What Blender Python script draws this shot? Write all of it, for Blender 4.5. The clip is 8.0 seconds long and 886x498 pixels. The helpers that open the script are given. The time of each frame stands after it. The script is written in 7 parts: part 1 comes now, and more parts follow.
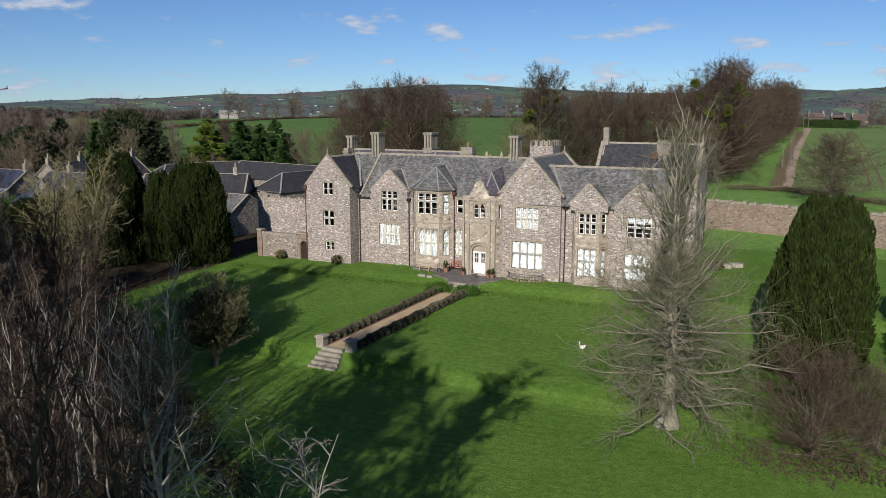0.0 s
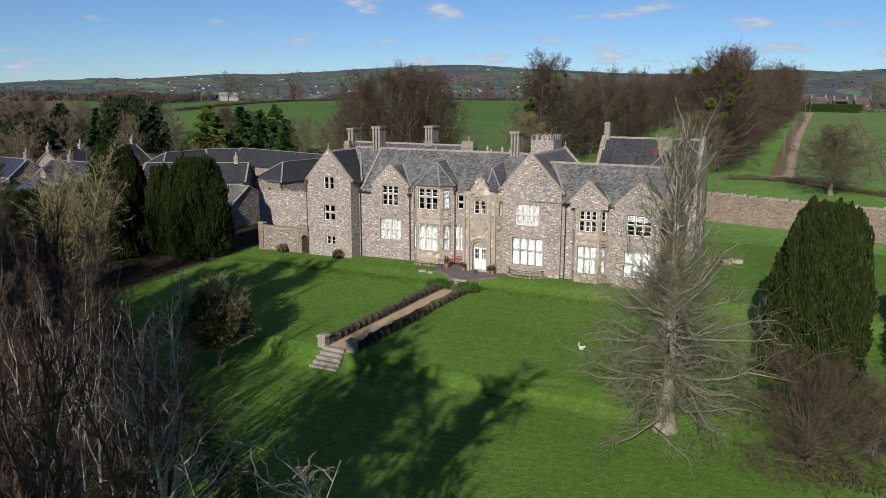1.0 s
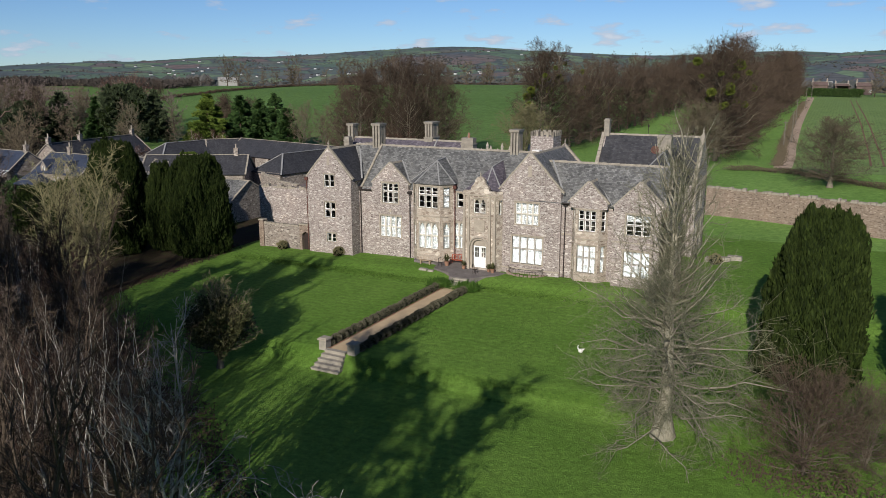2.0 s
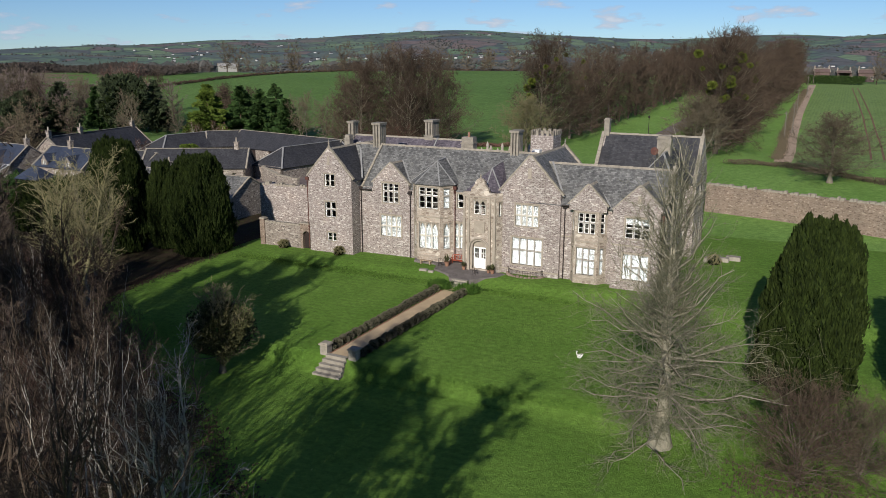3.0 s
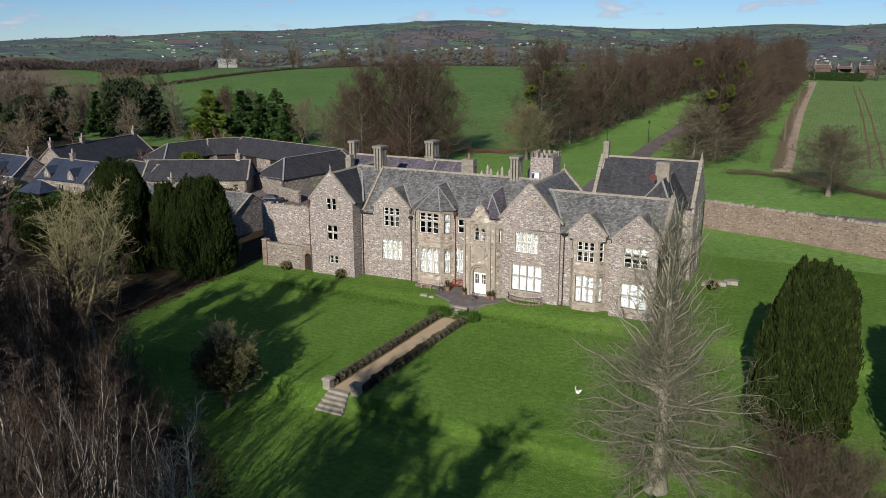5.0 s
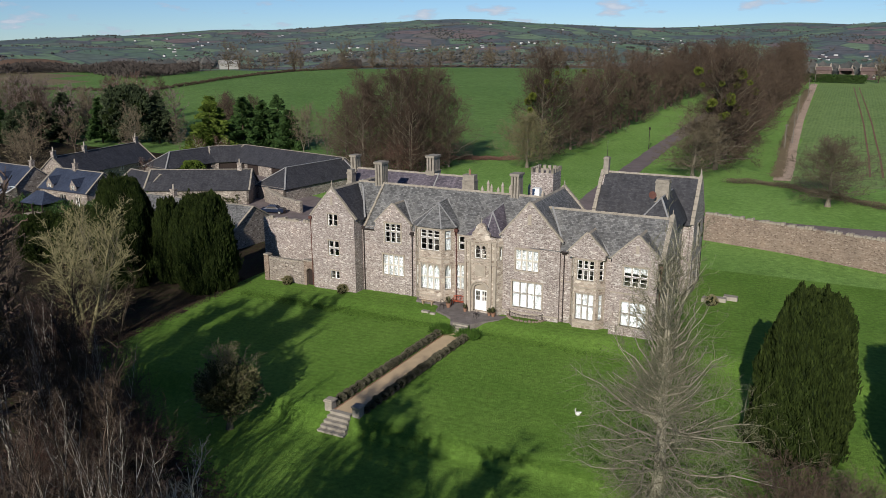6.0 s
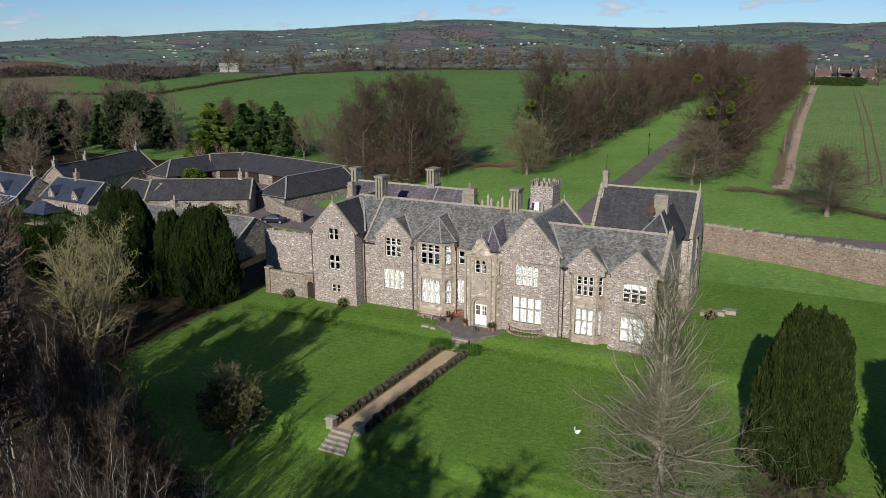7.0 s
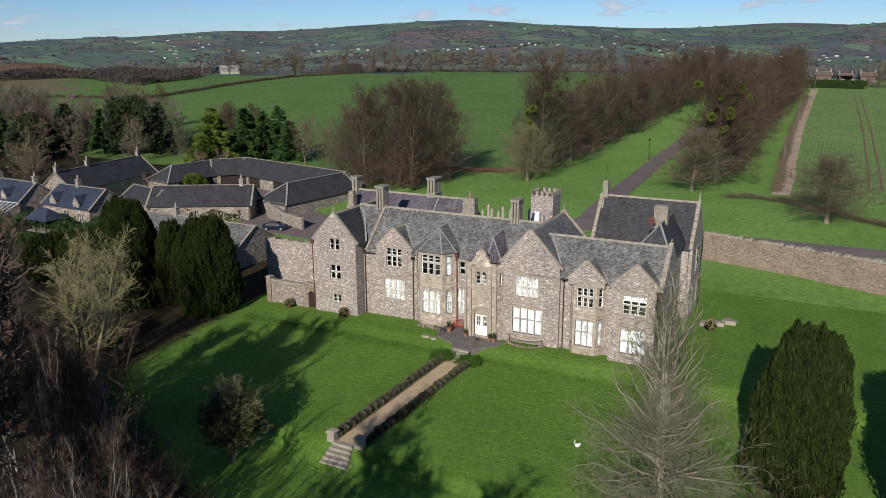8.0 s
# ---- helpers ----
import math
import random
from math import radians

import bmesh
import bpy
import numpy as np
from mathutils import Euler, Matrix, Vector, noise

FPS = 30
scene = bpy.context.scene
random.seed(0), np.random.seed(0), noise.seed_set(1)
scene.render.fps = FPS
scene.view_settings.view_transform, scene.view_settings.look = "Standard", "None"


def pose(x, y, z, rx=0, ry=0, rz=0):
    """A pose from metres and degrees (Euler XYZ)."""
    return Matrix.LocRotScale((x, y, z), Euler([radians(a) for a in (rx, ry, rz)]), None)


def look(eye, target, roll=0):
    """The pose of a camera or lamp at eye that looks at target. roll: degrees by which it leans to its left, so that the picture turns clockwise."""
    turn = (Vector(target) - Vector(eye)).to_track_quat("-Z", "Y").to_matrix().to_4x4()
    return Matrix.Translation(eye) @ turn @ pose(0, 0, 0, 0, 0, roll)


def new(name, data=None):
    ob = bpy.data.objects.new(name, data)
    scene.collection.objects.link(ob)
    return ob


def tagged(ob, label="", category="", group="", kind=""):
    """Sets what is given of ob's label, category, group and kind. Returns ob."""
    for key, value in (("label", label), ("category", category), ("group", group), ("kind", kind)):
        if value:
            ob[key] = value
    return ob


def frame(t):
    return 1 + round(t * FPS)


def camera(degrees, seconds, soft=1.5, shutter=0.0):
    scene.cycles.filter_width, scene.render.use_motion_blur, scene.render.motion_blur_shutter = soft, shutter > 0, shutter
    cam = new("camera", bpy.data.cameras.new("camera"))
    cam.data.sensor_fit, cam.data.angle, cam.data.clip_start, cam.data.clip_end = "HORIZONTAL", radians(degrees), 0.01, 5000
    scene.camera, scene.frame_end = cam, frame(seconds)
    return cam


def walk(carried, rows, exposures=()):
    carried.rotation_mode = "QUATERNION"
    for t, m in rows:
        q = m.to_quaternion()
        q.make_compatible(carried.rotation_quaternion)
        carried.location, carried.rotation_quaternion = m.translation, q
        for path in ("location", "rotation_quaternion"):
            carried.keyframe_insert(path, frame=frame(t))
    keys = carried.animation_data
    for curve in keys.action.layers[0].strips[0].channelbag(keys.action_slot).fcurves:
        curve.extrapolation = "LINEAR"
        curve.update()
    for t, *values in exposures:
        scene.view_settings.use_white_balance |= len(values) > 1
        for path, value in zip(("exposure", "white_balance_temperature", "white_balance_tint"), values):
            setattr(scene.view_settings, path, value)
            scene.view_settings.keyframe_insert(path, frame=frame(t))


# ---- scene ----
cam = camera(59.3, 8.0, 0.75)
PATH = [
    (0, (33.501, -73.896, 17.441), (32.608, -72.142, 17.086), 0.0),
    (0.5, (33.487, -73.898, 18.212), (32.595, -72.148, 17.834), 0.0),
    (1, (33.481, -73.894, 19.049), (32.591, -72.149, 18.646), 0.1),
    (1.5, (33.487, -73.901, 19.874), (32.599, -72.16, 19.449), 0.0),
    (3, (33.516, -73.879, 22.591), (32.633, -72.151, 22.105), -0.0),
    (3.5, (33.562, -73.838, 23.448), (32.68, -72.114, 22.948), -0.1),
    (4, (33.525, -73.803, 24.444), (32.643, -72.081, 23.938), -0.1),
    (4.5, (33.474, -73.761, 25.432), (32.593, -72.039, 24.924), -0.1),
    (6, (33.507, -73.736, 28.591), (32.623, -72.017, 28.077), -0.2),
    (6.5, (33.515, -73.699, 29.398), (32.631, -71.98, 28.884), -0.2),
    (7, (33.538, -73.727, 30.264), (32.653, -72.008, 29.75), -0.3),
    (7.5, (33.557, -73.766, 30.957), (32.672, -72.048, 30.444), -0.3),
    (8, (33.536, -73.735, 31.454), (32.65, -72.017, 30.941), -0.3),
]
walk(cam, [(t, look(eye, target, roll)) for t, eye, target, roll in PATH])

# ---- sky and sun ----
SUN_FROM = Vector((0.17, -0.985, 0.0)).normalized()
SUN_UP = radians(25.0)
world = bpy.data.worlds.new("world")
scene.world = world
world.use_nodes = True
wt = world.node_tree
wt.nodes.clear()


def wnode(kind, **kw):
    n = wt.nodes.new(kind)
    for k, v in kw.items():
        if k == "operation":
            n.operation = v
        else:
            n.inputs[k].default_value = v
    return n


sky = wt.nodes.new("ShaderNodeTexSky")
sky.sky_type = "NISHITA"
sky.sun_disc = False
sky.sun_elevation = SUN_UP
sky.sun_rotation = math.atan2(SUN_FROM.x, SUN_FROM.y)
sky.altitude = 2500.0
sky.air_density, sky.dust_density, sky.ozone_density = 1.0, 0.1, 2.0
tc = wt.nodes.new("ShaderNodeTexCoord")
sep = wt.nodes.new("ShaderNodeSeparateXYZ")
wt.links.new(tc.outputs["Generated"], sep.inputs[0])
lift = wnode("ShaderNodeMath", operation="ADD")
lift.inputs[1].default_value = 0.25
wt.links.new(sep.outputs["Z"], lift.inputs[0])
du = wnode("ShaderNodeMath", operation="DIVIDE")
dv = wnode("ShaderNodeMath", operation="DIVIDE")
for d, o in ((du, "X"), (dv, "Y")):
    wt.links.new(sep.outputs[o], d.inputs[0])
    wt.links.new(lift.outputs[0], d.inputs[1])
comb = wt.nodes.new("ShaderNodeCombineXYZ")
wt.links.new(du.outputs[0], comb.inputs[0])
wt.links.new(dv.outputs[0], comb.inputs[1])
puff = wnode("ShaderNodeTexNoise", Scale=4.0, Detail=6.0, Roughness=0.52)
wt.links.new(comb.outputs[0], puff.inputs["Vector"])
ramp = wt.nodes.new("ShaderNodeValToRGB")
ramp.color_ramp.elements[0].position, ramp.color_ramp.elements[0].color = 0.575, (0, 0, 0, 1)
ramp.color_ramp.elements[1].position, ramp.color_ramp.elements[1].color = 0.66, (0.85, 0.85, 0.85, 1)
wt.links.new(puff.outputs["Fac"], ramp.inputs[0])
tint = wt.nodes.new("ShaderNodeMix")
tint.data_type = "RGBA"
tint.blend_type = "MULTIPLY"
tint.inputs[0].default_value = 1.0
tint.inputs[7].default_value = (0.725, 0.945, 1.265, 1)
wt.links.new(sky.outputs[0], tint.inputs[6])
cloud = wt.nodes.new("ShaderNodeMix")
cloud.data_type = "RGBA"
wt.links.new(ramp.outputs[0], cloud.inputs[0])
wt.links.new(tint.outputs[2], cloud.inputs[6])
white = wt.nodes.new("ShaderNodeValToRGB")
white.color_ramp.elements[0].position, white.color_ramp.elements[0].color = 0.58, (0.57, 0.70, 0.94, 1)
white.color_ramp.elements[1].position, white.color_ramp.elements[1].color = 0.74, (1.0, 1.05, 1.15, 1)
wt.links.new(puff.outputs["Fac"], white.inputs[0])
bright = wnode("ShaderNodeVectorMath", operation="SCALE")
bright.inputs["Scale"].default_value = 9.8
wt.links.new(white.outputs[0], bright.inputs[0])
wt.links.new(bright.outputs[0], cloud.inputs[7])
back = wnode("ShaderNodeBackground", Strength=0.067)
wt.links.new(cloud.outputs[2], back.inputs[0])
wout = wt.nodes.new("ShaderNodeOutputWorld")
wt.links.new(back.outputs[0], wout.inputs[0])

sun = new("sun", bpy.data.lights.new("sun", "SUN"))
sun.data.energy = 5.0
sun.data.angle = radians(0.5)
sun.data.color = (1.0, 0.945, 0.86)
sun_dir = SUN_FROM * math.cos(SUN_UP) + Vector((0, 0, math.sin(SUN_UP)))
sun.matrix_world = look(sun_dir * 200, (0, 0, 0))


# ---- materials ----
class Nodes:
    """A material's node tree, with short calls."""

    def __init__(self, name, rough=0.8):
        self.mat = bpy.data.materials.new(name)
        self.mat.use_nodes = True
        self.t = self.mat.node_tree
        self.bsdf = self.t.nodes["Principled BSDF"]
        self.bsdf.inputs["Roughness"].default_value = rough
        self.bsdf.inputs["Specular IOR Level"].default_value = 0.3

    def node(self, kind, **kw):
        n = self.t.nodes.new(kind)
        for k, v in kw.items():
            n.inputs[k].default_value = v
        return n

    def link(self, a, b):
        self.t.links.new(a, b)

    def coords(self, which="UV", scale=(1, 1, 1), turn=0.0):
        c = self.node("ShaderNodeTexCoord")
        m = self.node("ShaderNodeMapping", Scale=scale, Rotation=(0, 0, turn))
        self.link(c.outputs[which], m.inputs[0])
        return m.outputs[0]

    def noise(self, vec, scale, detail=4.0, rough=0.6):
        n = self.node("ShaderNodeTexNoise", Scale=scale, Detail=detail, Roughness=rough)
        self.link(vec, n.inputs["Vector"])
        return n.outputs["Fac"]

    def ramp(self, fac, stops):
        r = self.node("ShaderNodeValToRGB")
        el = r.color_ramp.elements
        while len(el) < len(stops):
            el.new(0.5)
        for e, (p, c) in zip(el, stops):
            e.position, e.color = p, (*c, 1) if len(c) == 3 else c
        self.link(fac, r.inputs[0])
        return r.outputs[0]

    def mix(self, fac, a, b, blend="MIX"):
        m = self.node("ShaderNodeMix")
        m.data_type, m.blend_type = "RGBA", blend
        for i, v in ((0, fac), (6, a), (7, b)):
            if isinstance(v, (int, float)):
                m.inputs[i].default_value = v
            elif isinstance(v, tuple):
                m.inputs[i].default_value = (*v, 1)
            else:
                self.link(v, m.inputs[i])
        return m.outputs[2]

    def done(self, colour, height=None, strength=0.4, distance=0.05):
        if isinstance(colour, tuple):
            self.bsdf.inputs["Base Color"].default_value = (*colour, 1)
        else:
            self.link(colour, self.bsdf.inputs["Base Color"])
        if height is not None:
            b = self.node("ShaderNodeBump", Strength=strength, Distance=distance)
            self.link(height, b.inputs["Height"])
            self.link(b.outputs[0], self.bsdf.inputs["Normal"])
        return self.mat


def grey(v):
    return (v, v, v)


def rubble(name, dark, mid, light, sx=3.0, sy=7.5, pale=0.16):
    """Coursed rubble: flat stones of several colours in lime mortar."""
    n = Nodes(name, 0.9)
    uv = n.coords("UV")
    wob = n.node("ShaderNodeMapping", Scale=(sx, sy, 1))
    n.link(uv, wob.inputs[0])
    vo = n.node("ShaderNodeTexVoronoi", Scale=1.0, Randomness=0.85)
    n.link(wob.outputs[0], vo.inputs["Vector"])
    edge = n.node("ShaderNodeTexVoronoi", Scale=1.0, Randomness=0.85)
    edge.feature = "DISTANCE_TO_EDGE"
    n.link(wob.outputs[0], edge.inputs["Vector"])
    sepc = n.node("ShaderNodeSeparateColor")
    n.link(vo.outputs["Color"], sepc.inputs[0])
    stones = n.ramp(sepc.outputs[0], [(0.0, dark), (0.3, mid), (0.75, tuple(m * 1.15 for m in mid)), (0.9, light), (1.0, tuple(min(0.8, m * 1.5) for m in light))])
    big = n.ramp(n.noise(uv, 0.35, 5.0), [(0.3, grey(0.72)), (0.55, grey(1.0)), (0.75, (1.2, 1.16, 1.1))])
    c = n.mix(1.0, stones, big, "MULTIPLY")
    mortar = n.ramp(edge.outputs["Distance"], [(0.03, grey(1.0)), (0.12, grey(0.0))])
    c = n.mix(n.mix(0.55, grey(0.0), mortar), c, tuple(m * 1.1 for m in light))
    wash = n.ramp(n.noise(uv, 2.6, 8.0, 0.75), [(0.55, grey(0.0)), (0.70, grey(pale * 2))])
    c = n.mix(wash, c, tuple(min(0.8, m * 1.35) for m in light))
    fine = n.ramp(n.noise(uv, 14.0, 3.0), [(0.3, grey(0.8)), (0.7, grey(1.15))])
    c = n.mix(1.0, c, fine, "MULTIPLY")
    h = n.mix(0.5, edge.outputs["Distance"], n.noise(uv, 9.0, 5.0))
    return n.done(c, h, 0.8, 0.06)


def slates(name, dark, light, moss=(0.20, 0.17, 0.06), amount=0.4):
    n = Nodes(name, 0.62)
    uv = n.coords("UV")
    br = n.node("ShaderNodeTexBrick", Scale=1.0)
    br.inputs["Color1"].default_value = (0, 0, 0, 1)
    br.inputs["Color2"].default_value = (1, 1, 1, 1)
    br.inputs["Mortar"].default_value = (0.0, 0.0, 0.0, 1)
    br.inputs["Mortar Size"].default_value = 0.012
    br.inputs["Brick Width"].default_value = 0.30
    br.inputs["Row Height"].default_value = 0.19
    n.link(uv, br.inputs["Vector"])
    c = n.ramp(br.outputs["Color"], [(0.0, dark), (0.45, tuple((a + b) / 2 for a, b in zip(dark, light))), (1.0, light)])
    patch = n.ramp(n.noise(uv, 0.45, 6.0, 0.65), [(0.3, grey(0.62)), (0.5, grey(1.0)), (0.72, (1.3, 1.28, 1.22))])
    c = n.mix(1.0, c, patch, "MULTIPLY")
    streak = n.node("ShaderNodeMapping", Scale=(2.6, 0.25, 1))
    n.link(uv, streak.inputs[0])
    s = n.ramp(n.noise(streak.outputs[0], 1.0, 5.0), [(0.35, grey(0.8)), (0.65, grey(1.12))])
    c = n.mix(1.0, c, s, "MULTIPLY")
    m = n.ramp(n.noise(uv, 1.3, 8.0, 0.7), [(0.6, grey(0.0)), (0.8, grey(amount))])
    c = n.mix(m, c, moss)
    gone = n.ramp(n.noise(uv, 0.9, 2.0, 0.3), [(0.70, grey(0.0)), (0.73, grey(0.55))])
    c = n.mix(gone, c, tuple(d * 0.5 for d in dark))
    return n.done(c, br.outputs["Color"], 0.5, 0.02)


def plain(name, colour, rough=0.7, var=0.2, scale=3.0, coord="Object", bump=0.2, metal=0.0):
    """A surface of one colour with grain and stains."""
    n = Nodes(name, rough)
    n.bsdf.inputs["Metallic"].default_value = metal
    v = n.coords(coord)
    a = n.ramp(n.noise(v, scale, 6.0, 0.65), [(0.25, grey(1 - var)), (0.75, grey(1 + var))])
    b = n.ramp(n.noise(v, scale * 9, 3.0), [(0.25, grey(1 - var * 0.5)), (0.75, grey(1 + var * 0.5))])
    c = n.mix(1.0, n.mix(1.0, colour, a, "MULTIPLY"), b, "MULTIPLY")
    return n.done(c, n.noise(v, scale * 6, 4.0), bump, 0.03)


def turf(name, low, high, bare, scale=0.12, bareness=0.0, rows=None):
    n = Nodes(name, 0.95)
    n.bsdf.inputs["Specular IOR Level"].default_value = 0.08
    v = n.coords("Object")
    c = n.ramp(n.noise(v, scale, 7.0, 0.68), [(0.3, low), (0.7, high)])
    if rows:
        w = n.node("ShaderNodeTexWave", Scale=rows[0], Distortion=1.2, Detail=2.0)
        n.link(n.coords("Object", turn=rows[1]), w.inputs["Vector"])
        c = n.mix(1.0, c, n.ramp(w.outputs["Fac"], [(0.2, grey(1 - rows[2])), (0.8, grey(1 + rows[2]))]), "MULTIPLY")
    f = n.ramp(n.noise(v, scale * 22, 6.0, 0.75), [(0.25, grey(0.55)), (0.55, grey(1.0)), (0.8, grey(1.42))])
    c = n.mix(1.0, c, f, "MULTIPLY")
    g = n.ramp(n.noise(v, scale * 160, 3.0, 0.7), [(0.3, grey(0.75)), (0.7, grey(1.25))])
    c = n.mix(1.0, c, g, "MULTIPLY")
    b = n.ramp(n.noise(v, scale * 5, 6.0, 0.75), [(0.62 - bareness, grey(0.0)), (0.80 - bareness, grey(0.6))])
    c = n.mix(b, c, bare)
    return n.done(c, n.noise(v, scale * 60, 6.0, 0.75), 0.8, 0.2)


def leafy(name, low, high, rough=0.75, scale=1.2):
    n = Nodes(name, rough)
    n.bsdf.inputs["Specular IOR Level"].default_value = 0.1
    v = n.coords("Object")
    isl = n.node("ShaderNodeNewGeometry")
    a = n.ramp(isl.outputs["Random Per Island"], [(0.0, low), (1.0, high)])
    b = n.ramp(n.noise(v, scale, 4.0), [(0.3, grey(0.65)), (0.7, grey(1.25))])
    return n.done(n.mix(1.0, a, b, "MULTIPLY"))


def bark(name, low, high, scale=2.0):
    n = Nodes(name, 0.9)
    n.bsdf.inputs["Specular IOR Level"].default_value = 0.08
    v = n.coords("Object", (3, 3, 0.7))
    a = n.ramp(n.noise(v, scale, 7.0, 0.7), [(0.3, low), (0.7, high)])
    oi = n.node("ShaderNodeObjectInfo")
    k = n.ramp(oi.outputs["Random"], [(0.0, grey(0.78)), (1.0, grey(1.2))])
    return n.done(n.mix(1.0, a, k, "MULTIPLY"), n.noise(v, scale * 4, 5.0), 0.8, 0.06)


STONE = rubble("rubble_stone", (0.145, 0.108, 0.098), (0.240, 0.194, 0.177), (0.43, 0.39, 0.355), 4.0, 10.0, 0.27)
STONE_WARM = rubble("warm_porch_stone", (0.22, 0.17, 0.135), (0.325, 0.268, 0.218), (0.45, 0.395, 0.33), 2.2, 4.2, 0.2)
STONE_WALL = rubble("garden_wall_stone", (0.12, 0.082, 0.062), (0.21, 0.156, 0.122), (0.27, 0.215, 0.17), 4.0, 9.0, 0.08)
STONE_FARM = rubble("farm_stone", (0.10, 0.08, 0.07), (0.20, 0.165, 0.14), (0.33, 0.29, 0.25), 2.6, 5.5, 0.2)
DRESSED = plain("dressed_stone", (0.33, 0.285, 0.23), 0.85, 0.22, 1.6, bump=0.3)
COPING = plain("lichened_coping_stone", (0.29, 0.255, 0.205), 0.9, 0.35, 2.2, bump=0.4)
STEP = plain("step_stone", (0.28, 0.252, 0.21), 0.9, 0.3, 1.5, bump=0.4)
SLATE = slates("grey_slate", (0.078, 0.077, 0.076), (0.205, 0.202, 0.196), (0.22, 0.20, 0.13), 0.45)
SLATE_DARK = slates("dark_slate", (0.030, 0.030, 0.035), (0.060, 0.059, 0.064), amount=0.15)
SLATE_BLUE = slates("blue_slate", (0.026, 0.034, 0.058), (0.048, 0.060, 0.092), amount=0.05)
SLATE_PURPLE = slates("purple_slate", (0.07, 0.06, 0.075), (0.15, 0.13, 0.15), amount=0.15)
LEAD = plain("lead_flashing", (0.26, 0.255, 0.25), 0.6, 0.2, 2.0)
WHITE = plain("white_paint", (0.80, 0.79, 0.76), 0.55, 0.05, 2.0, bump=0.05)
CREAM = plain("cream_limewashed_stone", (0.50, 0.46, 0.39), 0.85, 0.12, 1.6, bump=0.2)
MULLION = plain("mullion_stone", (0.33, 0.305, 0.27), 0.85, 0.2, 1.6, bump=0.3)
NET = plain("grey_net_curtain", (0.33, 0.34, 0.35), 0.9, 0.12, 2.0)
BLIND = plain("white_blind", (0.37, 0.38, 0.40), 0.8, 0.04, 1.0, bump=0.05)
# dark colour of the inner walls stands in for the shade of the rooms
ROOM_SHADE = plain("room_shade", (0.10, 0.09, 0.08), 0.9, 0.1, 1.0)
IRON = plain("dark_iron", (0.03, 0.022, 0.02), 0.6, 0.3, 4.0)
RUST = plain("red_brown_iron", (0.10, 0.042, 0.032), 0.7, 0.3, 4.0)
REDWOOD = plain("red_stained_wood", (0.32, 0.07, 0.035), 0.6, 0.3, 6.0)
PALEWOOD = plain("weathered_wood", (0.33, 0.25, 0.17), 0.8, 0.3, 6.0)
DARKWOOD = plain("dark_barn_wood", (0.028, 0.019, 0.016), 0.8, 0.3, 3.0)
GRAVEL = plain("path_gravel", (0.46, 0.345, 0.215), 0.95, 0.12, 0.9, bump=0.6)
TARMAC = plain("drive_tarmac", (0.155, 0.125, 0.12), 0.95, 0.25, 0.35, bump=0.4)
PAVING = plain("flagstone_paving", (0.16, 0.14, 0.13), 0.9, 0.35, 1.2, bump=0.5)
CHIM = plain("sooty_chimney_stone", (0.25, 0.222, 0.182), 0.9, 0.3, 2.0, bump=0.4)
POLEWOOD = plain("grey_pole_timber", (0.16, 0.145, 0.125), 0.9, 0.2, 2.0)
RUT = plain("red_soil_ruts", (0.17, 0.085, 0.055), 0.95, 0.3, 0.6, bump=0.5)
EARTH = plain("red_earth_track", (0.40, 0.295, 0.215), 0.95, 0.3, 0.4, bump=0.6)
CARPAINT = plain("navy_car_paint", (0.012, 0.018, 0.04), 0.25, 0.1, 3.0, bump=0.0)
REDPAINT = plain("orange_red_paint", (0.55, 0.08, 0.02), 0.3, 0.1, 3.0, bump=0.0)
RUBBER = plain("tyre_rubber", (0.02, 0.02, 0.02), 0.9, 0.1, 3.0)
FEATHER = plain("white_painted_concrete", (0.78, 0.77, 0.73), 0.7, 0.06, 4.0)
POT = plain("terracotta_pot", (0.26, 0.145, 0.095), 0.9, 0.25, 5.0)
PALEPOT = plain("buff_chimney_pot", (0.34, 0.30, 0.245), 0.9, 0.25, 5.0)
TIN = plain("pale_barn_sheeting", (0.30, 0.29, 0.27), 0.6, 0.15, 0.5)
BRICK = plain("far_brick", (0.13, 0.09, 0.08), 0.9, 0.25, 0.8)
RENDERWHITE = plain("white_render", (0.44, 0.44, 0.43), 0.9, 0.1, 0.5)

LAWN = turf("lawn_grass", (0.102, 0.200, 0.030), (0.158, 0.268, 0.050), (0.18, 0.20, 0.055), 0.10, -0.02, rows=(0.42, 1.50, 0.03))
MEADOW = turf("meadow_grass", (0.146, 0.266, 0.056), (0.202, 0.336, 0.086), (0.17, 0.18, 0.06), 0.06, 0.0)
CROP = turf("crop_field", (0.092, 0.168, 0.044), (0.128, 0.214, 0.060), (0.13, 0.10, 0.05), 0.02, -0.05, rows=(0.30, 0.35, 0.07))
CROP_ROWS = turf("drilled_crop", (0.148, 0.225, 0.072), (0.195, 0.28, 0.095), (0.20, 0.15, 0.08), 0.03, 0.02, rows=(0.30, 0.0, 0.05))
STRAW = turf("rough_straw_pasture", (0.15, 0.135, 0.075), (0.21, 0.165, 0.10), (0.16, 0.09, 0.06), 0.03, 0.08)
BRACKEN = turf("dead_bracken", (0.085, 0.064, 0.046), (0.15, 0.092, 0.064), (0.07, 0.07, 0.05), 0.03, 0.05)
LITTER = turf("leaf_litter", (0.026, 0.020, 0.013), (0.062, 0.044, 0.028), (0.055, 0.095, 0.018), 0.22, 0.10)


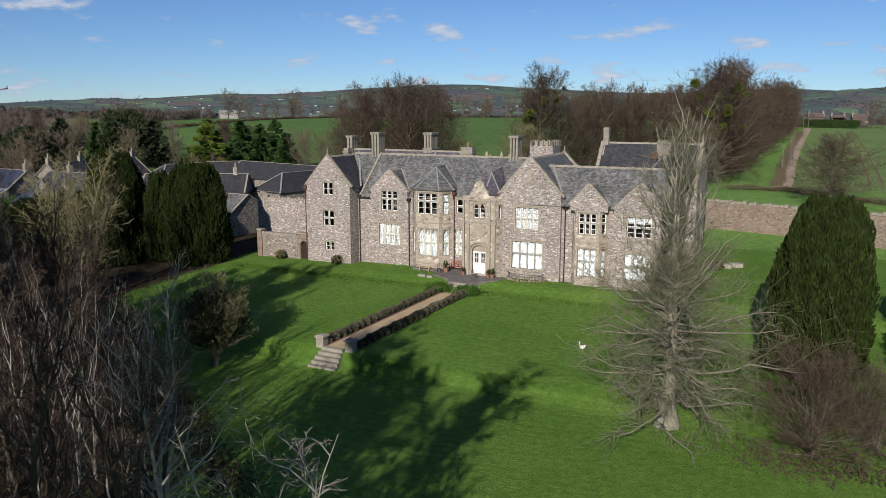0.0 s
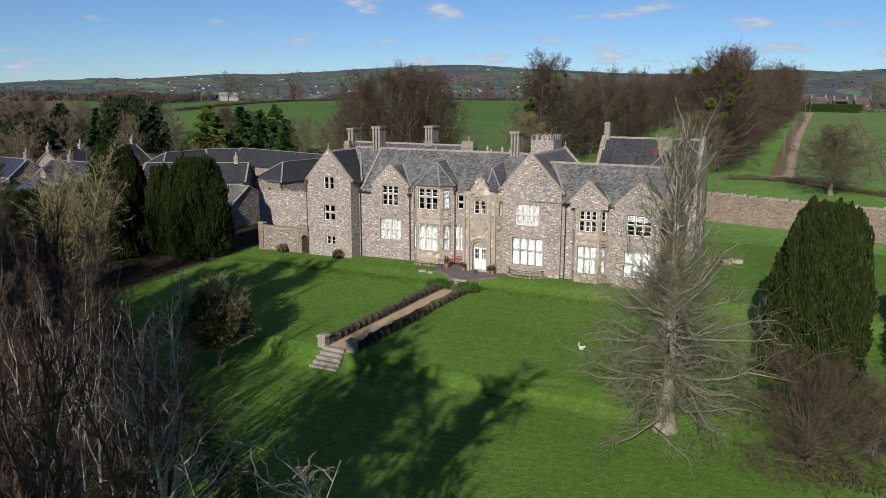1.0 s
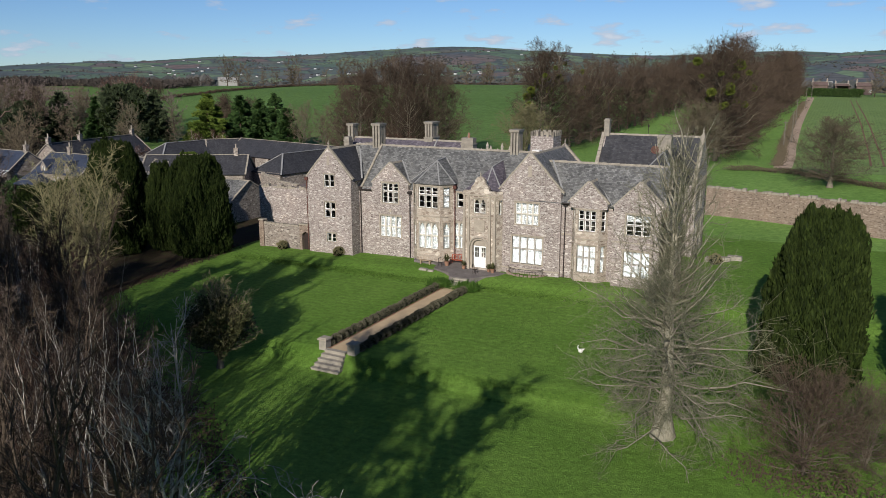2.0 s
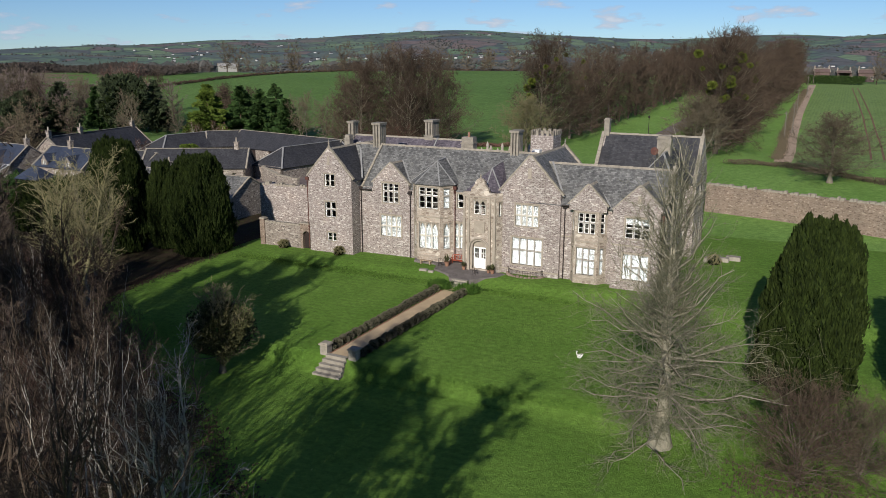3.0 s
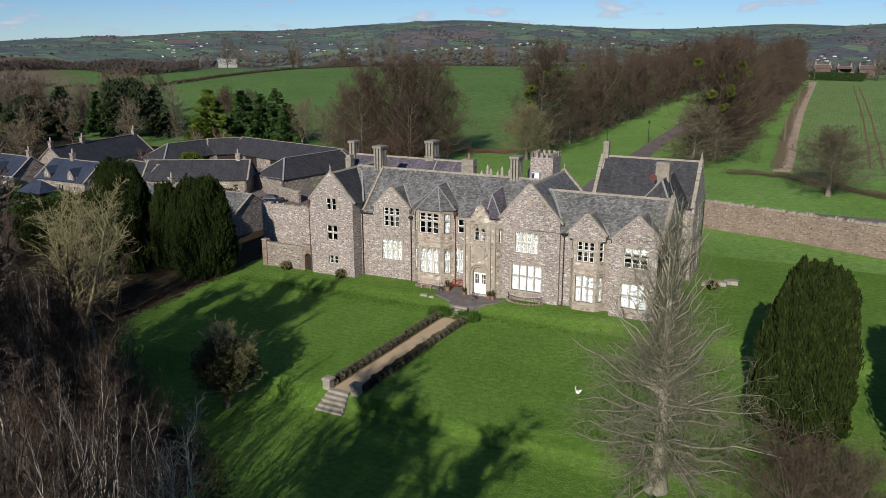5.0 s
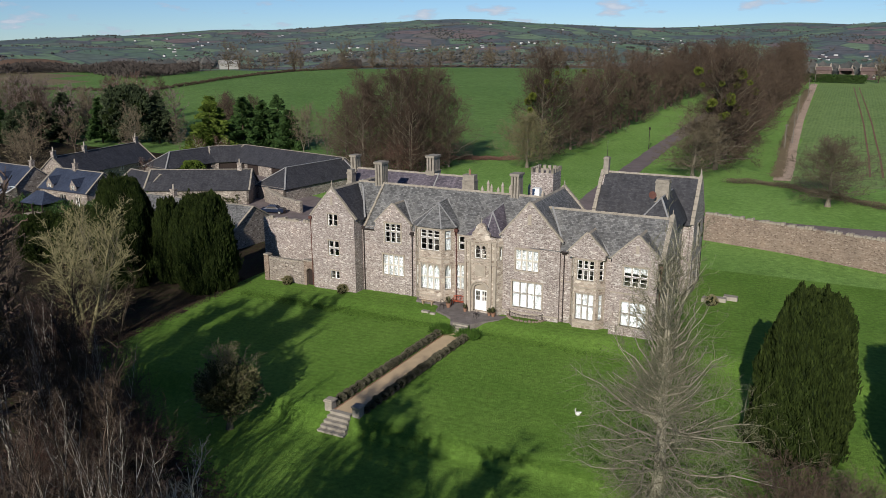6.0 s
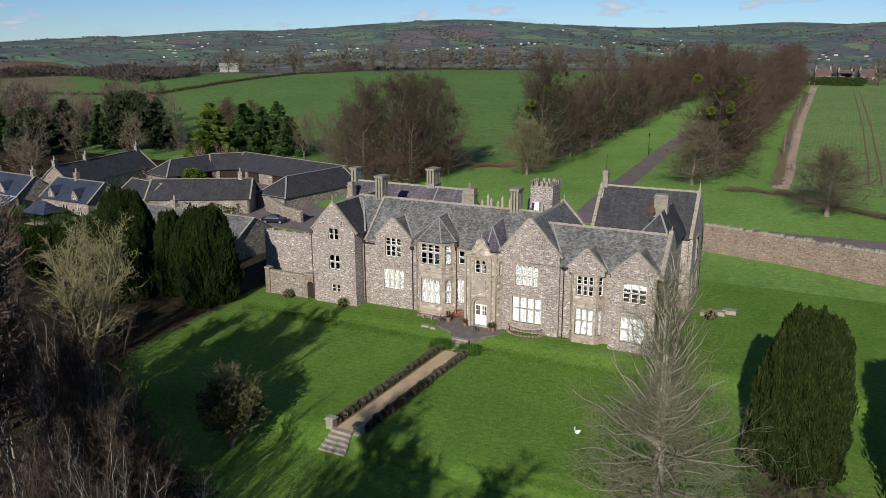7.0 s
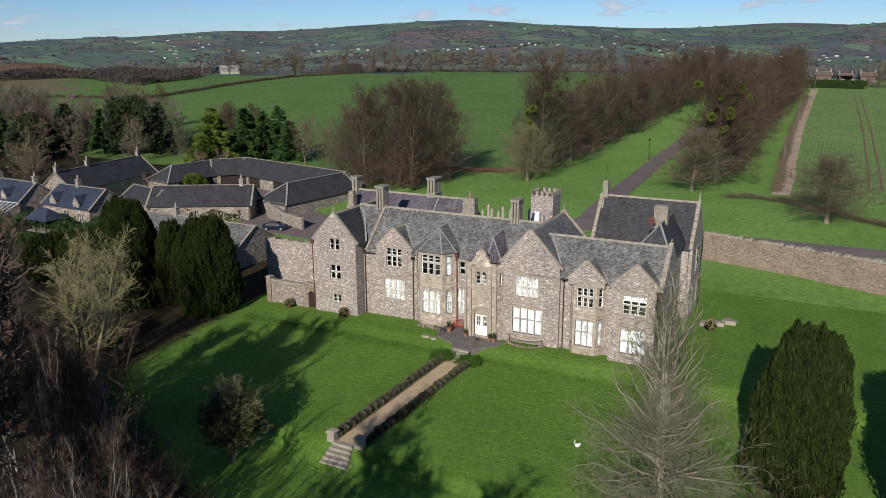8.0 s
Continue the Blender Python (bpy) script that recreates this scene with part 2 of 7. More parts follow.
def patchwork():
    """Far farmland: small fields of pasture, plough and wood between dark hedges, with distance haze put into the
    colours.
    """
    n = Nodes("hazed_far_fields", 0.95)
    n.bsdf.inputs["Specular IOR Level"].default_value = 0.05
    v = n.coords("Object", (1.0, 1.0, 0.0))
    vo = n.node("ShaderNodeTexVoronoi", Scale=0.0085, Randomness=0.95)
    n.link(v, vo.inputs["Vector"])
    sp = n.node("ShaderNodeSeparateColor")
    n.link(vo.outputs["Color"], sp.inputs[0])
    # field, hedge and wood colours are paled and blued to paint in aerial haze
    c = n.ramp(sp.outputs[0], [(0.0, (0.092, 0.128, 0.118)), (0.35, (0.128, 0.192, 0.122)), (0.58, (0.160, 0.215, 0.140)), (0.70, (0.090, 0.108, 0.120)), (0.86, (0.165, 0.130, 0.128)), (1.0, (0.108, 0.155, 0.126))])
    ed = n.node("ShaderNodeTexVoronoi", Scale=0.0085, Randomness=0.95)
    ed.feature = "DISTANCE_TO_EDGE"
    n.link(v, ed.inputs["Vector"])
    hedge = n.ramp(ed.outputs["Distance"], [(0.02, grey(0.95)), (0.055, grey(0.0))])
    c = n.mix(hedge, c, (0.080, 0.098, 0.105))
    wood = n.ramp(n.noise(v, 0.003, 6.0, 0.6), [(0.55, grey(0.0)), (0.62, grey(0.9))])
    c = n.mix(wood, c, (0.088, 0.106, 0.120))
    c = n.mix(1.0, c, n.ramp(n.noise(v, 0.03, 4.0), [(0.3, grey(0.75)), (0.7, grey(1.2))]), "MULTIPLY")
    return n.done(c)


FAR_HAZED = patchwork()
BARK_GREY = bark("grey_bark", (0.10, 0.085, 0.062), (0.24, 0.21, 0.16))
BARK_LIME = bark("pale_lime_bark", (0.19, 0.17, 0.125), (0.44, 0.40, 0.31), 3.5)
BARK_SILVER = bark("silver_bark", (0.26, 0.235, 0.195), (0.52, 0.48, 0.42))
BARK_DARK = bark("dark_bark", (0.05, 0.038, 0.028), (0.13, 0.10, 0.075))
TWIG_DARK = bark("dark_twigs", (0.056, 0.039, 0.032), (0.150, 0.108, 0.088))
TWIG_LIME = bark("pale_lichened_twigs", (0.088, 0.088, 0.054), (0.225, 0.215, 0.145))
TWIG_WOOD = bark("wood_edge_twigs", (0.078, 0.057, 0.047), (0.205, 0.158, 0.128))
TWIG_SCRUB = bark("grey_brown_twigs", (0.050, 0.042, 0.038), (0.115, 0.098, 0.086))
TWIG_PINK = bark("pinkish_grey_twigs", (0.105, 0.078, 0.070), (0.25, 0.195, 0.175))
TWIG_SILVER = bark("silver_grey_twigs", (0.15, 0.13, 0.105), (0.34, 0.31, 0.26))
TWIG_BROWN = bark("brown_twigs", (0.048, 0.034, 0.025), (0.116, 0.083, 0.060))
TWIG_OLIVE = bark("olive_twigs", (0.16, 0.145, 0.075), (0.30, 0.265, 0.145))
TWIG_TAN = bark("tan_twigs", (0.085, 0.068, 0.045), (0.19, 0.155, 0.105))
TWIG_RED = bark("red_brown_twigs", (0.086, 0.048, 0.038), (0.18, 0.105, 0.082))
YEW = leafy("yew_foliage", (0.009, 0.016, 0.004), (0.040, 0.058, 0.012))
# near-black, unglossy colour for crown cores: paints the deep shade between the sprays
CROWN_SHADE = plain("crown_inner_shade", (0.010, 0.015, 0.005), 1.0, 0.3, 2.0)
CROWN_SHADE.node_tree.nodes["Principled BSDF"].inputs["Specular IOR Level"].default_value = 0.0
CONIFER = leafy("conifer_foliage", (0.020, 0.045, 0.014), (0.06, 0.105, 0.03))
CONIFER_LIGHT = leafy("golden_conifer_foliage", (0.05, 0.085, 0.012), (0.12, 0.16, 0.03))
CONIFER_BLUE = leafy("grey_green_conifer_foliage", (0.028, 0.040, 0.020), (0.075, 0.095, 0.048))
HOLLY = leafy("dull_holly_foliage", (0.038, 0.042, 0.018), (0.112, 0.114, 0.05))
BOX = leafy("clipped_lavender_foliage", (0.070, 0.066, 0.046), (0.165, 0.152, 0.105))
MISTLE = leafy("mistletoe_foliage", (0.06, 0.085, 0.012), (0.14, 0.16, 0.03))
SPIKY = leafy("spiky_border_foliage", (0.03, 0.075, 0.012), (0.09, 0.16, 0.03))
BANK = leafy("rough_bank_grass", (0.05, 0.10, 0.016), (0.105, 0.185, 0.032))
BANK_DARK = leafy("long_bank_grass", (0.055, 0.115, 0.018), (0.10, 0.185, 0.032))
HEDGE = leafy("hedge_foliage", (0.022, 0.045, 0.012), (0.05, 0.085, 0.022))


def glass():
    n = Nodes("window_glass", 0.02)
    n.bsdf.inputs["Transmission Weight"].default_value = 1.0
    n.bsdf.inputs["IOR"].default_value = 1.45
    n.bsdf.inputs["Base Color"].default_value = (0.9, 0.94, 0.94, 1)
    return n.mat


GLASS = glass()


# ---- mesh tools ----
class Geo:
    """Vertices and faces of one mesh, in metres."""

    def __init__(self):
        self.v, self.f = [], []

    def add(self, verts, faces):
        k = len(self.v)
        self.v += [tuple(p) for p in verts]
        self.f += [tuple(k + i for i in f) for f in faces]
        return self

    def box(self, x0, y0, z0, x1, y1, z1, taper=0.0):
        t = taper
        return self.add([(x0, y0, z0), (x1, y0, z0), (x1, y1, z0), (x0, y1, z0), (x0 + t, y0 + t, z1), (x1 - t, y0 + t, z1), (x1 - t, y1 - t, z1), (x0 + t, y1 - t, z1)],
                        [(0, 3, 2, 1), (4, 5, 6, 7), (0, 1, 5, 4), (1, 2, 6, 5), (2, 3, 7, 6), (3, 0, 4, 7)])

    def slab(self, poly, thick, down=None):
        """A plate with the outline poly (seen from outside anticlockwise), thick inwards."""
        p = [Vector(q) for q in poly]
        n = Vector((0, 0, 0))
        for a, b in zip(p, p[1:] + p[:1]):
            n += a.cross(b)
        n = n.normalized() if down is None else -Vector(down)
        m = len(p)
        q = [a - n * thick for a in p]
        return self.add(p + q, [tuple(range(m)), tuple(range(2 * m - 1, m - 1, -1))] + [(i, m + i, m + (i + 1) % m, (i + 1) % m) for i in range(m)])

    def beam(self, a, b, w, h, up=(0, 0, 1)):
        """A bar of width w and height h, whose lower middle line runs from a to b."""
        a, b, u = Vector(a), Vector(b), Vector(up)
        s = (b - a).cross(u).normalized() * (w / 2)
        u = s.cross(b - a).normalized() * h
        q = [a - s, a + s, a + s + u, a - s + u, b - s, b + s, b + s + u, b - s + u]
        return self.add(q, [(0, 1, 2, 3), (7, 6, 5, 4), (0, 4, 5, 1), (1, 5, 6, 2), (2, 6, 7, 3), (3, 7, 4, 0)])

    def tube(self, pts, radii, sides=8):
        pts = [Vector(p) for p in pts]
        rings = []
        for i, p in enumerate(pts):
            t = (pts[min(i + 1, len(pts) - 1)] - pts[max(i - 1, 0)]).normalized()
            a = t.cross(Vector((0.31, 0.95, 0.07)) if abs(t.z) > 0.9 else Vector((0, 0, 1))).normalized()
            b = t.cross(a)
            r = radii[i] if hasattr(radii, "__len__") else radii
            rings.append([p + (a * math.cos(2 * math.pi * j / sides) + b * math.sin(2 * math.pi * j / sides)) * r for j in range(sides)])
        fs = [(i * sides + j, i * sides + (j + 1) % sides, (i + 1) * sides + (j + 1) % sides, (i + 1) * sides + j) for i in range(len(pts) - 1) for j in range(sides)]
        fs += [tuple(range(sides - 1, -1, -1)), tuple((len(pts) - 1) * sides + j for j in range(sides))]
        return self.add([v for r in rings for v in r], fs)

    def lathe(self, x, y, profile, sides=12):
        """A turned body: profile of (radius, z)."""
        vs = [(x + r * math.cos(2 * math.pi * j / sides), y + r * math.sin(2 * math.pi * j / sides), z) for r, z in profile for j in range(sides)]
        fs = [(i * sides + j, i * sides + (j + 1) % sides, (i + 1) * sides + (j + 1) % sides, (i + 1) * sides + j) for i in range(len(profile) - 1) for j in range(sides)]
        fs += [tuple(range(sides - 1, -1, -1)), tuple((len(profile) - 1) * sides + j for j in range(sides))]
        return self.add(vs, fs)

    def mesh(self, name, mat, smooth=False):
        me = bpy.data.meshes.new(name)
        me.from_pydata(self.v, [], self.f)
        me.validate()
        bm = bmesh.new()
        bm.from_mesh(me)
        bmesh.ops.recalc_face_normals(bm, faces=bm.faces)
        map_uv(bm)
        bm.to_mesh(me)
        bm.free()
        me.materials.append(mat)
        if smooth:
            me.polygons.foreach_set("use_smooth", [True] * len(me.polygons))
        return me


def map_uv(bm):
    """Unwraps each face in metres: u level, v up the slope."""
    lay = bm.loops.layers.uv.new("UVMap")
    for f in bm.faces:
        n = f.normal
        u = Vector((-n.y, n.x, 0))
        u = u.normalized() if u.length > 1e-3 else Vector((1, 0, 0))
        v = n.cross(u)
        for l in f.loops:
            l[lay].uv = (u.dot(l.vert.co), v.dot(l.vert.co))


def part(name, geo, material, parent=None, label="", smooth=False):
    ob = new(name, geo if isinstance(geo, bpy.types.Mesh) else geo.mesh(name, material, smooth))
    if parent is not None:
        ob.parent = parent
    if label:
        tagged(ob, label)
    return ob


def thing(name, label, category, at=(0, 0, 0), group="", kind=""):
    ob = new(name)
    ob.location = at
    ob.empty_display_size = 0.3
    return tagged(ob, label, category, group, kind)


def panel(name, outline, holes, thick, origin, turn, mat, parent, label=""):
    """An upright wall with openings right through it. outline and holes: (along, up); its outer face passes through origin and looks to -y, turned by turn degrees."""
    bm = bmesh.new()
    for loop in [outline] + holes:
        vs = [bm.verts.new((u, 0, z)) for u, z in loop]
        for a, b in zip(vs, vs[1:] + vs[:1]):
            bm.edges.new((a, b))
    bmesh.ops.triangle_fill(bm, use_beauty=True, use_dissolve=False, edges=bm.edges[:])
    ret = bmesh.ops.extrude_face_region(bm, geom=bm.faces[:])
    bmesh.ops.translate(bm, vec=(0, thick, 0), verts=[g for g in ret["geom"] if isinstance(g, bmesh.types.BMVert)])
    bmesh.ops.recalc_face_normals(bm, faces=bm.faces)
    bmesh.ops.transform(bm, matrix=pose(*origin, 0, 0, turn), verts=bm.verts)
    map_uv(bm)
    me = bpy.data.meshes.new(name)
    bm.to_mesh(me)
    bm.free()
    me.materials.append(mat)
    return part(name, me, mat, parent, label)


def rect(x0, z0, x1, z1):
    return [(x0, z0), (x1, z0), (x1, z1), (x0, z1)]


def smoothstep(a, b, x):
    t = np.clip((np.asarray(x, float) - a) / (b - a), 0, 1)
    return t * t * (3 - 2 * t)


# ---- the land ----
HILL_AT = (-70, -56, -47, -42, -34, -26, -18, -7, 3, 20)
HILL_UP = (30, 34, 50, 90, 120, 122, 112, 104, 100, 80)


def land(x, y):
    """The height of the ground."""
    x, y = np.asarray(x, float), np.asarray(y, float)
    dx, dy = x - 33.3, y + 73.5
    r = np.hypot(dx, dy)
    az = np.degrees(np.arctan2(dx, dy))
    upper = 0.02 + 0.013 * np.clip(x, -30, 25)
    lawn = -0.50 - 0.043 * np.clip(-5 - y, 0, 19.5)
    edge = -24.75 + 0.02 * np.clip(x, 0, 30)
    low = -2.5 + 0.022 * np.clip(x, 0, 30) - 0.02 * np.clip(edge - y, 0, 60)
    z = lawn + (upper - lawn) * smoothstep(-4.4, -2.7, y)
    z = low + (z - low) * smoothstep(edge - 1.5, edge, y)
    z = z - (0.35 + 0.95 * smoothstep(10, -8, y)) * smoothstep(-27, -46, x)
    z = z + 1.9 * smoothstep(26, 80, y) * smoothstep(-75, -45, x)
    w = 5.0 + 7.0 * smoothstep(3, -20, az)
    z = z + w * smoothstep(170, 520, r)
    z = z - 42.0 * smoothstep(535, 1200, r)
    up = np.interp(az, HILL_AT, HILL_UP)
    z = z + (up + 26) * smoothstep(1500, 4200, r) ** 1.1
    z = z + smoothstep(1200, 2600, r) * (16 * np.sin(x / 310.0 + y / 520.0) + 11 * np.sin(x / 170.0 - y / 260.0 + 1.3))
    z = z + smoothstep(60, 200, r) * 0.25 * (np.sin(x / 23.0) + np.sin(y / 31.0))
    return z


def height(x, y):
    return float(land(x, y))


def spread_axis(lo, hi, step, far, grow=1.13):
    mid = list(np.arange(lo, hi + 0.01, step))
    out, s, p = [], step, hi
    while p < far:
        s *= grow
        p += min(s, 110)
        out.append(p)
    neg, s, p = [], step, lo
    while p > -far:
        s *= grow
        p -= min(s, 110)
        neg.append(p)
    return np.array(neg[::-1] + mid + out)


WOOD_Y = (-100, -62, -52, -44.5, -41, -35.5, -33.7, -30.2, -28.2, -22.8, -12)
WOOD_X = (8, 8, 5, 0.5, -3, -7, -12, -19.9, -25.8, -32, -32)


def wood_edge(y):
    """How far east the near wood reaches."""
    return np.interp(y, WOOD_Y, WOOD_X)


def build_ground():
    xs, ys = spread_axis(-66, 48, 1.4, 4650), spread_axis(-100, 6, 1.0, 4650)
    gx, gy = np.meshgrid(xs, ys)
    gz = land(gx, gy)
    nx, ny = len(xs), len(ys)
    idx = np.arange(nx * ny).reshape(ny, nx)
    faces = np.stack([idx[:-1, :-1], idx[:-1, 1:], idx[1:, 1:], idx[1:, :-1]], -1).reshape(-1, 4)
    me = bpy.data.meshes.new("ground")
    me.from_pydata(np.stack([gx, gy, gz], -1).reshape(-1, 3).tolist(), [], faces.tolist())
    cx = (gx[:-1, :-1] + gx[1:, 1:]) / 2
    cy = (gy[:-1, :-1] + gy[1:, 1:]) / 2
    r = np.hypot(cx - 33.3, cy + 73.5)
    m = np.zeros(cx.shape, int)
    m[(cy > 26) | (cx > 44) | (cx < -50)] = 1
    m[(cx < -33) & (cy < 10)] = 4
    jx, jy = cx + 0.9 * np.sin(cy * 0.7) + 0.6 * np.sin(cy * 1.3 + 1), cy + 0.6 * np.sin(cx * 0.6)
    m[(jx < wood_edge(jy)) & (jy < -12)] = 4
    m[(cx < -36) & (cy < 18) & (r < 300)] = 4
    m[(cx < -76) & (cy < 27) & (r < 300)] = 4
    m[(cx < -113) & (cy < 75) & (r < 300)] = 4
    m[(cy > 98 + 0.2 * (cx + 40)) & (cx < -36)] = 2
    m[(cx > np.interp(cy, (88, 138, 205, 333), (25.2, 23.6, 21.6, 19.4))) & (cy > 84)] = 3
    m[(cx < -325 - 0.2 * (cy - 190)) & (cx > -540) & (cy > 165 + 0.1 * (cx + 540)) & (cy < 255 - 0.2 * (cx + 400))] = 6
    m[r > 545] = 5
    m[(cy < -90) & (r > 150)] = 1
    for mat in (LAWN, MEADOW, CROP, CROP_ROWS, LITTER, FAR_HAZED, STRAW):
        me.materials.append(mat)
    me.polygons.foreach_set("material_index", m.reshape(-1).astype(np.int32))
    me.polygons.foreach_set("use_smooth", [True] * len(me.polygons))
    me.update()
    return tagged(new("ground", me), "green lawns, meadows, crop fields and far hill pasture", "ground", kind="structure")


build_ground()


def strip(name, line, width, mat, label, category, lift=0.05, step=3.0):
    """A road or path laid on the ground along a line of (x, y), with a little thickness."""
    pts = []
    for (ax, ay), (bx, by) in zip(line, line[1:]):
        n = max(1, int(math.hypot(bx - ax, by - ay) / step))
        pts += [(ax + (bx - ax) * i / n, ay + (by - ay) * i / n) for i in range(n)]
    pts.append(line[-1])
    p = np.array(pts, float)
    for _ in range(3):
        p[1:-1] = (p[:-2] + 2 * p[1:-1] + p[2:]) / 4
    d = np.gradient(p, axis=0)
    d /= np.linalg.norm(d, axis=1)[:, None]
    s = np.stack([d[:, 1], -d[:, 0]], 1)
    g = Geo()
    cols = []
    k = 4
    for j in range(k + 1):
        q = p + s * (width * (j / k - 0.5)) * (1 + 0.05 * np.sin(np.arange(len(p)) * 1.7 + j))[:, None]
        z = land(q[:, 0], q[:, 1]) + lift
        cols.append(np.column_stack([q, z]))
    n = len(p)
    g.v = [tuple(v) for c in cols for v in c]
    g.f = [(j * n + i, (j + 1) * n + i, (j + 1) * n + i + 1, j * n + i + 1) for j in range(k) for i in range(n - 1)]
    for j, side in ((0, 0), (k, k)):
        base = len(g.v)
        g.v += [(v[0], v[1], v[2] - lift - 0.1) for v in cols[j]]
        g.f += [(j * n + i, j * n + i + 1, base + i + 1, base + i) for i in range(n - 1)]
    ob = part(name, g, mat)
    return tagged(ob, label, category, kind="structure")


# ---- the manor house ----
manor = thing("manor_house", "large rambling stone manor house with gables and grey slate roofs", "house")
PANES = {}


def box_mesh(name, w, d, h, mat):
    key = (name, round(w, 2), round(d, 3), round(h, 2))
    if key not in PANES:
        PANES[key] = Geo().box(-w / 2, -d / 2, 0, w / 2, d / 2, h).mesh(name, mat)
    return PANES[key]


def window(parent, x, y, z, w, h, lights, rows=(0.5,), fill="dark", arched=False, turn=0.0, bars=1, surround=0.16, frame_mat=None, label=""):
    """A mullioned window in an opening of w by h whose outer face is at y: stone surround and mullions, painted casements, a pane in each light, and a blind where one is drawn."""
    s, proud = surround, 0.03
    g = Geo().box(-w / 2 - s, -proud - 0.02, -max(s, 0.08) * 0.8, w / 2 + s, 0.16, 0.0)
    win = part("window", g.mesh("window", DRESSED), DRESSED, parent, label)
    win.matrix_basis = pose(x, y, z, 0, 0, turn)
    if s:
        part("lintel", Geo().box(-w / 2 - s, -proud, h, w / 2 + s, 0.16, h + s).box(-w / 2 - s - 0.06, -0.11, h + s, w / 2 + s + 0.06, 0.10, h + s + 0.07), DRESSED, win)
        for k in (-1, 1):
            a = -w / 2 - s if k < 0 else w / 2
            part("jamb", Geo().box(a, -proud, 0.0, a + s, 0.16, h), DRESSED, win)
    mw, lw = {"dark": 0.11, "net": 0.12}.get(fill, 0.09), w / lights
    bar_mat = CREAM if fill == "net" else MULLION
    bar_kind = "cream" if fill == "net" else "stone"
    for i in range(1, lights):
        part("mullion", box_mesh(bar_kind + "_mullion", mw, 0.15, h, bar_mat), bar_mat, win).location = (-w / 2 + i * lw, 0.10, 0)
    cuts = [0.0] + [r * h for r in rows] + [h]
    for c in cuts[1:-1]:
        part("transom", box_mesh(bar_kind + "_transom", w, 0.16, mw, bar_mat), bar_mat, win).location = (0, 0.10, c - mw / 2)
    if arched:
        for i in range(lights):
            a, b = -w / 2 + i * lw + mw / 2, -w / 2 + (i + 1) * lw - mw / 2
            m, rise = (a + b) / 2, lw * 0.75
            hd = Geo()
            for u0, sgn in ((a, 1), (b, -1)):
                tri = [(u0, 0.06, h), (u0, 0.06, h - rise), (u0 + sgn * (m - a) * 0.45, 0.06, h - rise * 0.38), (m, 0.06, h)]
                hd.add(tri + [(p[0], 0.17, p[2]) for p in tri], [(0, 1, 2, 3), (7, 6, 5, 4), (0, 4, 5, 1), (1, 5, 6, 2), (2, 6, 7, 3), (3, 7, 4, 0)])
            part("arched_head", hd, DRESSED, win)
    fr = Geo()
    f = 0.035 if fill == "blind" else (0.06 if fill == "dark" else 0.05)
    for i in range(lights):
        a, b = -w / 2 + i * lw + (mw / 2 if i else 0.01), -w / 2 + (i + 1) * lw - (mw / 2 if i < lights - 1 else 0.01)
        for c0, c1 in zip(cuts, cuts[1:]):
            z0, z1 = c0 + (mw / 2 if c0 else 0.01), c1 - (mw / 2 if c1 < h else 0.01)
            fr.box(a, 0.10, z0, a + f, 0.155, z1).box(b - f, 0.10, z0, b, 0.155, z1)
            fr.box(a + f, 0.10, z0, b - f, 0.155, z0 + f).box(a + f, 0.10, z1 - f, b - f, 0.155, z1)
            for k in range(bars):
                zz = z0 + (z1 - z0) * (k + 1) / (bars + 1)
                fr.box(a + f, 0.112, zz - 0.018, b - f, 0.148, zz + 0.018)
            pane = part("pane", box_mesh("pane", b - a - 2 * f, 0.012, z1 - z0 - 2 * f, GLASS), GLASS, win)
            pane.location = ((a + b) / 2, 0.13, z0 + f)
            pane.visible_shadow = False
    part("frame", fr, frame_mat or (MULLION if fill == "blind" else WHITE), win, "slim stone-coloured casements" if fill == "blind" else "white painted casements")
    if fill == "blind":
        bl = Geo().box(-w / 2 + 0.01, 0.24, 0.02, w / 2 - 0.01, 0.26, h * 0.985)
        part("blind", bl, BLIND, win, "closed white shutters")
    elif fill == "half":
        part("blind", Geo().box(-w / 2 + 0.01, 0.24, h * 0.66, w / 2 - 0.01, 0.26, h * 0.99), NET, win, "half-drawn grey-white blind")
    elif fill == "net":
        g2 = Geo()
        n = lights * 8
        for i in range(n):
            a, b = -w / 2 + w * i / n, -w / 2 + w * (i + 1) / n
            d0, d1 = 0.27 + 0.03 * (i % 2), 0.27 + 0.03 * ((i + 1) % 2)
            g2.add([(a, d0, 0.02), (b, d1, 0.02), (b, d1, h - 0.02), (a, d0, h - 0.02)], [(0, 1, 2, 3)])
        part("curtain", g2, NET, win, "pale drawn curtain")
    return win


def opening(x0, z0, x1, z1):
    return rect(x0, z0, x1, z1)


def gabled(x0, x1, z0, eave, xa, apex):
    return [(x0, z0), (x1, z0), (x1, eave), (xa, apex), (x0, eave)]


def cope(parent, pts, w=0.34, h=0.16):
    """Coping stones along a gable's verge, with kneelers at the feet and a finial block at the top."""
    for a, b in zip(pts, pts[1:]):
        a, b = Vector(a), Vector(b)
        n = max(1, int((b - a).length / 0.8))
        for i in range(n):
            p, q = a.lerp(b, i / n + 0.004), a.lerp(b, (i + 1) / n - 0.004)
            part("coping_stone", Geo().beam(p, q, w + 0.02 * (i % 2), h + 0.015 * ((i * 7) % 3)), COPING, parent)


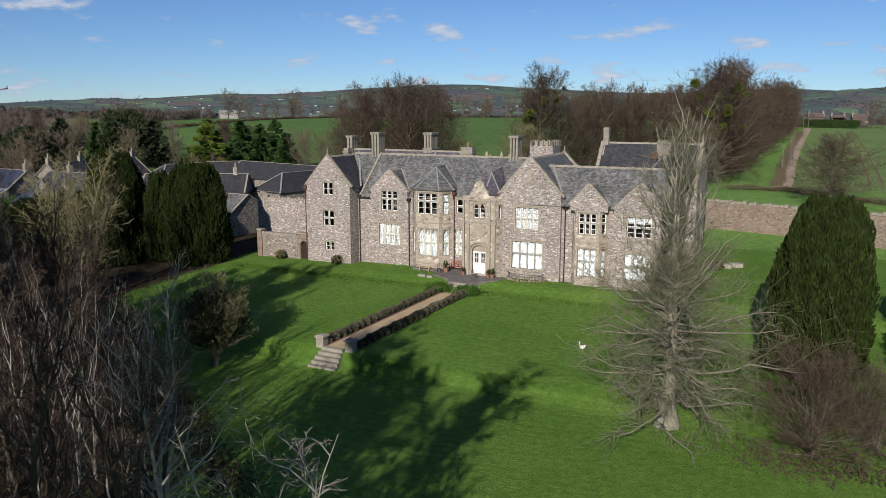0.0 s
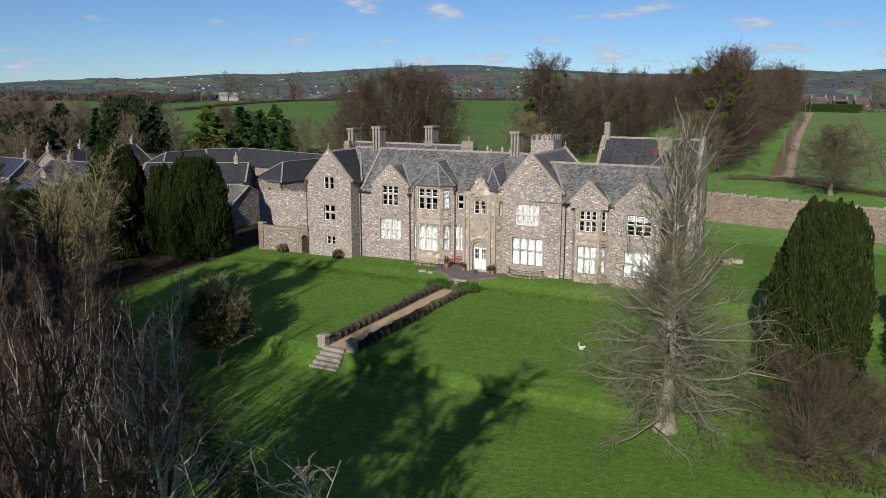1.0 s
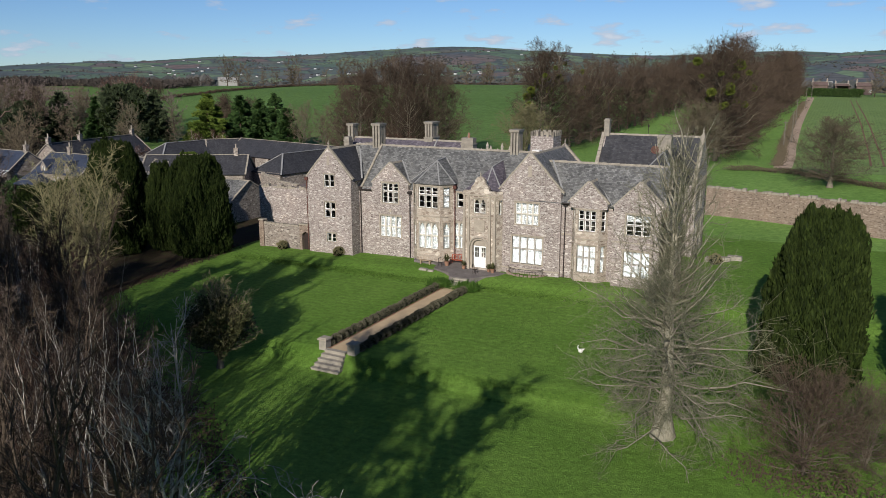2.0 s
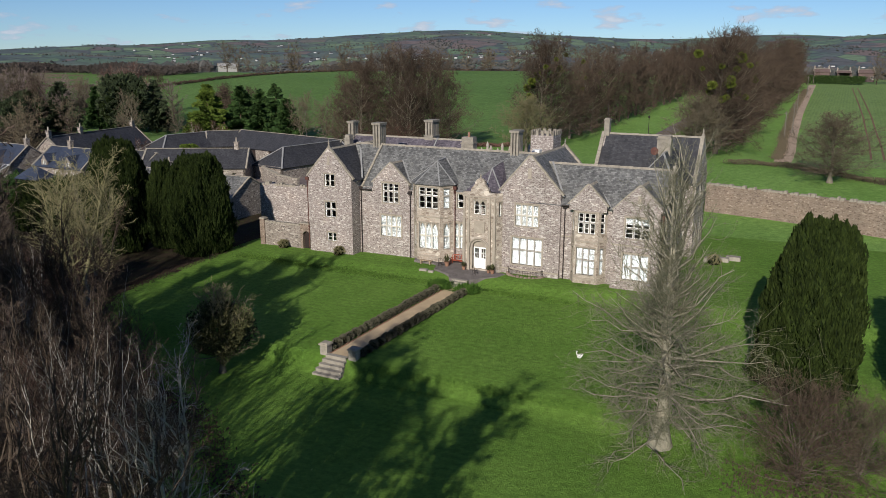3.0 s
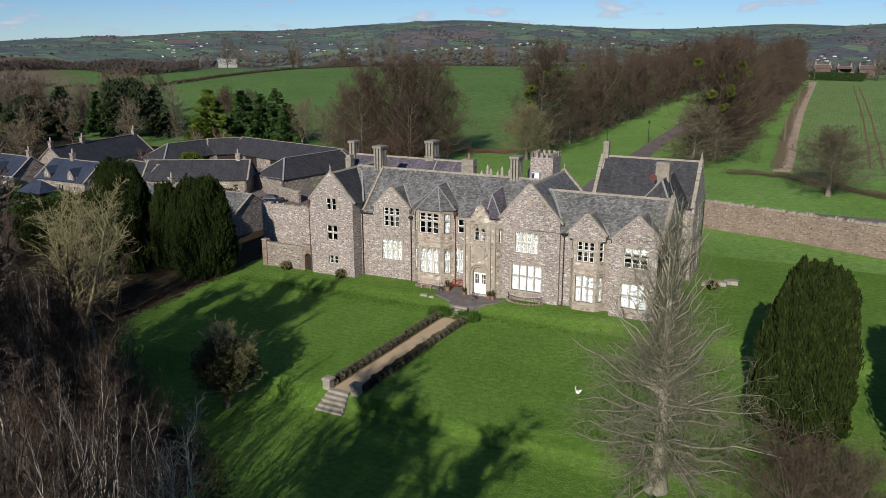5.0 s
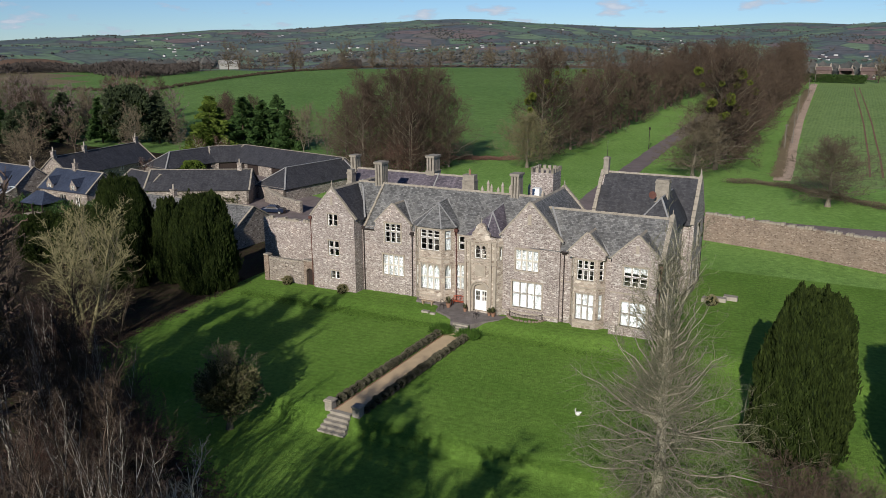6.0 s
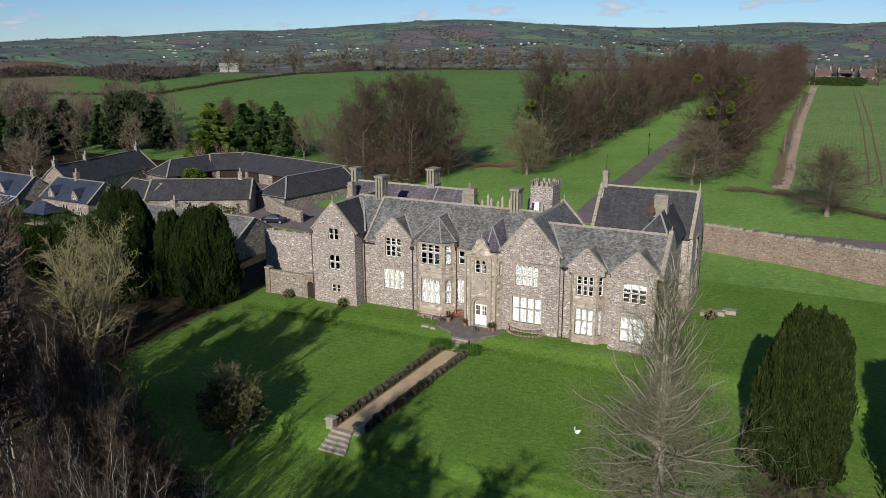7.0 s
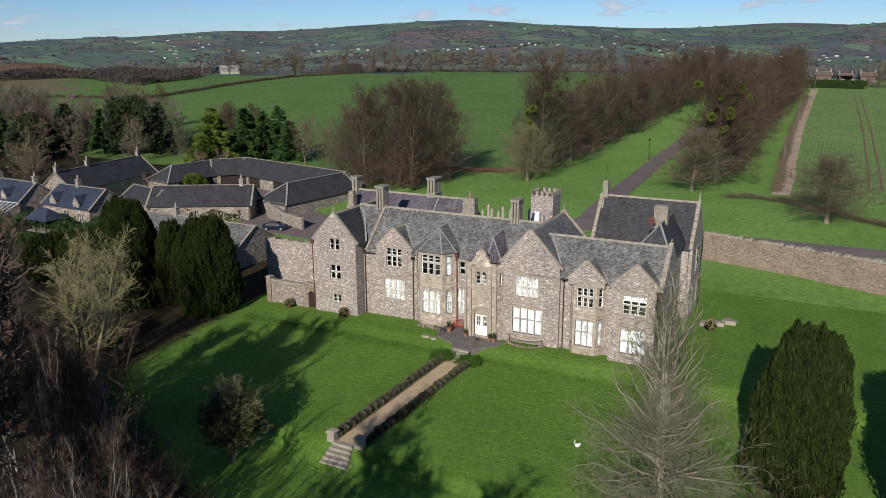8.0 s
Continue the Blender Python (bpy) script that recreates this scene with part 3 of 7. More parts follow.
def finial(parent, x, y, z, s=1.0):
    g = Geo().lathe(x, y, [(0.16 * s, z), (0.12 * s, z + 0.12 * s), (0.06 * s, z + 0.3 * s), (0.11 * s, z + 0.42 * s), (0.05 * s, z + 0.55 * s), (0.02 * s, z + 0.8 * s)], 8)
    return part("finial", g, COPING, parent)


def roof(parent, polys, mat, thick=0.14, name="roof_slope", label=""):
    for p in polys:
        part(name, Geo().slab(p, thick), mat, parent, label)


def ridge_tiles(parent, a, b):
    g = Geo()
    a, b = Vector(a), Vector(b)
    n = max(1, int((b - a).length / 0.45))
    side = (b - a).cross(Vector((0, 0, 1))).normalized() * 0.17
    for i in range(n):
        p, q = a.lerp(b, i / n), a.lerp(b, (i + 0.96) / n)
        up, lo = Vector((0, 0, 0.07 + 0.012 * (i % 3))), Vector((0, 0, -0.12))
        vs = [p - side + lo, p + up, p + side + lo, q - side + lo, q + up, q + side + lo]
        g.add(vs, [(0, 1, 4, 3), (1, 2, 5, 4), (0, 2, 1), (3, 4, 5), (0, 3, 5, 2)])
    return part("ridge_tiles", g, COPING, parent, "lichen-stained ridge tiles")


def gable_roof_y(parent, xa, top, x0, x1, eave, y0, y1, mat):
    """A roof whose ridge runs along y."""
    roof(parent, [[(xa, y0, top), (xa, y1, top), (x0, y1, eave), (x0, y0, eave)], [(xa, y1, top), (xa, y0, top), (x1, y0, eave), (x1, y1, eave)]], mat)
    ridge_tiles(parent, (xa, y0, top), (xa, y1, top))


def gable_roof_x(parent, ya, top, y0, y1, eave, x0, x1, mat, eave_back=None):
    """A roof whose ridge runs along x."""
    eb = eave if eave_back is None else eave_back
    roof(parent, [[(x0, y0, eave), (x1, y0, eave), (x1, ya, top), (x0, ya, top)], [(x1, y1, eb), (x0, y1, eb), (x0, ya, top), (x1, ya, top)]], mat)
    ridge_tiles(parent, (x0, ya, top), (x1, ya, top))


def downpipe(parent, x, y, z0, z1, mat=None):
    g = Geo().tube([(x, y, z0), (x, y, z1)], 0.055, 8)
    for z in np.arange(z0 + 0.8, z1, 1.8):
        g.tube([(x, y, z - 0.05), (x, y, z + 0.05)], 0.085, 8)
    g.box(x - 0.2, y - 0.12, z1 - 0.05, x + 0.2, y + 0.14, z1 + 0.3, 0.0)
    return part("downpipe", g, mat or IRON, parent, "dark iron downpipe with hopper head")


def gutter(parent, x0, x1, y, z):
    g = Geo().tube([(x0, y, z), (x1, y, z)], 0.08, 8)
    return part("gutter", g, IRON, parent)


def chimney(parent, x, y, w, d, z0, z1, shafts=4, along="y", pots=0, flat=False):
    """A stone stack; in most of them a row of tall shafts stands on the base, under one cap."""
    g = Geo()
    zb = z0 + (z1 - z0) * (0.36 if not flat else 0.86)
    g.box(x - w / 2, y - d / 2, z0, x + w / 2, y + d / 2, zb)
    g.box(x - w / 2 - 0.07, y - d / 2 - 0.07, zb, x + w / 2 + 0.07, y + d / 2 + 0.07, zb + 0.14)
    if flat:
        g.box(x - w / 2 + 0.04, y - d / 2 + 0.04, zb + 0.14, x + w / 2 - 0.04, y + d / 2 - 0.04, z1)
    stack = part("chimney", g, CHIM, parent, "pale stone chimney stack")
    if not flat:
        nx = max(2, int(shafts * w / max(w, d) + 0.3)) if along == "y" else shafts
        ny = shafts if along == "y" else max(2, int(shafts * d / max(w, d) + 0.3))
        for i in range(nx):
            for j in range(ny):
                cx, cy = x + ((i + 0.5) / nx - 0.5) * w, y + ((j + 0.5) / ny - 0.5) * d
                a, b = w / nx * 0.31, d / ny * 0.31
                part("shaft", Geo().box(cx - a, cy - b, zb + 0.14, cx + a, cy + b, z1 - 0.3), CHIM, stack)
        part("cap", Geo().box(x - w / 2 - 0.03, y - d / 2 - 0.03, z1 - 0.28, x + w / 2 + 0.03, y + d / 2 + 0.03, z1 - 0.14).box(x - w / 2 - 0.05, y - d / 2 - 0.05, z1 - 0.14, x + w / 2 + 0.05, y + d / 2 + 0.05, z1), CHIM, stack)
    for i in range(pots):
        k = (i + 0.5) / pots - 0.5
        px, py = (x, y + k * d * 0.8) if along == "y" else (x + k * w * 0.8, y)
        part("chimney_pot", Geo().lathe(px, py, [(0.15, z1), (0.12, z1 + 0.45), (0.16, z1 + 0.5), (0.12, z1 + 0.6)], 10), POT, stack)
    return stack


TH = 0.45
# tall three-storey gable wing
WL = [(-18.95, 7.65, 1.4, 1.43, 2, (), "dark", 1), (-18.93, 4.03, 1.5, 1.8, 2, (0.52,), "dark", 0), (-18.85, 1.18, 1.25, 0.98, 2, (), "dark", 1)]
panel("wall", gabled(-22.0, -15.95, -1.2, 8.75, -18.98, 12.1), [opening(x - w / 2, z, x + w / 2, z + h) for x, z, w, h, *_ in WL], TH, (0, -0.15, 0), 0, STONE, manor)
for x, z, w, h, n, rows, fill, bars in WL:
    window(manor, x, -0.15, z, w, h, n, rows, fill, bars=bars, surround=0.1)
panel("wall", rect(0, -1.2, 12, 8.75), [], TH, (-15.95, 0.3, 0), 90, STONE, manor)
panel("wall", rect(-12, -1.2, 0, 8.75), [], TH, (-22.0, 0.3, 0), -90, STONE, manor)
gable_roof_y(manor, -18.98, 12.05, -22.3, -15.65, 8.45, 0.12, 9.5, SLATE_DARK)
cope(manor, [(-22.2, 0.05, 8.62), (-18.98, 0.05, 12.12)])
cope(manor, [(-18.98, 0.05, 12.12), (-15.75, 0.05, 8.62)])
finial(manor, -18.98, 0.0, 12.2, 1.1)
part("relief", Geo().box(-19.15, -0.2, 10.3, -18.85, -0.13, 11.2).box(-19.25, -0.22, 10.22, -18.75, -0.13, 10.32), DRESSED, manor, "small carved slit panel")
downpipe(manor, -22.08, -0.25, 0.0, 8.3, RUST)

# main range, west part
MW = [(-11.79, 6.04, 2.09, 2.24, 3, (0.6,), "dark", 1), (-11.78, 2.1, 2.7, 2.41, 4, (0.5,), "net", 2), (-2.9, 6.24, 0.75, 1.54, 1, (0.5,), "dark", 0), (-3.07, 1.65, 1.1, 2.85, 2, (0.5,), "net", 1)]
panel("wall", [(-15.95, -1.2), (2.6, -1.2), (2.6, 8.05), (-3.55, 8.05), (-3.55, 7.7), (-9.42, 7.7), (-9.42, 8.35), (-11.79, 10.65), (-14.15, 8.35), (-14.15, 7.7), (-15.95, 7.7)],
      [opening(x - w / 2, z, x + w / 2, z + h) for x, z, w, h, *_ in MW] + [opening(-8.3, 1.0, -4.2, 4.8), opening(-8.3, 5.6, -4.2, 7.6)], TH, (0, 1.6, 0), 0, STONE, manor)
for i, (x, z, w, h, n, rows, fill, bars) in enumerate(MW):
    window(manor, x, 1.6, z, w, h, n, rows, fill, arched=i == 3, bars=bars)
for xa, xb, ye, ze in ((-18.9, -14.3, 1.35, 7.35), (-14.3, -9.27, 2.08, 8.16), (-9.27, -8.95, 1.35, 7.35), (-8.95, -3.55, 2.08, 8.16), (-3.55, 5.6, 1.50, 8.0)):
    roof(manor, [[(xa, ye, ze), (xb, ye, ze), (xb, 5.7, 12.2), (xa, 5.7, 12.2)]], SLATE)
roof(manor, [[(5.6, 10.3, 7.2), (-18.9, 10.3, 7.2), (-18.9, 5.7, 12.2), (5.6, 5.7, 12.2)]], SLATE)
ridge_tiles(manor, (-18.9, 5.7, 12.2), (5.6, 5.7, 12.2))
gable_roof_y(manor, -11.79, 10.6, -14.35, -9.22, 8.12, 1.82, 4.3, SLATE)
cope(manor, [(-14.3, 1.78, 8.22), (-11.79, 1.78, 10.66)], 0.3, 0.13)
cope(manor, [(-11.79, 1.78, 10.66), (-9.28, 1.78, 8.22)], 0.3, 0.13)
cope(manor, [(-15.6, 1.5, 7.55), (-15.2, 5.7, 12.28)], 0.26, 0.1)
part("flashing", Geo().beam((-15.75, 1.9, 8.62), (-18.6, 6.0, 12.3), 0.2, 0.06), LEAD, manor)
part("flashing", Geo().beam((-9.25, 1.95, 8.15), (-11.7, 4.35, 10.66), 0.16, 0.05), LEAD, manor)
part("relief", Geo().box(-11.95, 1.52, 5.0, -11.62, 1.62, 5.32), DRESSED, manor, "small dark quatrefoil plaque")
gutter(manor, -15.7, -14.2, 1.3, 7.42)
gutter(manor, -9.4, -8.9, 1.3, 7.42)
downpipe(manor, -15.7, 1.45, -0.2, 7.4)
downpipe(manor, -9.15, 1.45, -0.2, 7.3)


def canted_bay(x0, x1, xa, xb, y, yb, top, front, side, wall_mat, z0=-1.0):
    """A canted bay: front face from x0 to x1 at y, splayed back to xa and xb at yb. front, side: lists of windows (z, w, h, lights, rows, fill, arched)."""
    xm = (x0 + x1) / 2
    panel("wall", rect(x0, z0, x1, top), [opening(xm - w / 2, z, xm + w / 2, z + h) for z, w, h, *_ in front], 0.3, (0, y, 0), 0, wall_mat, manor)
    for z, w, h, n, rows, fill, arched in front:
        window(manor, xm, y, z, w, h, n, rows, fill, arched=arched, bars=1, surround=0.1)
    for a, b in (((xa, yb), (x0, y)), ((x1, y), (xb, yb))):
        ln, turn = math.hypot(b[0] - a[0], b[1] - a[1]), math.degrees(math.atan2(b[1] - a[1], b[0] - a[0]))
        panel("wall", rect(0, z0, ln, top), [opening(ln / 2 - w / 2, z, ln / 2 + w / 2, z + h) for z, w, h, *_ in side], 0.3, (a[0], a[1], 0), turn, wall_mat, manor)
        for z, w, h, n, rows, fill, arched in side:
            m = ((a[0] + b[0]) / 2, (a[1] + b[1]) / 2)
            window(manor, m[0], m[1], z, w, h, n, rows, fill, arched=arched, turn=turn, bars=1, surround=0.07)
    for zz in (top - 0.18, 5.25 if top > 8 else 4.6, 0.75):
        pr, band = 0.07, Geo()
        band.slab([(xa - pr, yb, zz), (x0 - pr * 0.6, y - pr, zz), (x1 + pr * 0.6, y - pr, zz), (xb + pr, yb, zz)], 0.14)
        part("string_course", band, DRESSED, manor, "pale dressed stone bands round the bay")


canted_bay(-7.7, -4.85, -8.8, -3.75, 0.45, 1.62, 8.85, [(6.09, 2.35, 2.3, 3, (0.62,), "dark", False), (1.54, 2.35, 2.89, 3, (0.5,), "net", True)],
           [(6.15, 0.75, 2.2, 1, (0.62,), "blind", False), (1.6, 0.75, 2.8, 1, (0.5,), "net", True)], STONE_WARM)
B = [(-9.05, 1.5, 8.75), (-7.8, 0.2, 8.75), (-4.75, 0.2, 8.75), (-3.5, 1.5, 8.75)]
AP, AQ = (-6.25, 2.6, 11.05), (-6.25, 4.8, 11.2)
roof(manor, [[B[1], B[2], AP], [B[0], B[1], AP], [B[2], B[3], AP], [(-9.05, 2.6, 8.75), B[0], AP, AQ], [B[3], (-3.5, 2.6, 8.75), AQ, AP]], SLATE, 0.12)
part("flashing", Geo().beam(B[1], AP, 0.14, 0.06), LEAD, manor)
part("flashing", Geo().beam(B[2], AP, 0.14, 0.06), LEAD, manor)
part("flashing", Geo().beam(B[0], AP, 0.14, 0.05), LEAD, manor)
part("flashing", Geo().beam(B[3], AP, 0.14, 0.05), LEAD, manor)
part("flashing", Geo().beam(AP, AQ, 0.16, 0.07), LEAD, manor)
part("flashing", Geo().beam((-3.5, 2.3, 8.4), AQ, 0.16, 0.08), LEAD, manor)
downpipe(manor, -3.5, 1.45, 0.0, 8.3, RUST)

# porch with shaped gable
PC = 0.45
PG = [(-1.45, -1.0), (2.35, -1.0), (2.35, 8.55), (1.5, 8.6)]
PG += [(1.5 - 0.28 * (1 - math.cos(a)), 8.6 + 0.55 * math.sin(a)) for a in np.linspace(0.2, 1.5, 5)]
PG += [(PC + 0.62 * math.cos(a), 9.35 + 0.72 * math.sin(a)) for a in np.linspace(0.1, math.pi - 0.1, 11)]
PG += [(2 * PC - x, z) for x, z in PG[8:3:-1]] + [(-0.6, 8.6), (-1.45, 8.55)]
DW, DH = 1.5, 2.35
arch = [(PC - 0.78, 0.3), (PC + 0.78, 0.3), (PC + 0.78, 2.75)] + [(PC + 0.78 * math.cos(a), 2.75 + 0.62 * math.sin(a)) for a in np.linspace(0.25, math.pi - 0.25, 9)] + [(PC - 0.78, 2.75)]
panel("wall", PG, [arch, opening(PC - 0.68, 6.23, PC + 0.68, 7.7)], 0.4, (0, -0.7, 0), 0, STONE_WARM, manor, "warm ashlar porch front with shaped gable")
window(manor, PC, -0.7, 6.23, 1.36, 1.47, 2, (), "dark", arched=True, bars=2, surround=0.12)
panel("wall", rect(0, -1.0, 1.05, 8.55), [opening(0.34, 6.15, 0.70, 7.6)], 0.35, (2.33, -0.69, 0), 58, STONE_WARM, manor)
window(manor, 2.33 + 0.52 * math.cos(radians(58)), -0.69 + 0.52 * math.sin(radians(58)), 6.15, 0.36, 1.45, 1, (), "dark", arched=True, turn=58, bars=0, surround=0.08)
panel("wall", rect(-2.3, -1.0, 0, 8.55), [], 0.35, (-1.43, -0.69, 0), -90, STONE_WARM, manor)
hood = Geo()
hp = [(PC + 1.08 * math.cos(a), -0.86, 2.7 + 0.98 * math.sin(a)) for a in np.linspace(0, math.pi, 13)]
hood.tube(hp, 0.10, 6)
part("hood_mould", hood, DRESSED, manor, "arched stone hood over the door")
sur = Geo()
for a0, a1 in zip(np.linspace(0, math.pi, 13), np.linspace(0, math.pi, 13)[1:]):
    q = [(PC + r * math.cos(a), yy, 2.7 + r * 0.86 * math.sin(a)) for yy in (-0.76, -0.6) for r in (0.78, 1.0) for a in (a0, a1)]
    sur.add(q, [(0, 1, 3, 2), (4, 6, 7, 5), (2, 3, 7, 6), (0, 4, 5, 1)])
sur.box(PC - 1.0, -0.76, 0.2, PC - 0.78, -0.6, 2.7).box(PC + 0.78, -0.76, 0.2, PC + 1.0, -0.6, 2.7)
part("door_surround", sur, DRESSED, manor, "moulded stone door surround")
part("relief", Geo().box(-0.15, -0.77, 4.3, 1.05, -0.69, 5.5).box(0.02, -0.80, 4.45, 0.88, -0.76, 5.35), DRESSED, manor, "weathered carved stone panel")
for bx in (-1.3, 2.2, -0.75, 1.65):
    part("buttress", Geo().box(bx - 0.13, -0.92, -0.8, bx + 0.13, -0.69, 5.6).box(bx - 0.09, -0.84, 5.6, bx + 0.09, -0.69, 8.2), DRESSED, manor)
part("string_course", Geo().box(-1.5, -0.78, 5.75, 2.4, -0.68, 5.92), DRESSED, manor)
part("string_course", Geo().box(-1.5, -0.80, 8.05, 2.4, -0.68, 8.2), DRESSED, manor)
finial(manor, PC, -0.5, 10.0, 0.8)
door = part("front_door", Geo().box(PC - 0.74, -0.45, 0.32, PC + 0.74, -0.38, 0.40), WHITE, manor, "white double front door with glazed upper panels")
for k, (a, b) in enumerate(((PC - 0.75, PC - 0.01), (PC + 0.01, PC + 0.75))):
    lf = Geo().box(a, -0.44, 0.40, b, -0.39, 1.45).box(a, -0.44, 1.45, a + 0.14, -0.39, 2.65).box(b - 0.14, -0.44, 1.45, b, -0.39, 2.65).box(a + 0.14, -0.44, 2.5, b - 0.14, -0.39, 2.65)
    lf.box(a + 0.14, -0.43, 1.95, b - 0.14, -0.40, 2.0).box((a + b) / 2 - 0.02, -0.43, 1.45, (a + b) / 2 + 0.02, -0.40, 2.5).box(a + 0.16, -0.46, 0.6, b - 0.16, -0.43, 1.3)
    leaf = part("door_leaf", lf, WHITE, door)
    pn = part("pane", box_mesh("pane", b - a - 0.28, 0.012, 1.05, GLASS), GLASS, leaf)
    pn.location = ((a + b) / 2, -0.41, 1.45)
    pn.visible_shadow = False
part("fanlight", Geo().box(PC - 0.76, -0.44, 2.66, PC + 0.76, -0.40, 3.35), DRESSED, door)
roof(manor, [[(-1.5, -0.35, 8.5), (PC, -0.2, 8.75), (PC + 0.1, 2.2, 10.75)], [(PC, -0.2, 8.75), (2.5, 0.3, 8.5), (PC + 0.1, 2.2, 10.75)], [(2.5, 0.3, 8.5), (2.6, 2.2, 8.4), (PC + 0.3, 5.0, 11.3), (PC + 0.1, 2.2, 10.75)], [(-1.5, 2.2, 8.4), (-1.5, -0.35, 8.5), (PC + 0.1, 2.2, 10.75), (PC + 0.3, 5.0, 11.3)]], SLATE_PURPLE, 0.1)
part("flashing", Geo().beam((2.5, 0.3, 8.5), (PC + 0.1, 2.2, 10.75), 0.13, 0.05), LEAD, manor)
part("flashing", Geo().beam((PC + 0.1, 2.2, 10.75), (PC + 0.3, 5.0, 11.3), 0.14, 0.06), LEAD, manor)
part("flashing", Geo().beam((PC + 0.3, 0.0, 8.75), (PC + 0.1, 2.2, 10.75), 0.12, 0.05), LEAD, manor)

# great gable
G3 = [(5.45, 5.32, 2.47, 2.21, 4, (0.5,), "net", 1), (5.52, 1.18, 3.3, 2.84, 4, (0.55,), "blind", 0), (5.5, -0.55, 1.7, 0.62, 3, (), "blind", 0)]
panel("wall", gabled(2.5, 9.05, -1.2, 8.95, 5.68, 12.62), [opening(x - w / 2, z, x + w / 2, z + h) for x, z, w, h, *_ in G3], TH, (0, 0.0, 0), 0, STONE, manor)
for x, z, w, h, n, rows, fill, bars in G3:
    window(manor, x, 0.0, z, w, h, n, rows, fill, bars=bars, surround=0.16)
panel("wall", rect(-10.6, -1.2, 0, 8.95), [], TH, (2.5, 0.45, 0), -90, STONE, manor)
panel("wall", rect(0, -1.2, 10.6, 8.95), [], TH, (9.05, 0.45, 0), 90, STONE, manor)
panel("wall", gabled(-9.05, -2.5, -1.2, 8.95, -5.68, 12.62), [], TH, (0, 11.1, 0), 180, STONE, manor)
gable_roof_y(manor, 5.68, 12.55, 2.2, 9.35, 8.62, 0.3, 10.8, SLATE)
for ya in (0.2, 10.9):
    cope(manor, [(2.3, ya, 8.75), (5.68, ya, 12.62)])
    cope(manor, [(5.68, ya, 12.62), (9.25, ya, 8.75)])
finial(manor, 5.68, 10.9, 12.7, 0.8)
part("relief", Geo().box(5.5, -0.05, 10.4, 5.86, 0.02, 11.4).box(5.42, -0.07, 10.3, 5.94, 0.02, 10.42), DRESSED, manor, "small carved slit panel")
part("flashing", Geo().beam((9.3, 0.1, 8.7), (6.9, 3.4, 11.7), 0.18, 0.06), LEAD, manor)

# east range
panel("wall", rect(9.05, -1.0, 14.65, 8.1), [opening(10.4, 0.8, 13.6, 4.2), opening(10.4, 5.0, 13.6, 7.7)], TH, (0, 0.35, 0), 0, STONE, manor)
gable_roof_x(manor, 3.4, 11.65, -0.05, 7.0, 7.85, 5.7, 19.45, SLATE)
canted_bay(10.75, 13.15, 10.15, 13.85, -0.5, 0.4, 7.75, [(5.31, 1.74, 2.06, 3, (0.55,), "dark", False), (1.09, 1.88, 2.76, 3, (0.55,), "blind", False)],
           [(5.35, 0.55, 2.0, 1, (0.55,), "dark", False), (1.15, 0.55, 2.7, 1, (0.55,), "blind", False)], STONE_WARM)
panel("wall", gabled(10.12, 13.9, 7.6, 8.25, 12.02, 10.25), [], 0.4, (0, -0.52, 0), 0, STONE, manor)
gable_roof_y(manor, 12.02, 10.2, 9.98, 14.06, 8.02, -0.3, 2.3, SLATE)
cope(manor, [(10.0, -0.36, 8.12), (12.02, -0.36, 10.24)], 0.3, 0.13)
cope(manor, [(12.02, -0.36, 10.24), (14.04, -0.36, 8.12)], 0.3, 0.13)
G5 = [(17.06, 5.38, 2.3, 1.99, 3, (0.5,), "half", 1), (17.03, 1.26, 2.48, 2.54, 3, (0.5,), "blind", 0)]
panel("wall", gabled(14.65, 19.6, -1.0, 8.15, 17.12, 10.55), [opening(x - w / 2, z, x + w / 2, z + h) for x, z, w, h, *_ in G5], TH, (0, -0.9, 0), 0, STONE, manor)
for x, z, w, h, n, rows, fill, bars in G5:
    window(manor, x, -0.9, z, w, h, n, rows, fill, bars=bars)
panel("wall", rect(-1.2, -1.0, 0, 8.1), [], 0.3, (14.65, -0.88, 0), -90, STONE, manor)
gable_roof_y(manor, 17.12, 10.5, 14.5, 19.75, 7.9, -0.65, 2.6, SLATE)
cope(manor, [(14.55, -0.72, 8.02), (17.12, -0.72, 10.55)], 0.3, 0.13)
cope(manor, [(17.12, -0.72, 10.55), (19.7, -0.72, 8.02)], 0.3, 0.13)
part("relief", Geo().box(16.97, -0.96, 8.8, 17.27, -0.88, 9.6), DRESSED, manor)
part("flashing", Geo().beam((9.95, 0.1, 8.05), (12.0, 2.35, 10.25), 0.15, 0.05), LEAD, manor)
part("flashing", Geo().beam((14.1, 0.1, 8.05), (12.05, 2.35, 10.25), 0.15, 0.05), LEAD, manor)
part("flashing", Geo().beam((19.4, 0.1, 8.0), (17.2, 2.65, 10.55), 0.15, 0.05), LEAD, manor)
part("string_course", Geo().box(14.62, -0.98, 4.6, 19.62, -0.88, 4.74), DRESSED, manor)
part("string_course", Geo().box(9.1, 0.27, 4.6, 10.1, 0.37, 4.74), DRESSED, manor)
part("string_course", Geo().box(2.48, -0.07, 0.55, 9.07, 0.01, 0.7), DRESSED, manor)
gutter(manor, 9.2, 10.0, -0.12, 7.88)
downpipe(manor, 9.45, 0.22, 0.1, 7.6)
downpipe(manor, 14.5, 0.2, 0.1, 7.5)
downpipe(manor, 19.5, -1.02, 0.2, 7.6, RUST)
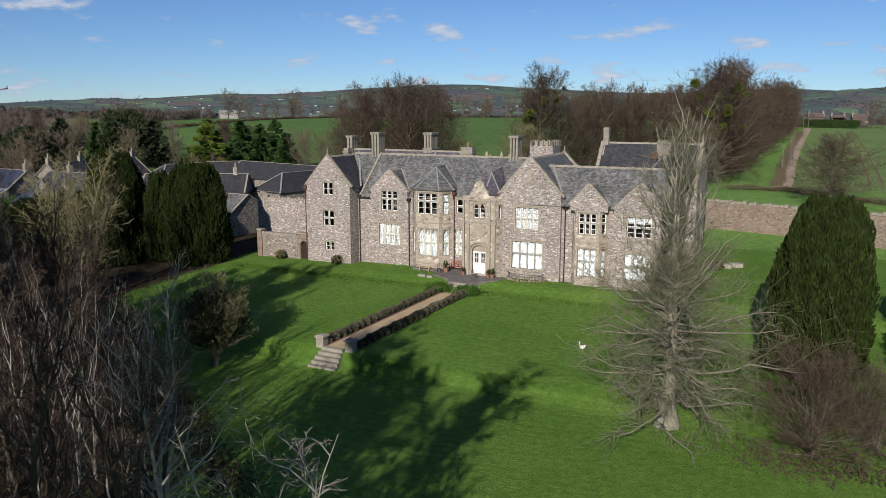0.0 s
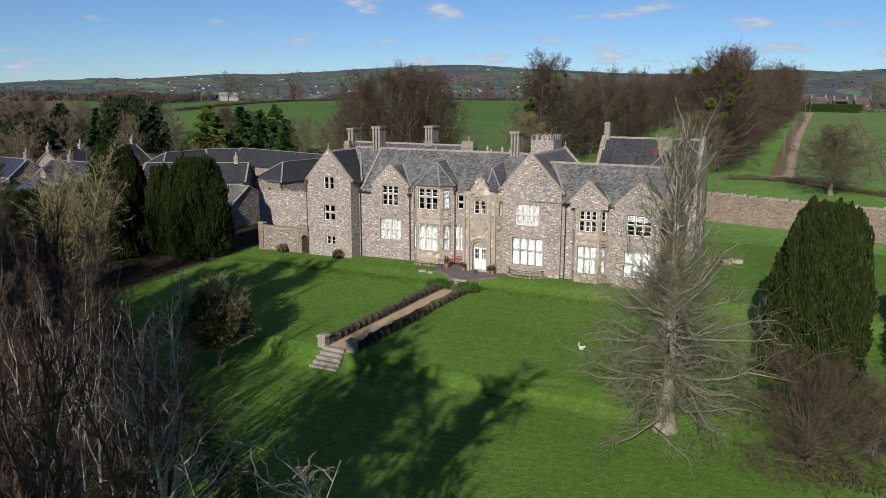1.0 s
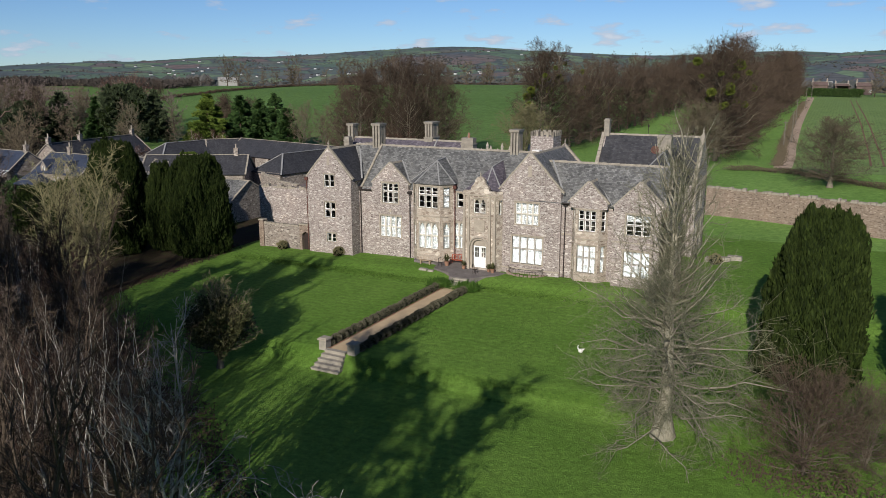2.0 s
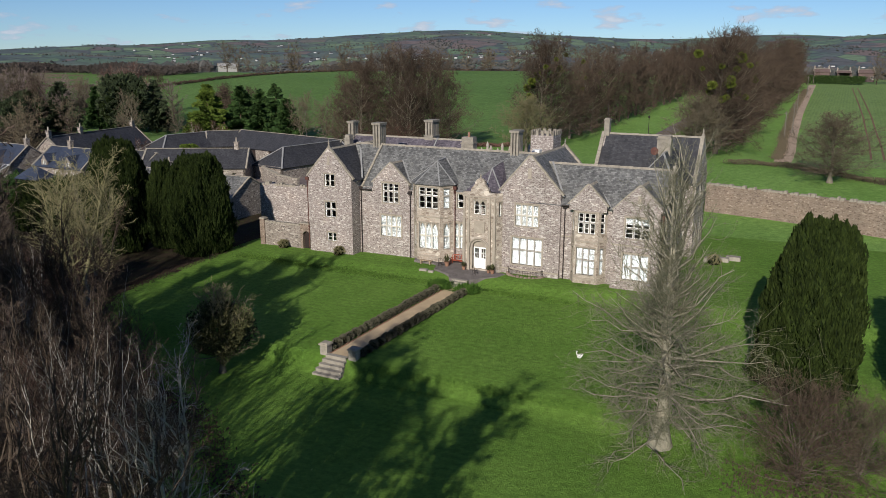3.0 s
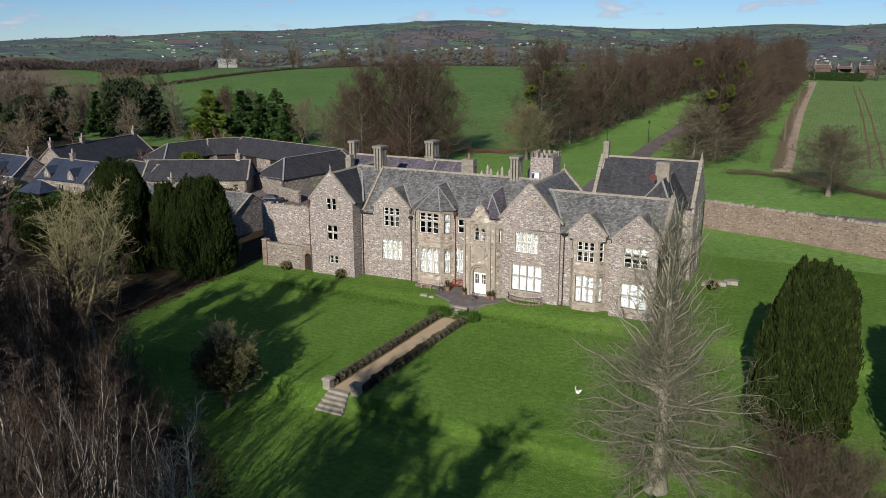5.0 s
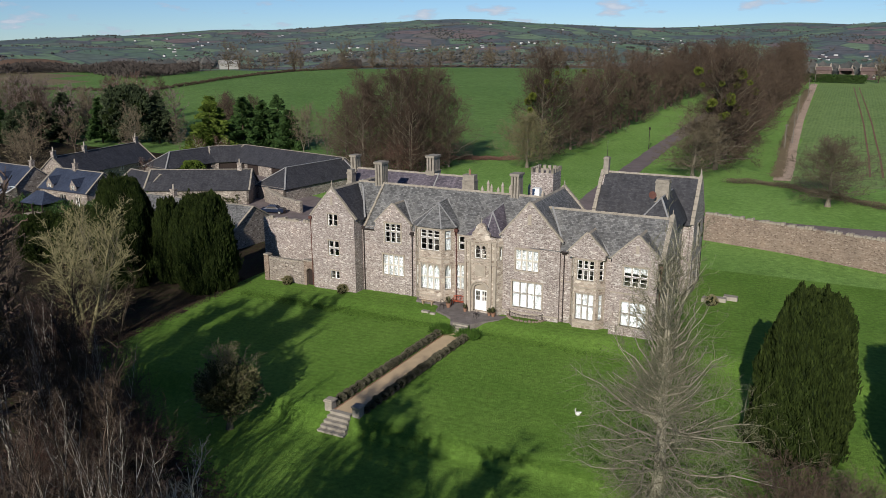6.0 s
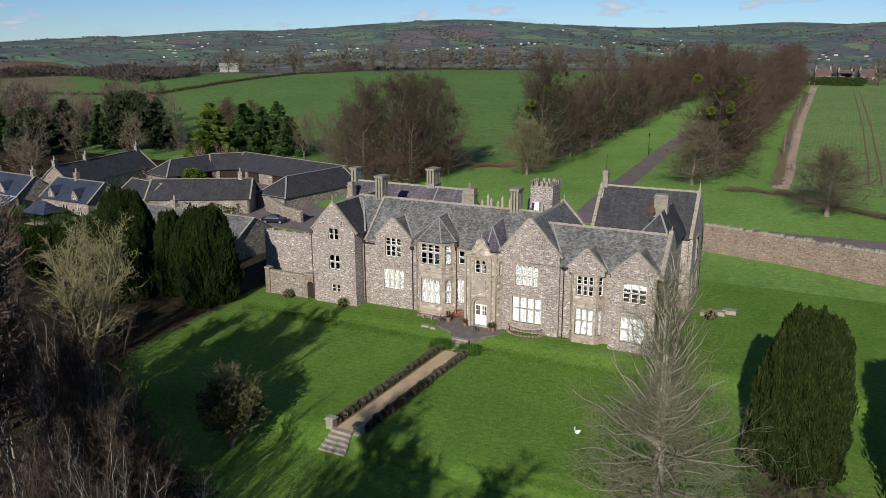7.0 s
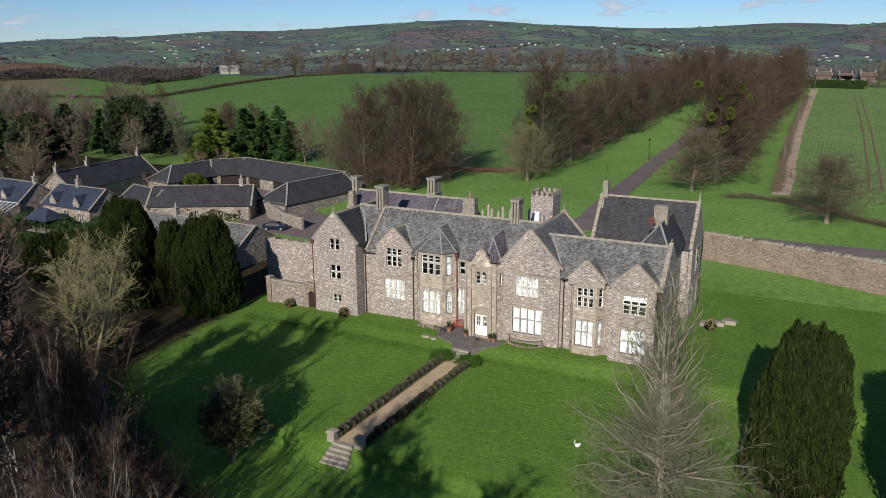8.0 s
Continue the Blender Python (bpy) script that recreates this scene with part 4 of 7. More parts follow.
# east end wall
EW = [(1.6, 1.2, 1.5, 2.6), (5.0, 5.3, 1.5, 2.1), (5.0, 1.2, 1.5, 2.6)]
panel("wall", [(0, -1.0), (7.9, -1.0), (7.9, 8.1), (4.3, 12.05), (0.9, 8.4), (0, 8.1)], [opening(u - w / 2, z, u + w / 2, z + h) for u, z, w, h in EW], TH, (19.6, -0.9, 0), 90, STONE, manor)
for u, z, w, h in EW:
    window(manor, 19.6, -0.9 + u, z, w, h, 2, (0.5,), "blind", turn=90, bars=0)
cope(manor, [(19.4, -0.15, 8.0), (19.4, 3.4, 11.95)])
cope(manor, [(19.4, 3.4, 11.95), (19.4, 7.05, 8.0)])
finial(manor, 19.4, 3.4, 12.0, 0.7)
# link and rear wing
panel("wall", rect(0, -1.0, 7.8, 9.2), [opening(2.2, 1.2, 3.6, 3.8), opening(2.2, 5.2, 3.6, 7.3)], TH, (18.5, 7.0, 0), 90, STONE, manor)
window(manor, 18.5, 9.9, 1.2, 1.4, 2.6, 2, (0.5,), "blind", turn=90, bars=0)
window(manor, 18.5, 9.9, 5.2, 1.4, 2.1, 2, (0.5,), "blind", turn=90, bars=0)
roof(manor, [[(17.0, 9.2, 12.5), (17.0, 15.5, 12.5), (14.0, 15.5, 8.8), (14.0, 6.0, 8.8)], [(17.0, 15.5, 12.5), (17.0, 9.2, 12.5), (18.9, 6.9, 9.2), (18.9, 15.5, 9.2)], [(14.0, 6.0, 8.8), (18.9, 6.9, 9.2), (17.0, 9.2, 12.5)]], SLATE_DARK)
part("flashing", Geo().beam((18.9, 6.9, 9.2), (17.0, 9.2, 12.5), 0.2, 0.07), LEAD, manor)
part("flashing", Geo().beam((14.0, 6.0, 8.8), (17.0, 9.2, 12.5), 0.18, 0.05), LEAD, manor)
part("flashing", Geo().beam((17.0, 9.2, 12.5), (17.0, 15.0, 12.5), 0.2, 0.06), LEAD, manor)
RW = [(1.9, 1.0, 1.5, 3.0), (4.9, 1.0, 1.5, 3.0), (3.4, 5.3, 1.7, 2.9)]
panel("wall", gabled(0, 6.8, -1.0, 8.85, 3.4, 13.55), [opening(u - w / 2, z, u + w / 2, z + h) for u, z, w, h in RW], TH, (19.7, 14.7, 0), 90, STONE, manor)
for u, z, w, h in RW:
    window(manor, 19.7, 14.7 + u, z, w, h, 2, (0.5,), "blind", turn=90, bars=0)
panel("wall", rect(8.0, -1.0, 19.3, 8.85), [], TH, (0, 14.7, 0), 0, STONE, manor)
panel("wall", rect(-19.7, -1.0, -8.0, 8.85), [], TH, (0, 21.5, 0), 180, STONE, manor)
panel("wall", gabled(-6.8, 0, -1.0, 8.85, -3.4, 13.55), [], TH, (8.0, 14.7, 0), -90, STONE, manor)
gable_roof_x(manor, 18.1, 13.5, 14.4, 21.8, 8.55, 8.2, 19.45, SLATE_DARK)
for xx in (8.1, 19.5):
    cope(manor, [(xx, 14.45, 8.65), (xx, 18.1, 13.6)], 0.4)
    cope(manor, [(xx, 18.1, 13.6), (xx, 21.7, 8.65)], 0.4)
finial(manor, 19.5, 18.1, 13.7, 1.1)
# rear west range
panel("wall", gabled(0, 7.4, -1.0, 8.6, 3.7, 12.2), [], TH, (-8.0, 10.8, 0), 90, STONE, manor)
panel("wall", gabled(-7.4, 0, -1.0, 8.6, -3.7, 12.2), [], TH, (-25.2, 10.8, 0), -90, STONE, manor)
panel("wall", rect(-25.2, -1.0, -22.0, 8.6), [], TH, (0, 10.8, 0), 0, STONE, manor)
panel("wall", rect(8.0, -1.0, 25.2, 8.6), [], TH, (0, 18.2, 0), 180, STONE, manor)
panel("wall", rect(-15, 5.0, -8, 8.0), [], TH, (0, 10.2, 0), 0, STONE, manor)
gable_roof_x(manor, 14.5, 12.15, 10.6, 18.4, 8.4, -25.1, -8.1, SLATE_PURPLE)
part("flashing", Geo().beam((-20.5, 10.6, 8.5), (-20.5, 14.5, 12.25), 0.16, 0.05), LEAD, manor)
part("flashing", Geo().beam((-12.4, 10.6, 8.5), (-12.4, 14.5, 12.25), 0.16, 0.05), LEAD, manor)
for xx in (-25.1, -8.1):
    cope(manor, [(xx, 10.7, 8.5), (xx, 14.5, 12.25)], 0.36)
    cope(manor, [(xx, 14.5, 12.25), (xx, 18.3, 8.5)], 0.36)
finial(manor, -8.1, 14.5, 12.4, 1.0)
roof(manor, [[(-8.0, 10.2, 7.3), (2.6, 10.2, 7.3), (2.6, 20.0, 7.3), (-8.0, 20.0, 7.3)], [(9.0, 7.0, 7.4), (14.2, 7.0, 7.4), (14.2, 14.7, 7.4), (9.0, 14.7, 7.4)]], LEAD, 0.2, "flat_roof")
panel("wall", rect(-2.6, -1.0, 8.0, 7.6), [], TH, (0, 20.0, 0), 180, STONE, manor)
# chimneys
chimney(manor, -15.85, 6.0, 1.15, 1.5, 9.6, 14.7, 4)
chimney(manor, -13.6, 15.2, 1.2, 1.9, 11.2, 14.45, 5)
chimney(manor, -6.9, 12.2, 1.6, 1.1, 7.0, 12.85, flat=True, pots=1)
chimney(manor, -25.2, 14.5, 1.0, 1.4, 10.6, 13.9, 3)
chimney(manor, -24.0, 11.6, 0.8, 0.9, 8.5, 12.4, flat=True)
chimney(manor, 1.77, 6.0, 1.05, 1.5, 9.6, 14.55, 4)
chimney(manor, 8.5, 18.1, 0.62, 0.75, 13.2, 15.25, flat=True)
chimney(manor, 16.6, 11.6, 1.45, 1.0, 11.6, 14.1, flat=True)
part("aerial", Geo().tube([(8.5, 18.1, 15.2), (8.5, 18.1, 17.2)], 0.03, 5), IRON, manor, "thin aerial mast")
# crenellated stair tower
tw = Geo().box(-0.45, 16.2, -1.0, 2.45, 19.1, 13.0)
tower = part("stair_tower", tw, STONE, manor, "square crenellated stone stair tower")
for i in range(5):
    for cx, cy in ((-0.45 + i * 0.66, 16.2), (-0.45 + i * 0.66, 18.84), (-0.45, 16.2 + i * 0.66), (2.2, 16.2 + i * 0.66)):
        part("merlon", box_mesh("merlon", 0.34, 0.3, 0.6, COPING), COPING, tower).location = (cx + 0.14, cy + 0.13, 13.0)
# parapet pinnacles on the flat roof, and a white tank
for i, (px, py) in enumerate([(-4.6, 10.8), (-4.0, 11.2), (-3.3, 10.6), (-2.6, 11.0), (-1.9, 10.7), (-1.1, 11.1), (3.0, 11.0), (1.4, 10.9)]):
    h = 11.3 + 0.55 * ((i * 5) % 3) * 0.6
    part("chimney_pot", Geo().lathe(px, py, [(0.3, 7.3), (0.3, 10.6), (0.2, 10.7), (0.16, h), (0.21, h + 0.1), (0.03, h + 0.55)], 8), PALEPOT, manor, "tall buff chimney pot")
part("water_tank", Geo().box(0.9, 13.2, 7.3, 1.8, 14.0, 11.6), WHITE, manor, "white roof water tank")
part("satellite_dish", Geo().lathe(0, 0, [(0.42, 0.1), (0.3, 0.03), (0.05, 0.0)], 14), RUST, manor, "small rust-red dish").matrix_basis = pose(15.9, 10.0, 12.6, 90, 0, 0)
part("satellite_dish", Geo().lathe(0, 0, [(0.5, 0.1), (0.3, 0.03), (0.05, 0.0)], 14), IRON, manor, "black satellite dish").matrix_basis = pose(-20.6, 11.8, 10.2, 70, 0, 0)
# interior: cross walls and floors that close the rooms, coloured dark for indoor shade
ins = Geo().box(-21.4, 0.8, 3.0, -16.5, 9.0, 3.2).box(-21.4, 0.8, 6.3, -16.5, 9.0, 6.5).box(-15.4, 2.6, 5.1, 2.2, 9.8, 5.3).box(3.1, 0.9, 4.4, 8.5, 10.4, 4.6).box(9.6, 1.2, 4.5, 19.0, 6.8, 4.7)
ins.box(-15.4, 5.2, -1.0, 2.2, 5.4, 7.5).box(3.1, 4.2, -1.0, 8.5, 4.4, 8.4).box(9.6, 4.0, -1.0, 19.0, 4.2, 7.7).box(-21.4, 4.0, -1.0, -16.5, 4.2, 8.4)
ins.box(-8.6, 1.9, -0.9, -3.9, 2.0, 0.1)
part("inner_walls", ins, ROOM_SHADE, manor, "interior walls and floors coloured dark as room shade")
# creepers and area railing
rail = thing("area_railing", "curved dark iron railing round a basement window", "railing", (5.5, 0, 0.05))
part("rail", Geo().tube([(1.9 * math.cos(a), -1.15 * math.sin(a), 0.75) for a in np.linspace(0.0, math.pi, 15)], 0.022, 6), IRON, rail)
for a in np.linspace(0.03, math.pi - 0.03, 34):
    x, y = 1.9 * math.cos(a), -1.15 * math.sin(a)
    part("baluster", box_mesh("baluster", 0.018, 0.018, 0.8, IRON), IRON, rail).location = (x, y, -0.05)
kerb = thing("area_kerb", "low rubble stone kerb of a basement area", "kerb", (5.5, 0, 0))
for i, a in enumerate(np.linspace(0.05, math.pi - 0.05, 15)):
    x, y = 2.0 * math.cos(a), -1.25 * math.sin(a)
    part("stone", Geo().box(x - 0.17, y - 0.12, -0.5, x + 0.17, y + 0.12, 0.22 + 0.05 * (i % 3), 0.03), STONE_WALL, kerb)


# ---- paths, walls and steps ----
strip("drive", [(-30, 40), (-14, 44), (-4.5, 54), (-6.6, 94), (-8.7, 132), (-9, 180), (-9, 260), (-8, 340)], 4.6, TARMAC, "worn grey-brown tarmac drive between lines of trees", "road", 0.06)
strip("drive_branch", [(-4.3, 52), (14, 52), (34, 51.5), (60, 53), (110, 58)], 4.2, TARMAC, "grey tarmac drive behind the garden wall", "road", 0.075)
strip("farm_track", [(23.8, 88), (23.3, 110), (21.9, 138), (19.8, 205), (17.6, 333), (17.0, 372)], 3.2, EARTH, "rutted red-brown earth farm track", "track", 0.07)
for dx in (0.0, 2.3):
    strip("tramline", [(39 + dx, 100), (39.2 + dx, 131), (38.5 + dx, 200), (35 + dx, 358)], 0.4, RUT, "bare earth wheel line in the crop", "track", 0.05)
strip("yard", [(-30, 38), (-48, 37), (-60, 39), (-76, 54), (-90, 62)], 15.0, TARMAC, "grey farmyard surface", "yard", 0.05)
strip("gravel_path", [(-1.08, -24.7), (-0.4, -15), (0.22, -6.1)], 1.85, GRAVEL, "straight buff gravel garden path", "path", 0.06, 0.8)
for sx in (-0.96, 0.96):
    for i in range(24):
        y = -24.4 + i * 0.76
        x = -1.06 + 0.0698 * (y + 24.5) + sx
        ob = part("edging_tile", box_mesh("edging_tile", 0.08, 0.74, 0.22, POT), POT)
        ob.location = (x, y, height(x, y) - 0.1)
        ob.rotation_euler = (0, 0, -0.07)
        tagged(ob, "thin terracotta path edging", "edging", "path edging", "structure")

terrace = Geo()
tv = [(-4.6, -0.7), (-4.2, -2.2), (-1.8, -3.4), (-1.2, -4.6), (1.0, -4.6), (2.0, -3.2), (3.2, -2.0), (3.5, -0.7), (2.4, -0.7), (2.4, 1.6), (-8.5, 1.6), (-7.8, -0.1), (-5.2, -0.2)]
terrace.slab([(x, y, 0.15) for x, y in tv], 0.6, (0, 0, -1))
tagged(part("terrace_paving", terrace, PAVING), "damp grey flagstone paving by the front door", "paving", kind="structure")


def flight(name, x, y, w, d, z0, z1, n, label, splay=0.0):
    """A flight of stone steps that goes up towards +y."""
    st = thing(name, label, "steps", (x, y, z0))
    rise = (z1 - z0) / n
    for i in range(n):
        k = splay * (1 - i / max(1, n - 1))
        g = Geo().box(-w / 2 - k, i * d, -0.4, w / 2 + k, n * d + 0.1, (i + 1) * rise - 0.05)
        g.box(-w / 2 - k - 0.02, i * d - 0.04, (i + 1) * rise - 0.05, w / 2 + k + 0.02, i * d + d + 0.03, (i + 1) * rise)
        part("step", g, STEP, st)
    return st


flight("garden_steps", -1.2, -26.6, 1.95, 0.37, -2.58, -1.22, 5, "five worn pale stone garden steps", 0.32)
flight("terrace_steps", 0.2, -6.1, 1.7, 0.36, -0.5, 0.16, 4, "short flight of pale stone steps to the terrace")
for px in (-2.5, 0.28):
    pier = thing("gate_pier", "square weathered stone pier at the garden steps", "pier", (px, -24.6, -1.5), "piers at the steps")
    part("base", Geo().box(-0.42, -0.42, -0.6, 0.42, 0.42, 0.05, 0.02), STEP, pier)
    part("shaft", Geo().box(-0.35, -0.35, 0.05, 0.35, 0.35, 0.92), STEP, pier)
    part("cap", Geo().box(-0.44, -0.44, 0.92, 0.44, 0.44, 1.04).box(-0.38, -0.38, 1.04, 0.38, 0.38, 1.13, 0.08), COPING, pier)


def rough_wall(name, line, top, thick, mat, label, battlements=True, seed=1):
    """A rubble wall along (x, y) points, with a broken line of coping stones."""
    rng = random.Random(seed)
    wl = thing(name, label, "wall", kind="structure")
    for (ax, ay, ta), (bx, by, tb) in zip([(*p, t) for p, t in zip(line, top)], [(*p, t) for p, t in zip(line[1:], top[1:])]):
        ln, turn = math.hypot(bx - ax, by - ay), math.degrees(math.atan2(by - ay, bx - ax))
        out = [(0, min(height(ax, ay), height(bx, by)) - 0.8), (ln, min(height(ax, ay), height(bx, by)) - 0.8)]
        n = max(2, int(ln / 1.2))
        ridge = [(ln * i / n, ta + (tb - ta) * i / n + rng.uniform(-0.06, 0.06)) for i in range(n, -1, -1)]
        panel("wall_length", out + ridge, [], thick, (ax, ay, 0), turn, mat, wl)
        u = 0.1
        while u < ln - 0.3:
            w = rng.uniform(0.3, 0.62)
            z = ta + (tb - ta) * u / ln
            tall = rng.uniform(0.18, 0.34) if (int(u / 0.9) % 2 or not battlements) else rng.uniform(0.06, 0.14)
            tall = tall if battlements else rng.uniform(0.05, 0.12)
            if rng.random() < 0.93:
                st = part("coping_stone", Geo().box(0, -0.05, -0.12, w, thick + 0.04, tall, 0.035), COPING, wl)
                st.matrix_basis = pose(ax + math.cos(radians(turn)) * u, ay + math.sin(radians(turn)) * u, z, 0, rng.uniform(-3, 3), turn + rng.uniform(-2, 2))
            u += w + rng.uniform(0.02, 0.12)
    return wl


rough_wall("garden_wall", [(17.0, 40.7), (29.2, 37.6), (40.3, 33.5), (58, 26)], [4.75, 4.6, 4.75, 4.6], 0.6, STONE_WALL, "tall red-brown rubble garden wall with broken coping", True, 3)
rough_wall("courtyard_wall", [(-29.3, 0.15), (-23.6, 0.1)], [2.55, 2.55], 0.45, STONE_FARM, "low rubble courtyard wall beside the tall gable", False, 4)
rough_wall("battlemented_wall", [(-34.5, 5.9), (-22.2, 5.9)], [6.0, 6.1], 0.5, STONE, "high rubble wall with small battlements", True, 5)
rough_wall("yard_wall", [(-62.5, 39.5), (-56.0, 36.0), (-50.3, 34.3)], [2.3, 1.6, 1.5], 0.5, STONE_FARM, "rubble farmyard wall with gate pillar", False, 6)
gate = thing("arched_gateway", "rubble stone gateway with a dark arched opening", "gateway", (-22.75, 0.05, 0), kind="structure")
hole = [(-0.55, -0.35), (0.55, -0.35), (0.55, 1.35)] + [(0.55 * math.cos(a), 1.35 + 0.55 * math.sin(a)) for a in np.linspace(0.3, math.pi - 0.3, 7)] + [(-0.55, 1.35)]
panel("arch_wall", [(-0.9, -1.0), (0.75, -1.0), (0.75, 2.75), (-0.9, 2.75)], [hole], 0.6, (0, 0, 0), 0, STONE_WALL, gate)
part("cap", Geo().box(-0.95, -0.06, 2.75, 0.8, 0.66, 2.9), COPING, gate)
part("door", Geo().box(-0.55, 0.38, -0.4, 0.55, 0.44, 1.9), DARKWOOD, gate, "dark plank door")
pp = thing("courtyard_pillar", "square stone pillar at the wall's end", "pillar", (-29.45, 0.35, -0.4))
part("shaft", Geo().box(-0.35, -0.35, -0.5, 0.35, 0.35, 3.2), STONE_WALL, pp)
part("cap", Geo().box(-0.42, -0.42, 3.2, 0.42, 0.42, 3.35, 0.05), COPING, pp)
cw = thing("courtyard_lodge", "small rubble building behind the courtyard wall with an arched white window", "outbuilding")
panel("wall", rect(-34.5, -1.2, -22.1, 5.9), [opening(-26.4, 1.8, -25.2, 3.6)], 0.4, (0, 6.45, 0), 0, STONE, cw)
lamp = thing("courtyard_post", "dark iron lamp post in the courtyard", "lamp post", (-23.6, 4.0, -0.4))
part("post", Geo().tube([(0, 0, -0.3), (0, 0, 4.3)], 0.09, 8), IRON, lamp)
part("head", Geo().lathe(0, 0, [(0.12, 4.25), (0.28, 4.4), (0.3, 4.6), (0.1, 4.85)], 8), IRON, lamp)
window(cw, -25.8, 5.88, 1.8, 1.2, 1.7, 2, (0.6,), "dark", bars=1, surround=0.1)


# ---- farm ----
def farm_building(name, label, a, b, half, eave, top, base, roof_mat, wall_mat=None, wins=(), doors=(), chim=(), dormers=(), hip=(0.0, 0.0), category="farm building", frames=True):
    """A long building under one ridge from a to b (x, y); its front is to the right of that line. wins: (along, z, w, h); chim: shares of the length."""
    wall_mat = wall_mat or STONE_FARM
    a, b = Vector((*a, 0)), Vector((*b, 0))
    ln, turn = (b - a).length, math.degrees(math.atan2(b.y - a.y, b.x - a.x))
    ob = thing(name, label, category, (a.x, a.y, 0))
    ob.rotation_euler = (0, 0, radians(turn))
    w = half - 0.35
    holes = [opening(u - ww / 2, z, u + ww / 2, z + hh) for u, z, ww, hh in list(wins) + list(doors)]
    panel("wall", rect(0, base, ln, eave), holes, 0.4, (0, -w, 0), 0, wall_mat, ob)
    panel("wall", rect(-ln, base, 0, eave), [], 0.4, (0, w, 0), 180, wall_mat, ob)
    ga = eave if hip[0] else top - 0.15
    gb = eave if hip[1] else top - 0.15
    panel("wall", [(-w, base), (w, base), (w, eave), (0, ga), (-w, eave)] if not hip[0] else rect(-w, base, w, eave), [], 0.4, (0, 0, 0), -90, wall_mat, ob)
    panel("wall", [(-w, base), (w, base), (w, eave), (0, gb), (-w, eave)] if not hip[1] else rect(-w, base, w, eave), [], 0.4, (ln, 0, 0), 90, wall_mat, ob)
    e, h0, h1 = eave - 0.2, hip[0], hip[1]
    polys = [[(-0.2, -half, e), (ln + 0.2, -half, e), (ln - h1, 0, top), (h0, 0, top)], [(ln + 0.2, half, e), (-0.2, half, e), (h0, 0, top), (ln - h1, 0, top)]]
    if h0:
        polys.append([(-0.2, half, e), (-0.2, -half, e), (h0, 0, top)])
    if h1:
        polys.append([(ln + 0.2, -half, e), (ln + 0.2, half, e), (ln - h1, 0, top)])
    roof(ob, polys, roof_mat, 0.16)
    fl = Geo().beam((h0, 0, top), (ln - h1, 0, top), 0.34, 0.09)
    for k, xx, hh in ((0, -0.2, h0), (1, ln + 0.2, h1)):
        for s in (-1, 1):
            fl.beam((xx, s * half, e), (h0 if k == 0 else ln - h1, 0, top), 0.3, 0.12)
    part("verge_coping", fl, LEAD if (h0 or h1) else COPING, ob, "pale ridge and verge capping")
    for u, z, ww, hh in wins:
        if frames:
            window(ob, u, -w, z, ww, hh, 2, (), "dark", bars=1, surround=0.12)
    for u, z, ww, hh in doors:
        part("door", Geo().box(u - ww / 2, -w + 0.25, z, u + ww / 2, -w + 0.31, z + hh), DARKWOOD, ob, "dark barn doors")
    for s in chim:
        st = part("chimney", Geo().box(s * ln - 0.4, -0.35, top - 0.7, s * ln + 0.4, 0.35, top + 1.1).box(s * ln - 0.47, -0.42, top + 1.1, s * ln + 0.47, 0.42, top + 1.25), STONE_FARM, ob)
        part("chimney_pot", Geo().lathe(s * ln, 0, [(0.16, top + 1.25), (0.12, top + 1.9), (0.16, top + 2.0)], 8), PALEPOT, st)
    for u in dormers:
        dz = eave + 1.3
        panel("dormer_wall", [(u - 0.85, eave - 0.3), (u + 0.85, eave - 0.3), (u + 0.85, dz - 0.4), (u, dz + 0.75), (u - 0.85, dz - 0.4)], [opening(u - 0.45, eave - 0.1, u + 0.45, dz - 0.4)], 0.25, (0, -w - 0.02, 0), 0, wall_mat, ob)
        roof(ob, [[(u, -w - 0.05, dz + 0.8), (u, -0.6, dz + 0.8), (u - 1.05, -0.8, dz - 0.55), (u - 1.05, -w - 0.05, dz - 0.55)], [(u, -0.6, dz + 0.8), (u, -w - 0.05, dz + 0.8), (u + 1.05, -w - 0.05, dz - 0.55), (u + 1.05, -0.8, dz - 0.55)]], roof_mat, 0.1, "dormer_roof")
        window(ob, u, -w - 0.02, eave - 0.1, 0.9, dz - 0.3 - eave, 2, (), "dark", bars=1, surround=0.08)
    return ob


farm_building("farm_cottage", "long stone farm cottage under a dark slate roof", (-106.3, 28.0), (-110.6, 53.5), 4.3, 3.2, 6.7, -1.2, SLATE_DARK, chim=(0.02, 0.35, 0.97), wins=[(9, 1.9, 1.3, 1.0), (15, 1.9, 1.5, 1.0), (20.5, 1.9, 1.5, 1.0), (21.5, -0.3, 1.0, 1.3), (18.5, -0.3, 1.0, 1.3)], category="cottage")
farm_building("dormered_cottage", "pale stone cottage with blue slate roof and gabled dormers", (-97.9, 22.6), (-84.6, 22.1), 4.2, 3.0, 6.0, -1.2, SLATE_BLUE, chim=(0.42,), wins=[(2.2, 0.2, 1.3, 1.7), (6.5, 0.2, 1.6, 1.9), (10.6, 0.2, 1.3, 1.7)], dormers=(3.0, 9.6), category="cottage")
farm_building("west_cottage", "pale stone cottage with a blue slate roof", (-126, 22.6), (-102.5, 21.2), 4.2, 3.0, 6.0, -1.2, SLATE_BLUE, chim=(0.5, 0.98), wins=[(6, 0.2, 1.2, 1.8), (10, 0.2, 1.2, 1.8), (14.5, 0.2, 1.2, 1.8)], dormers=(18.5,), category="cottage")
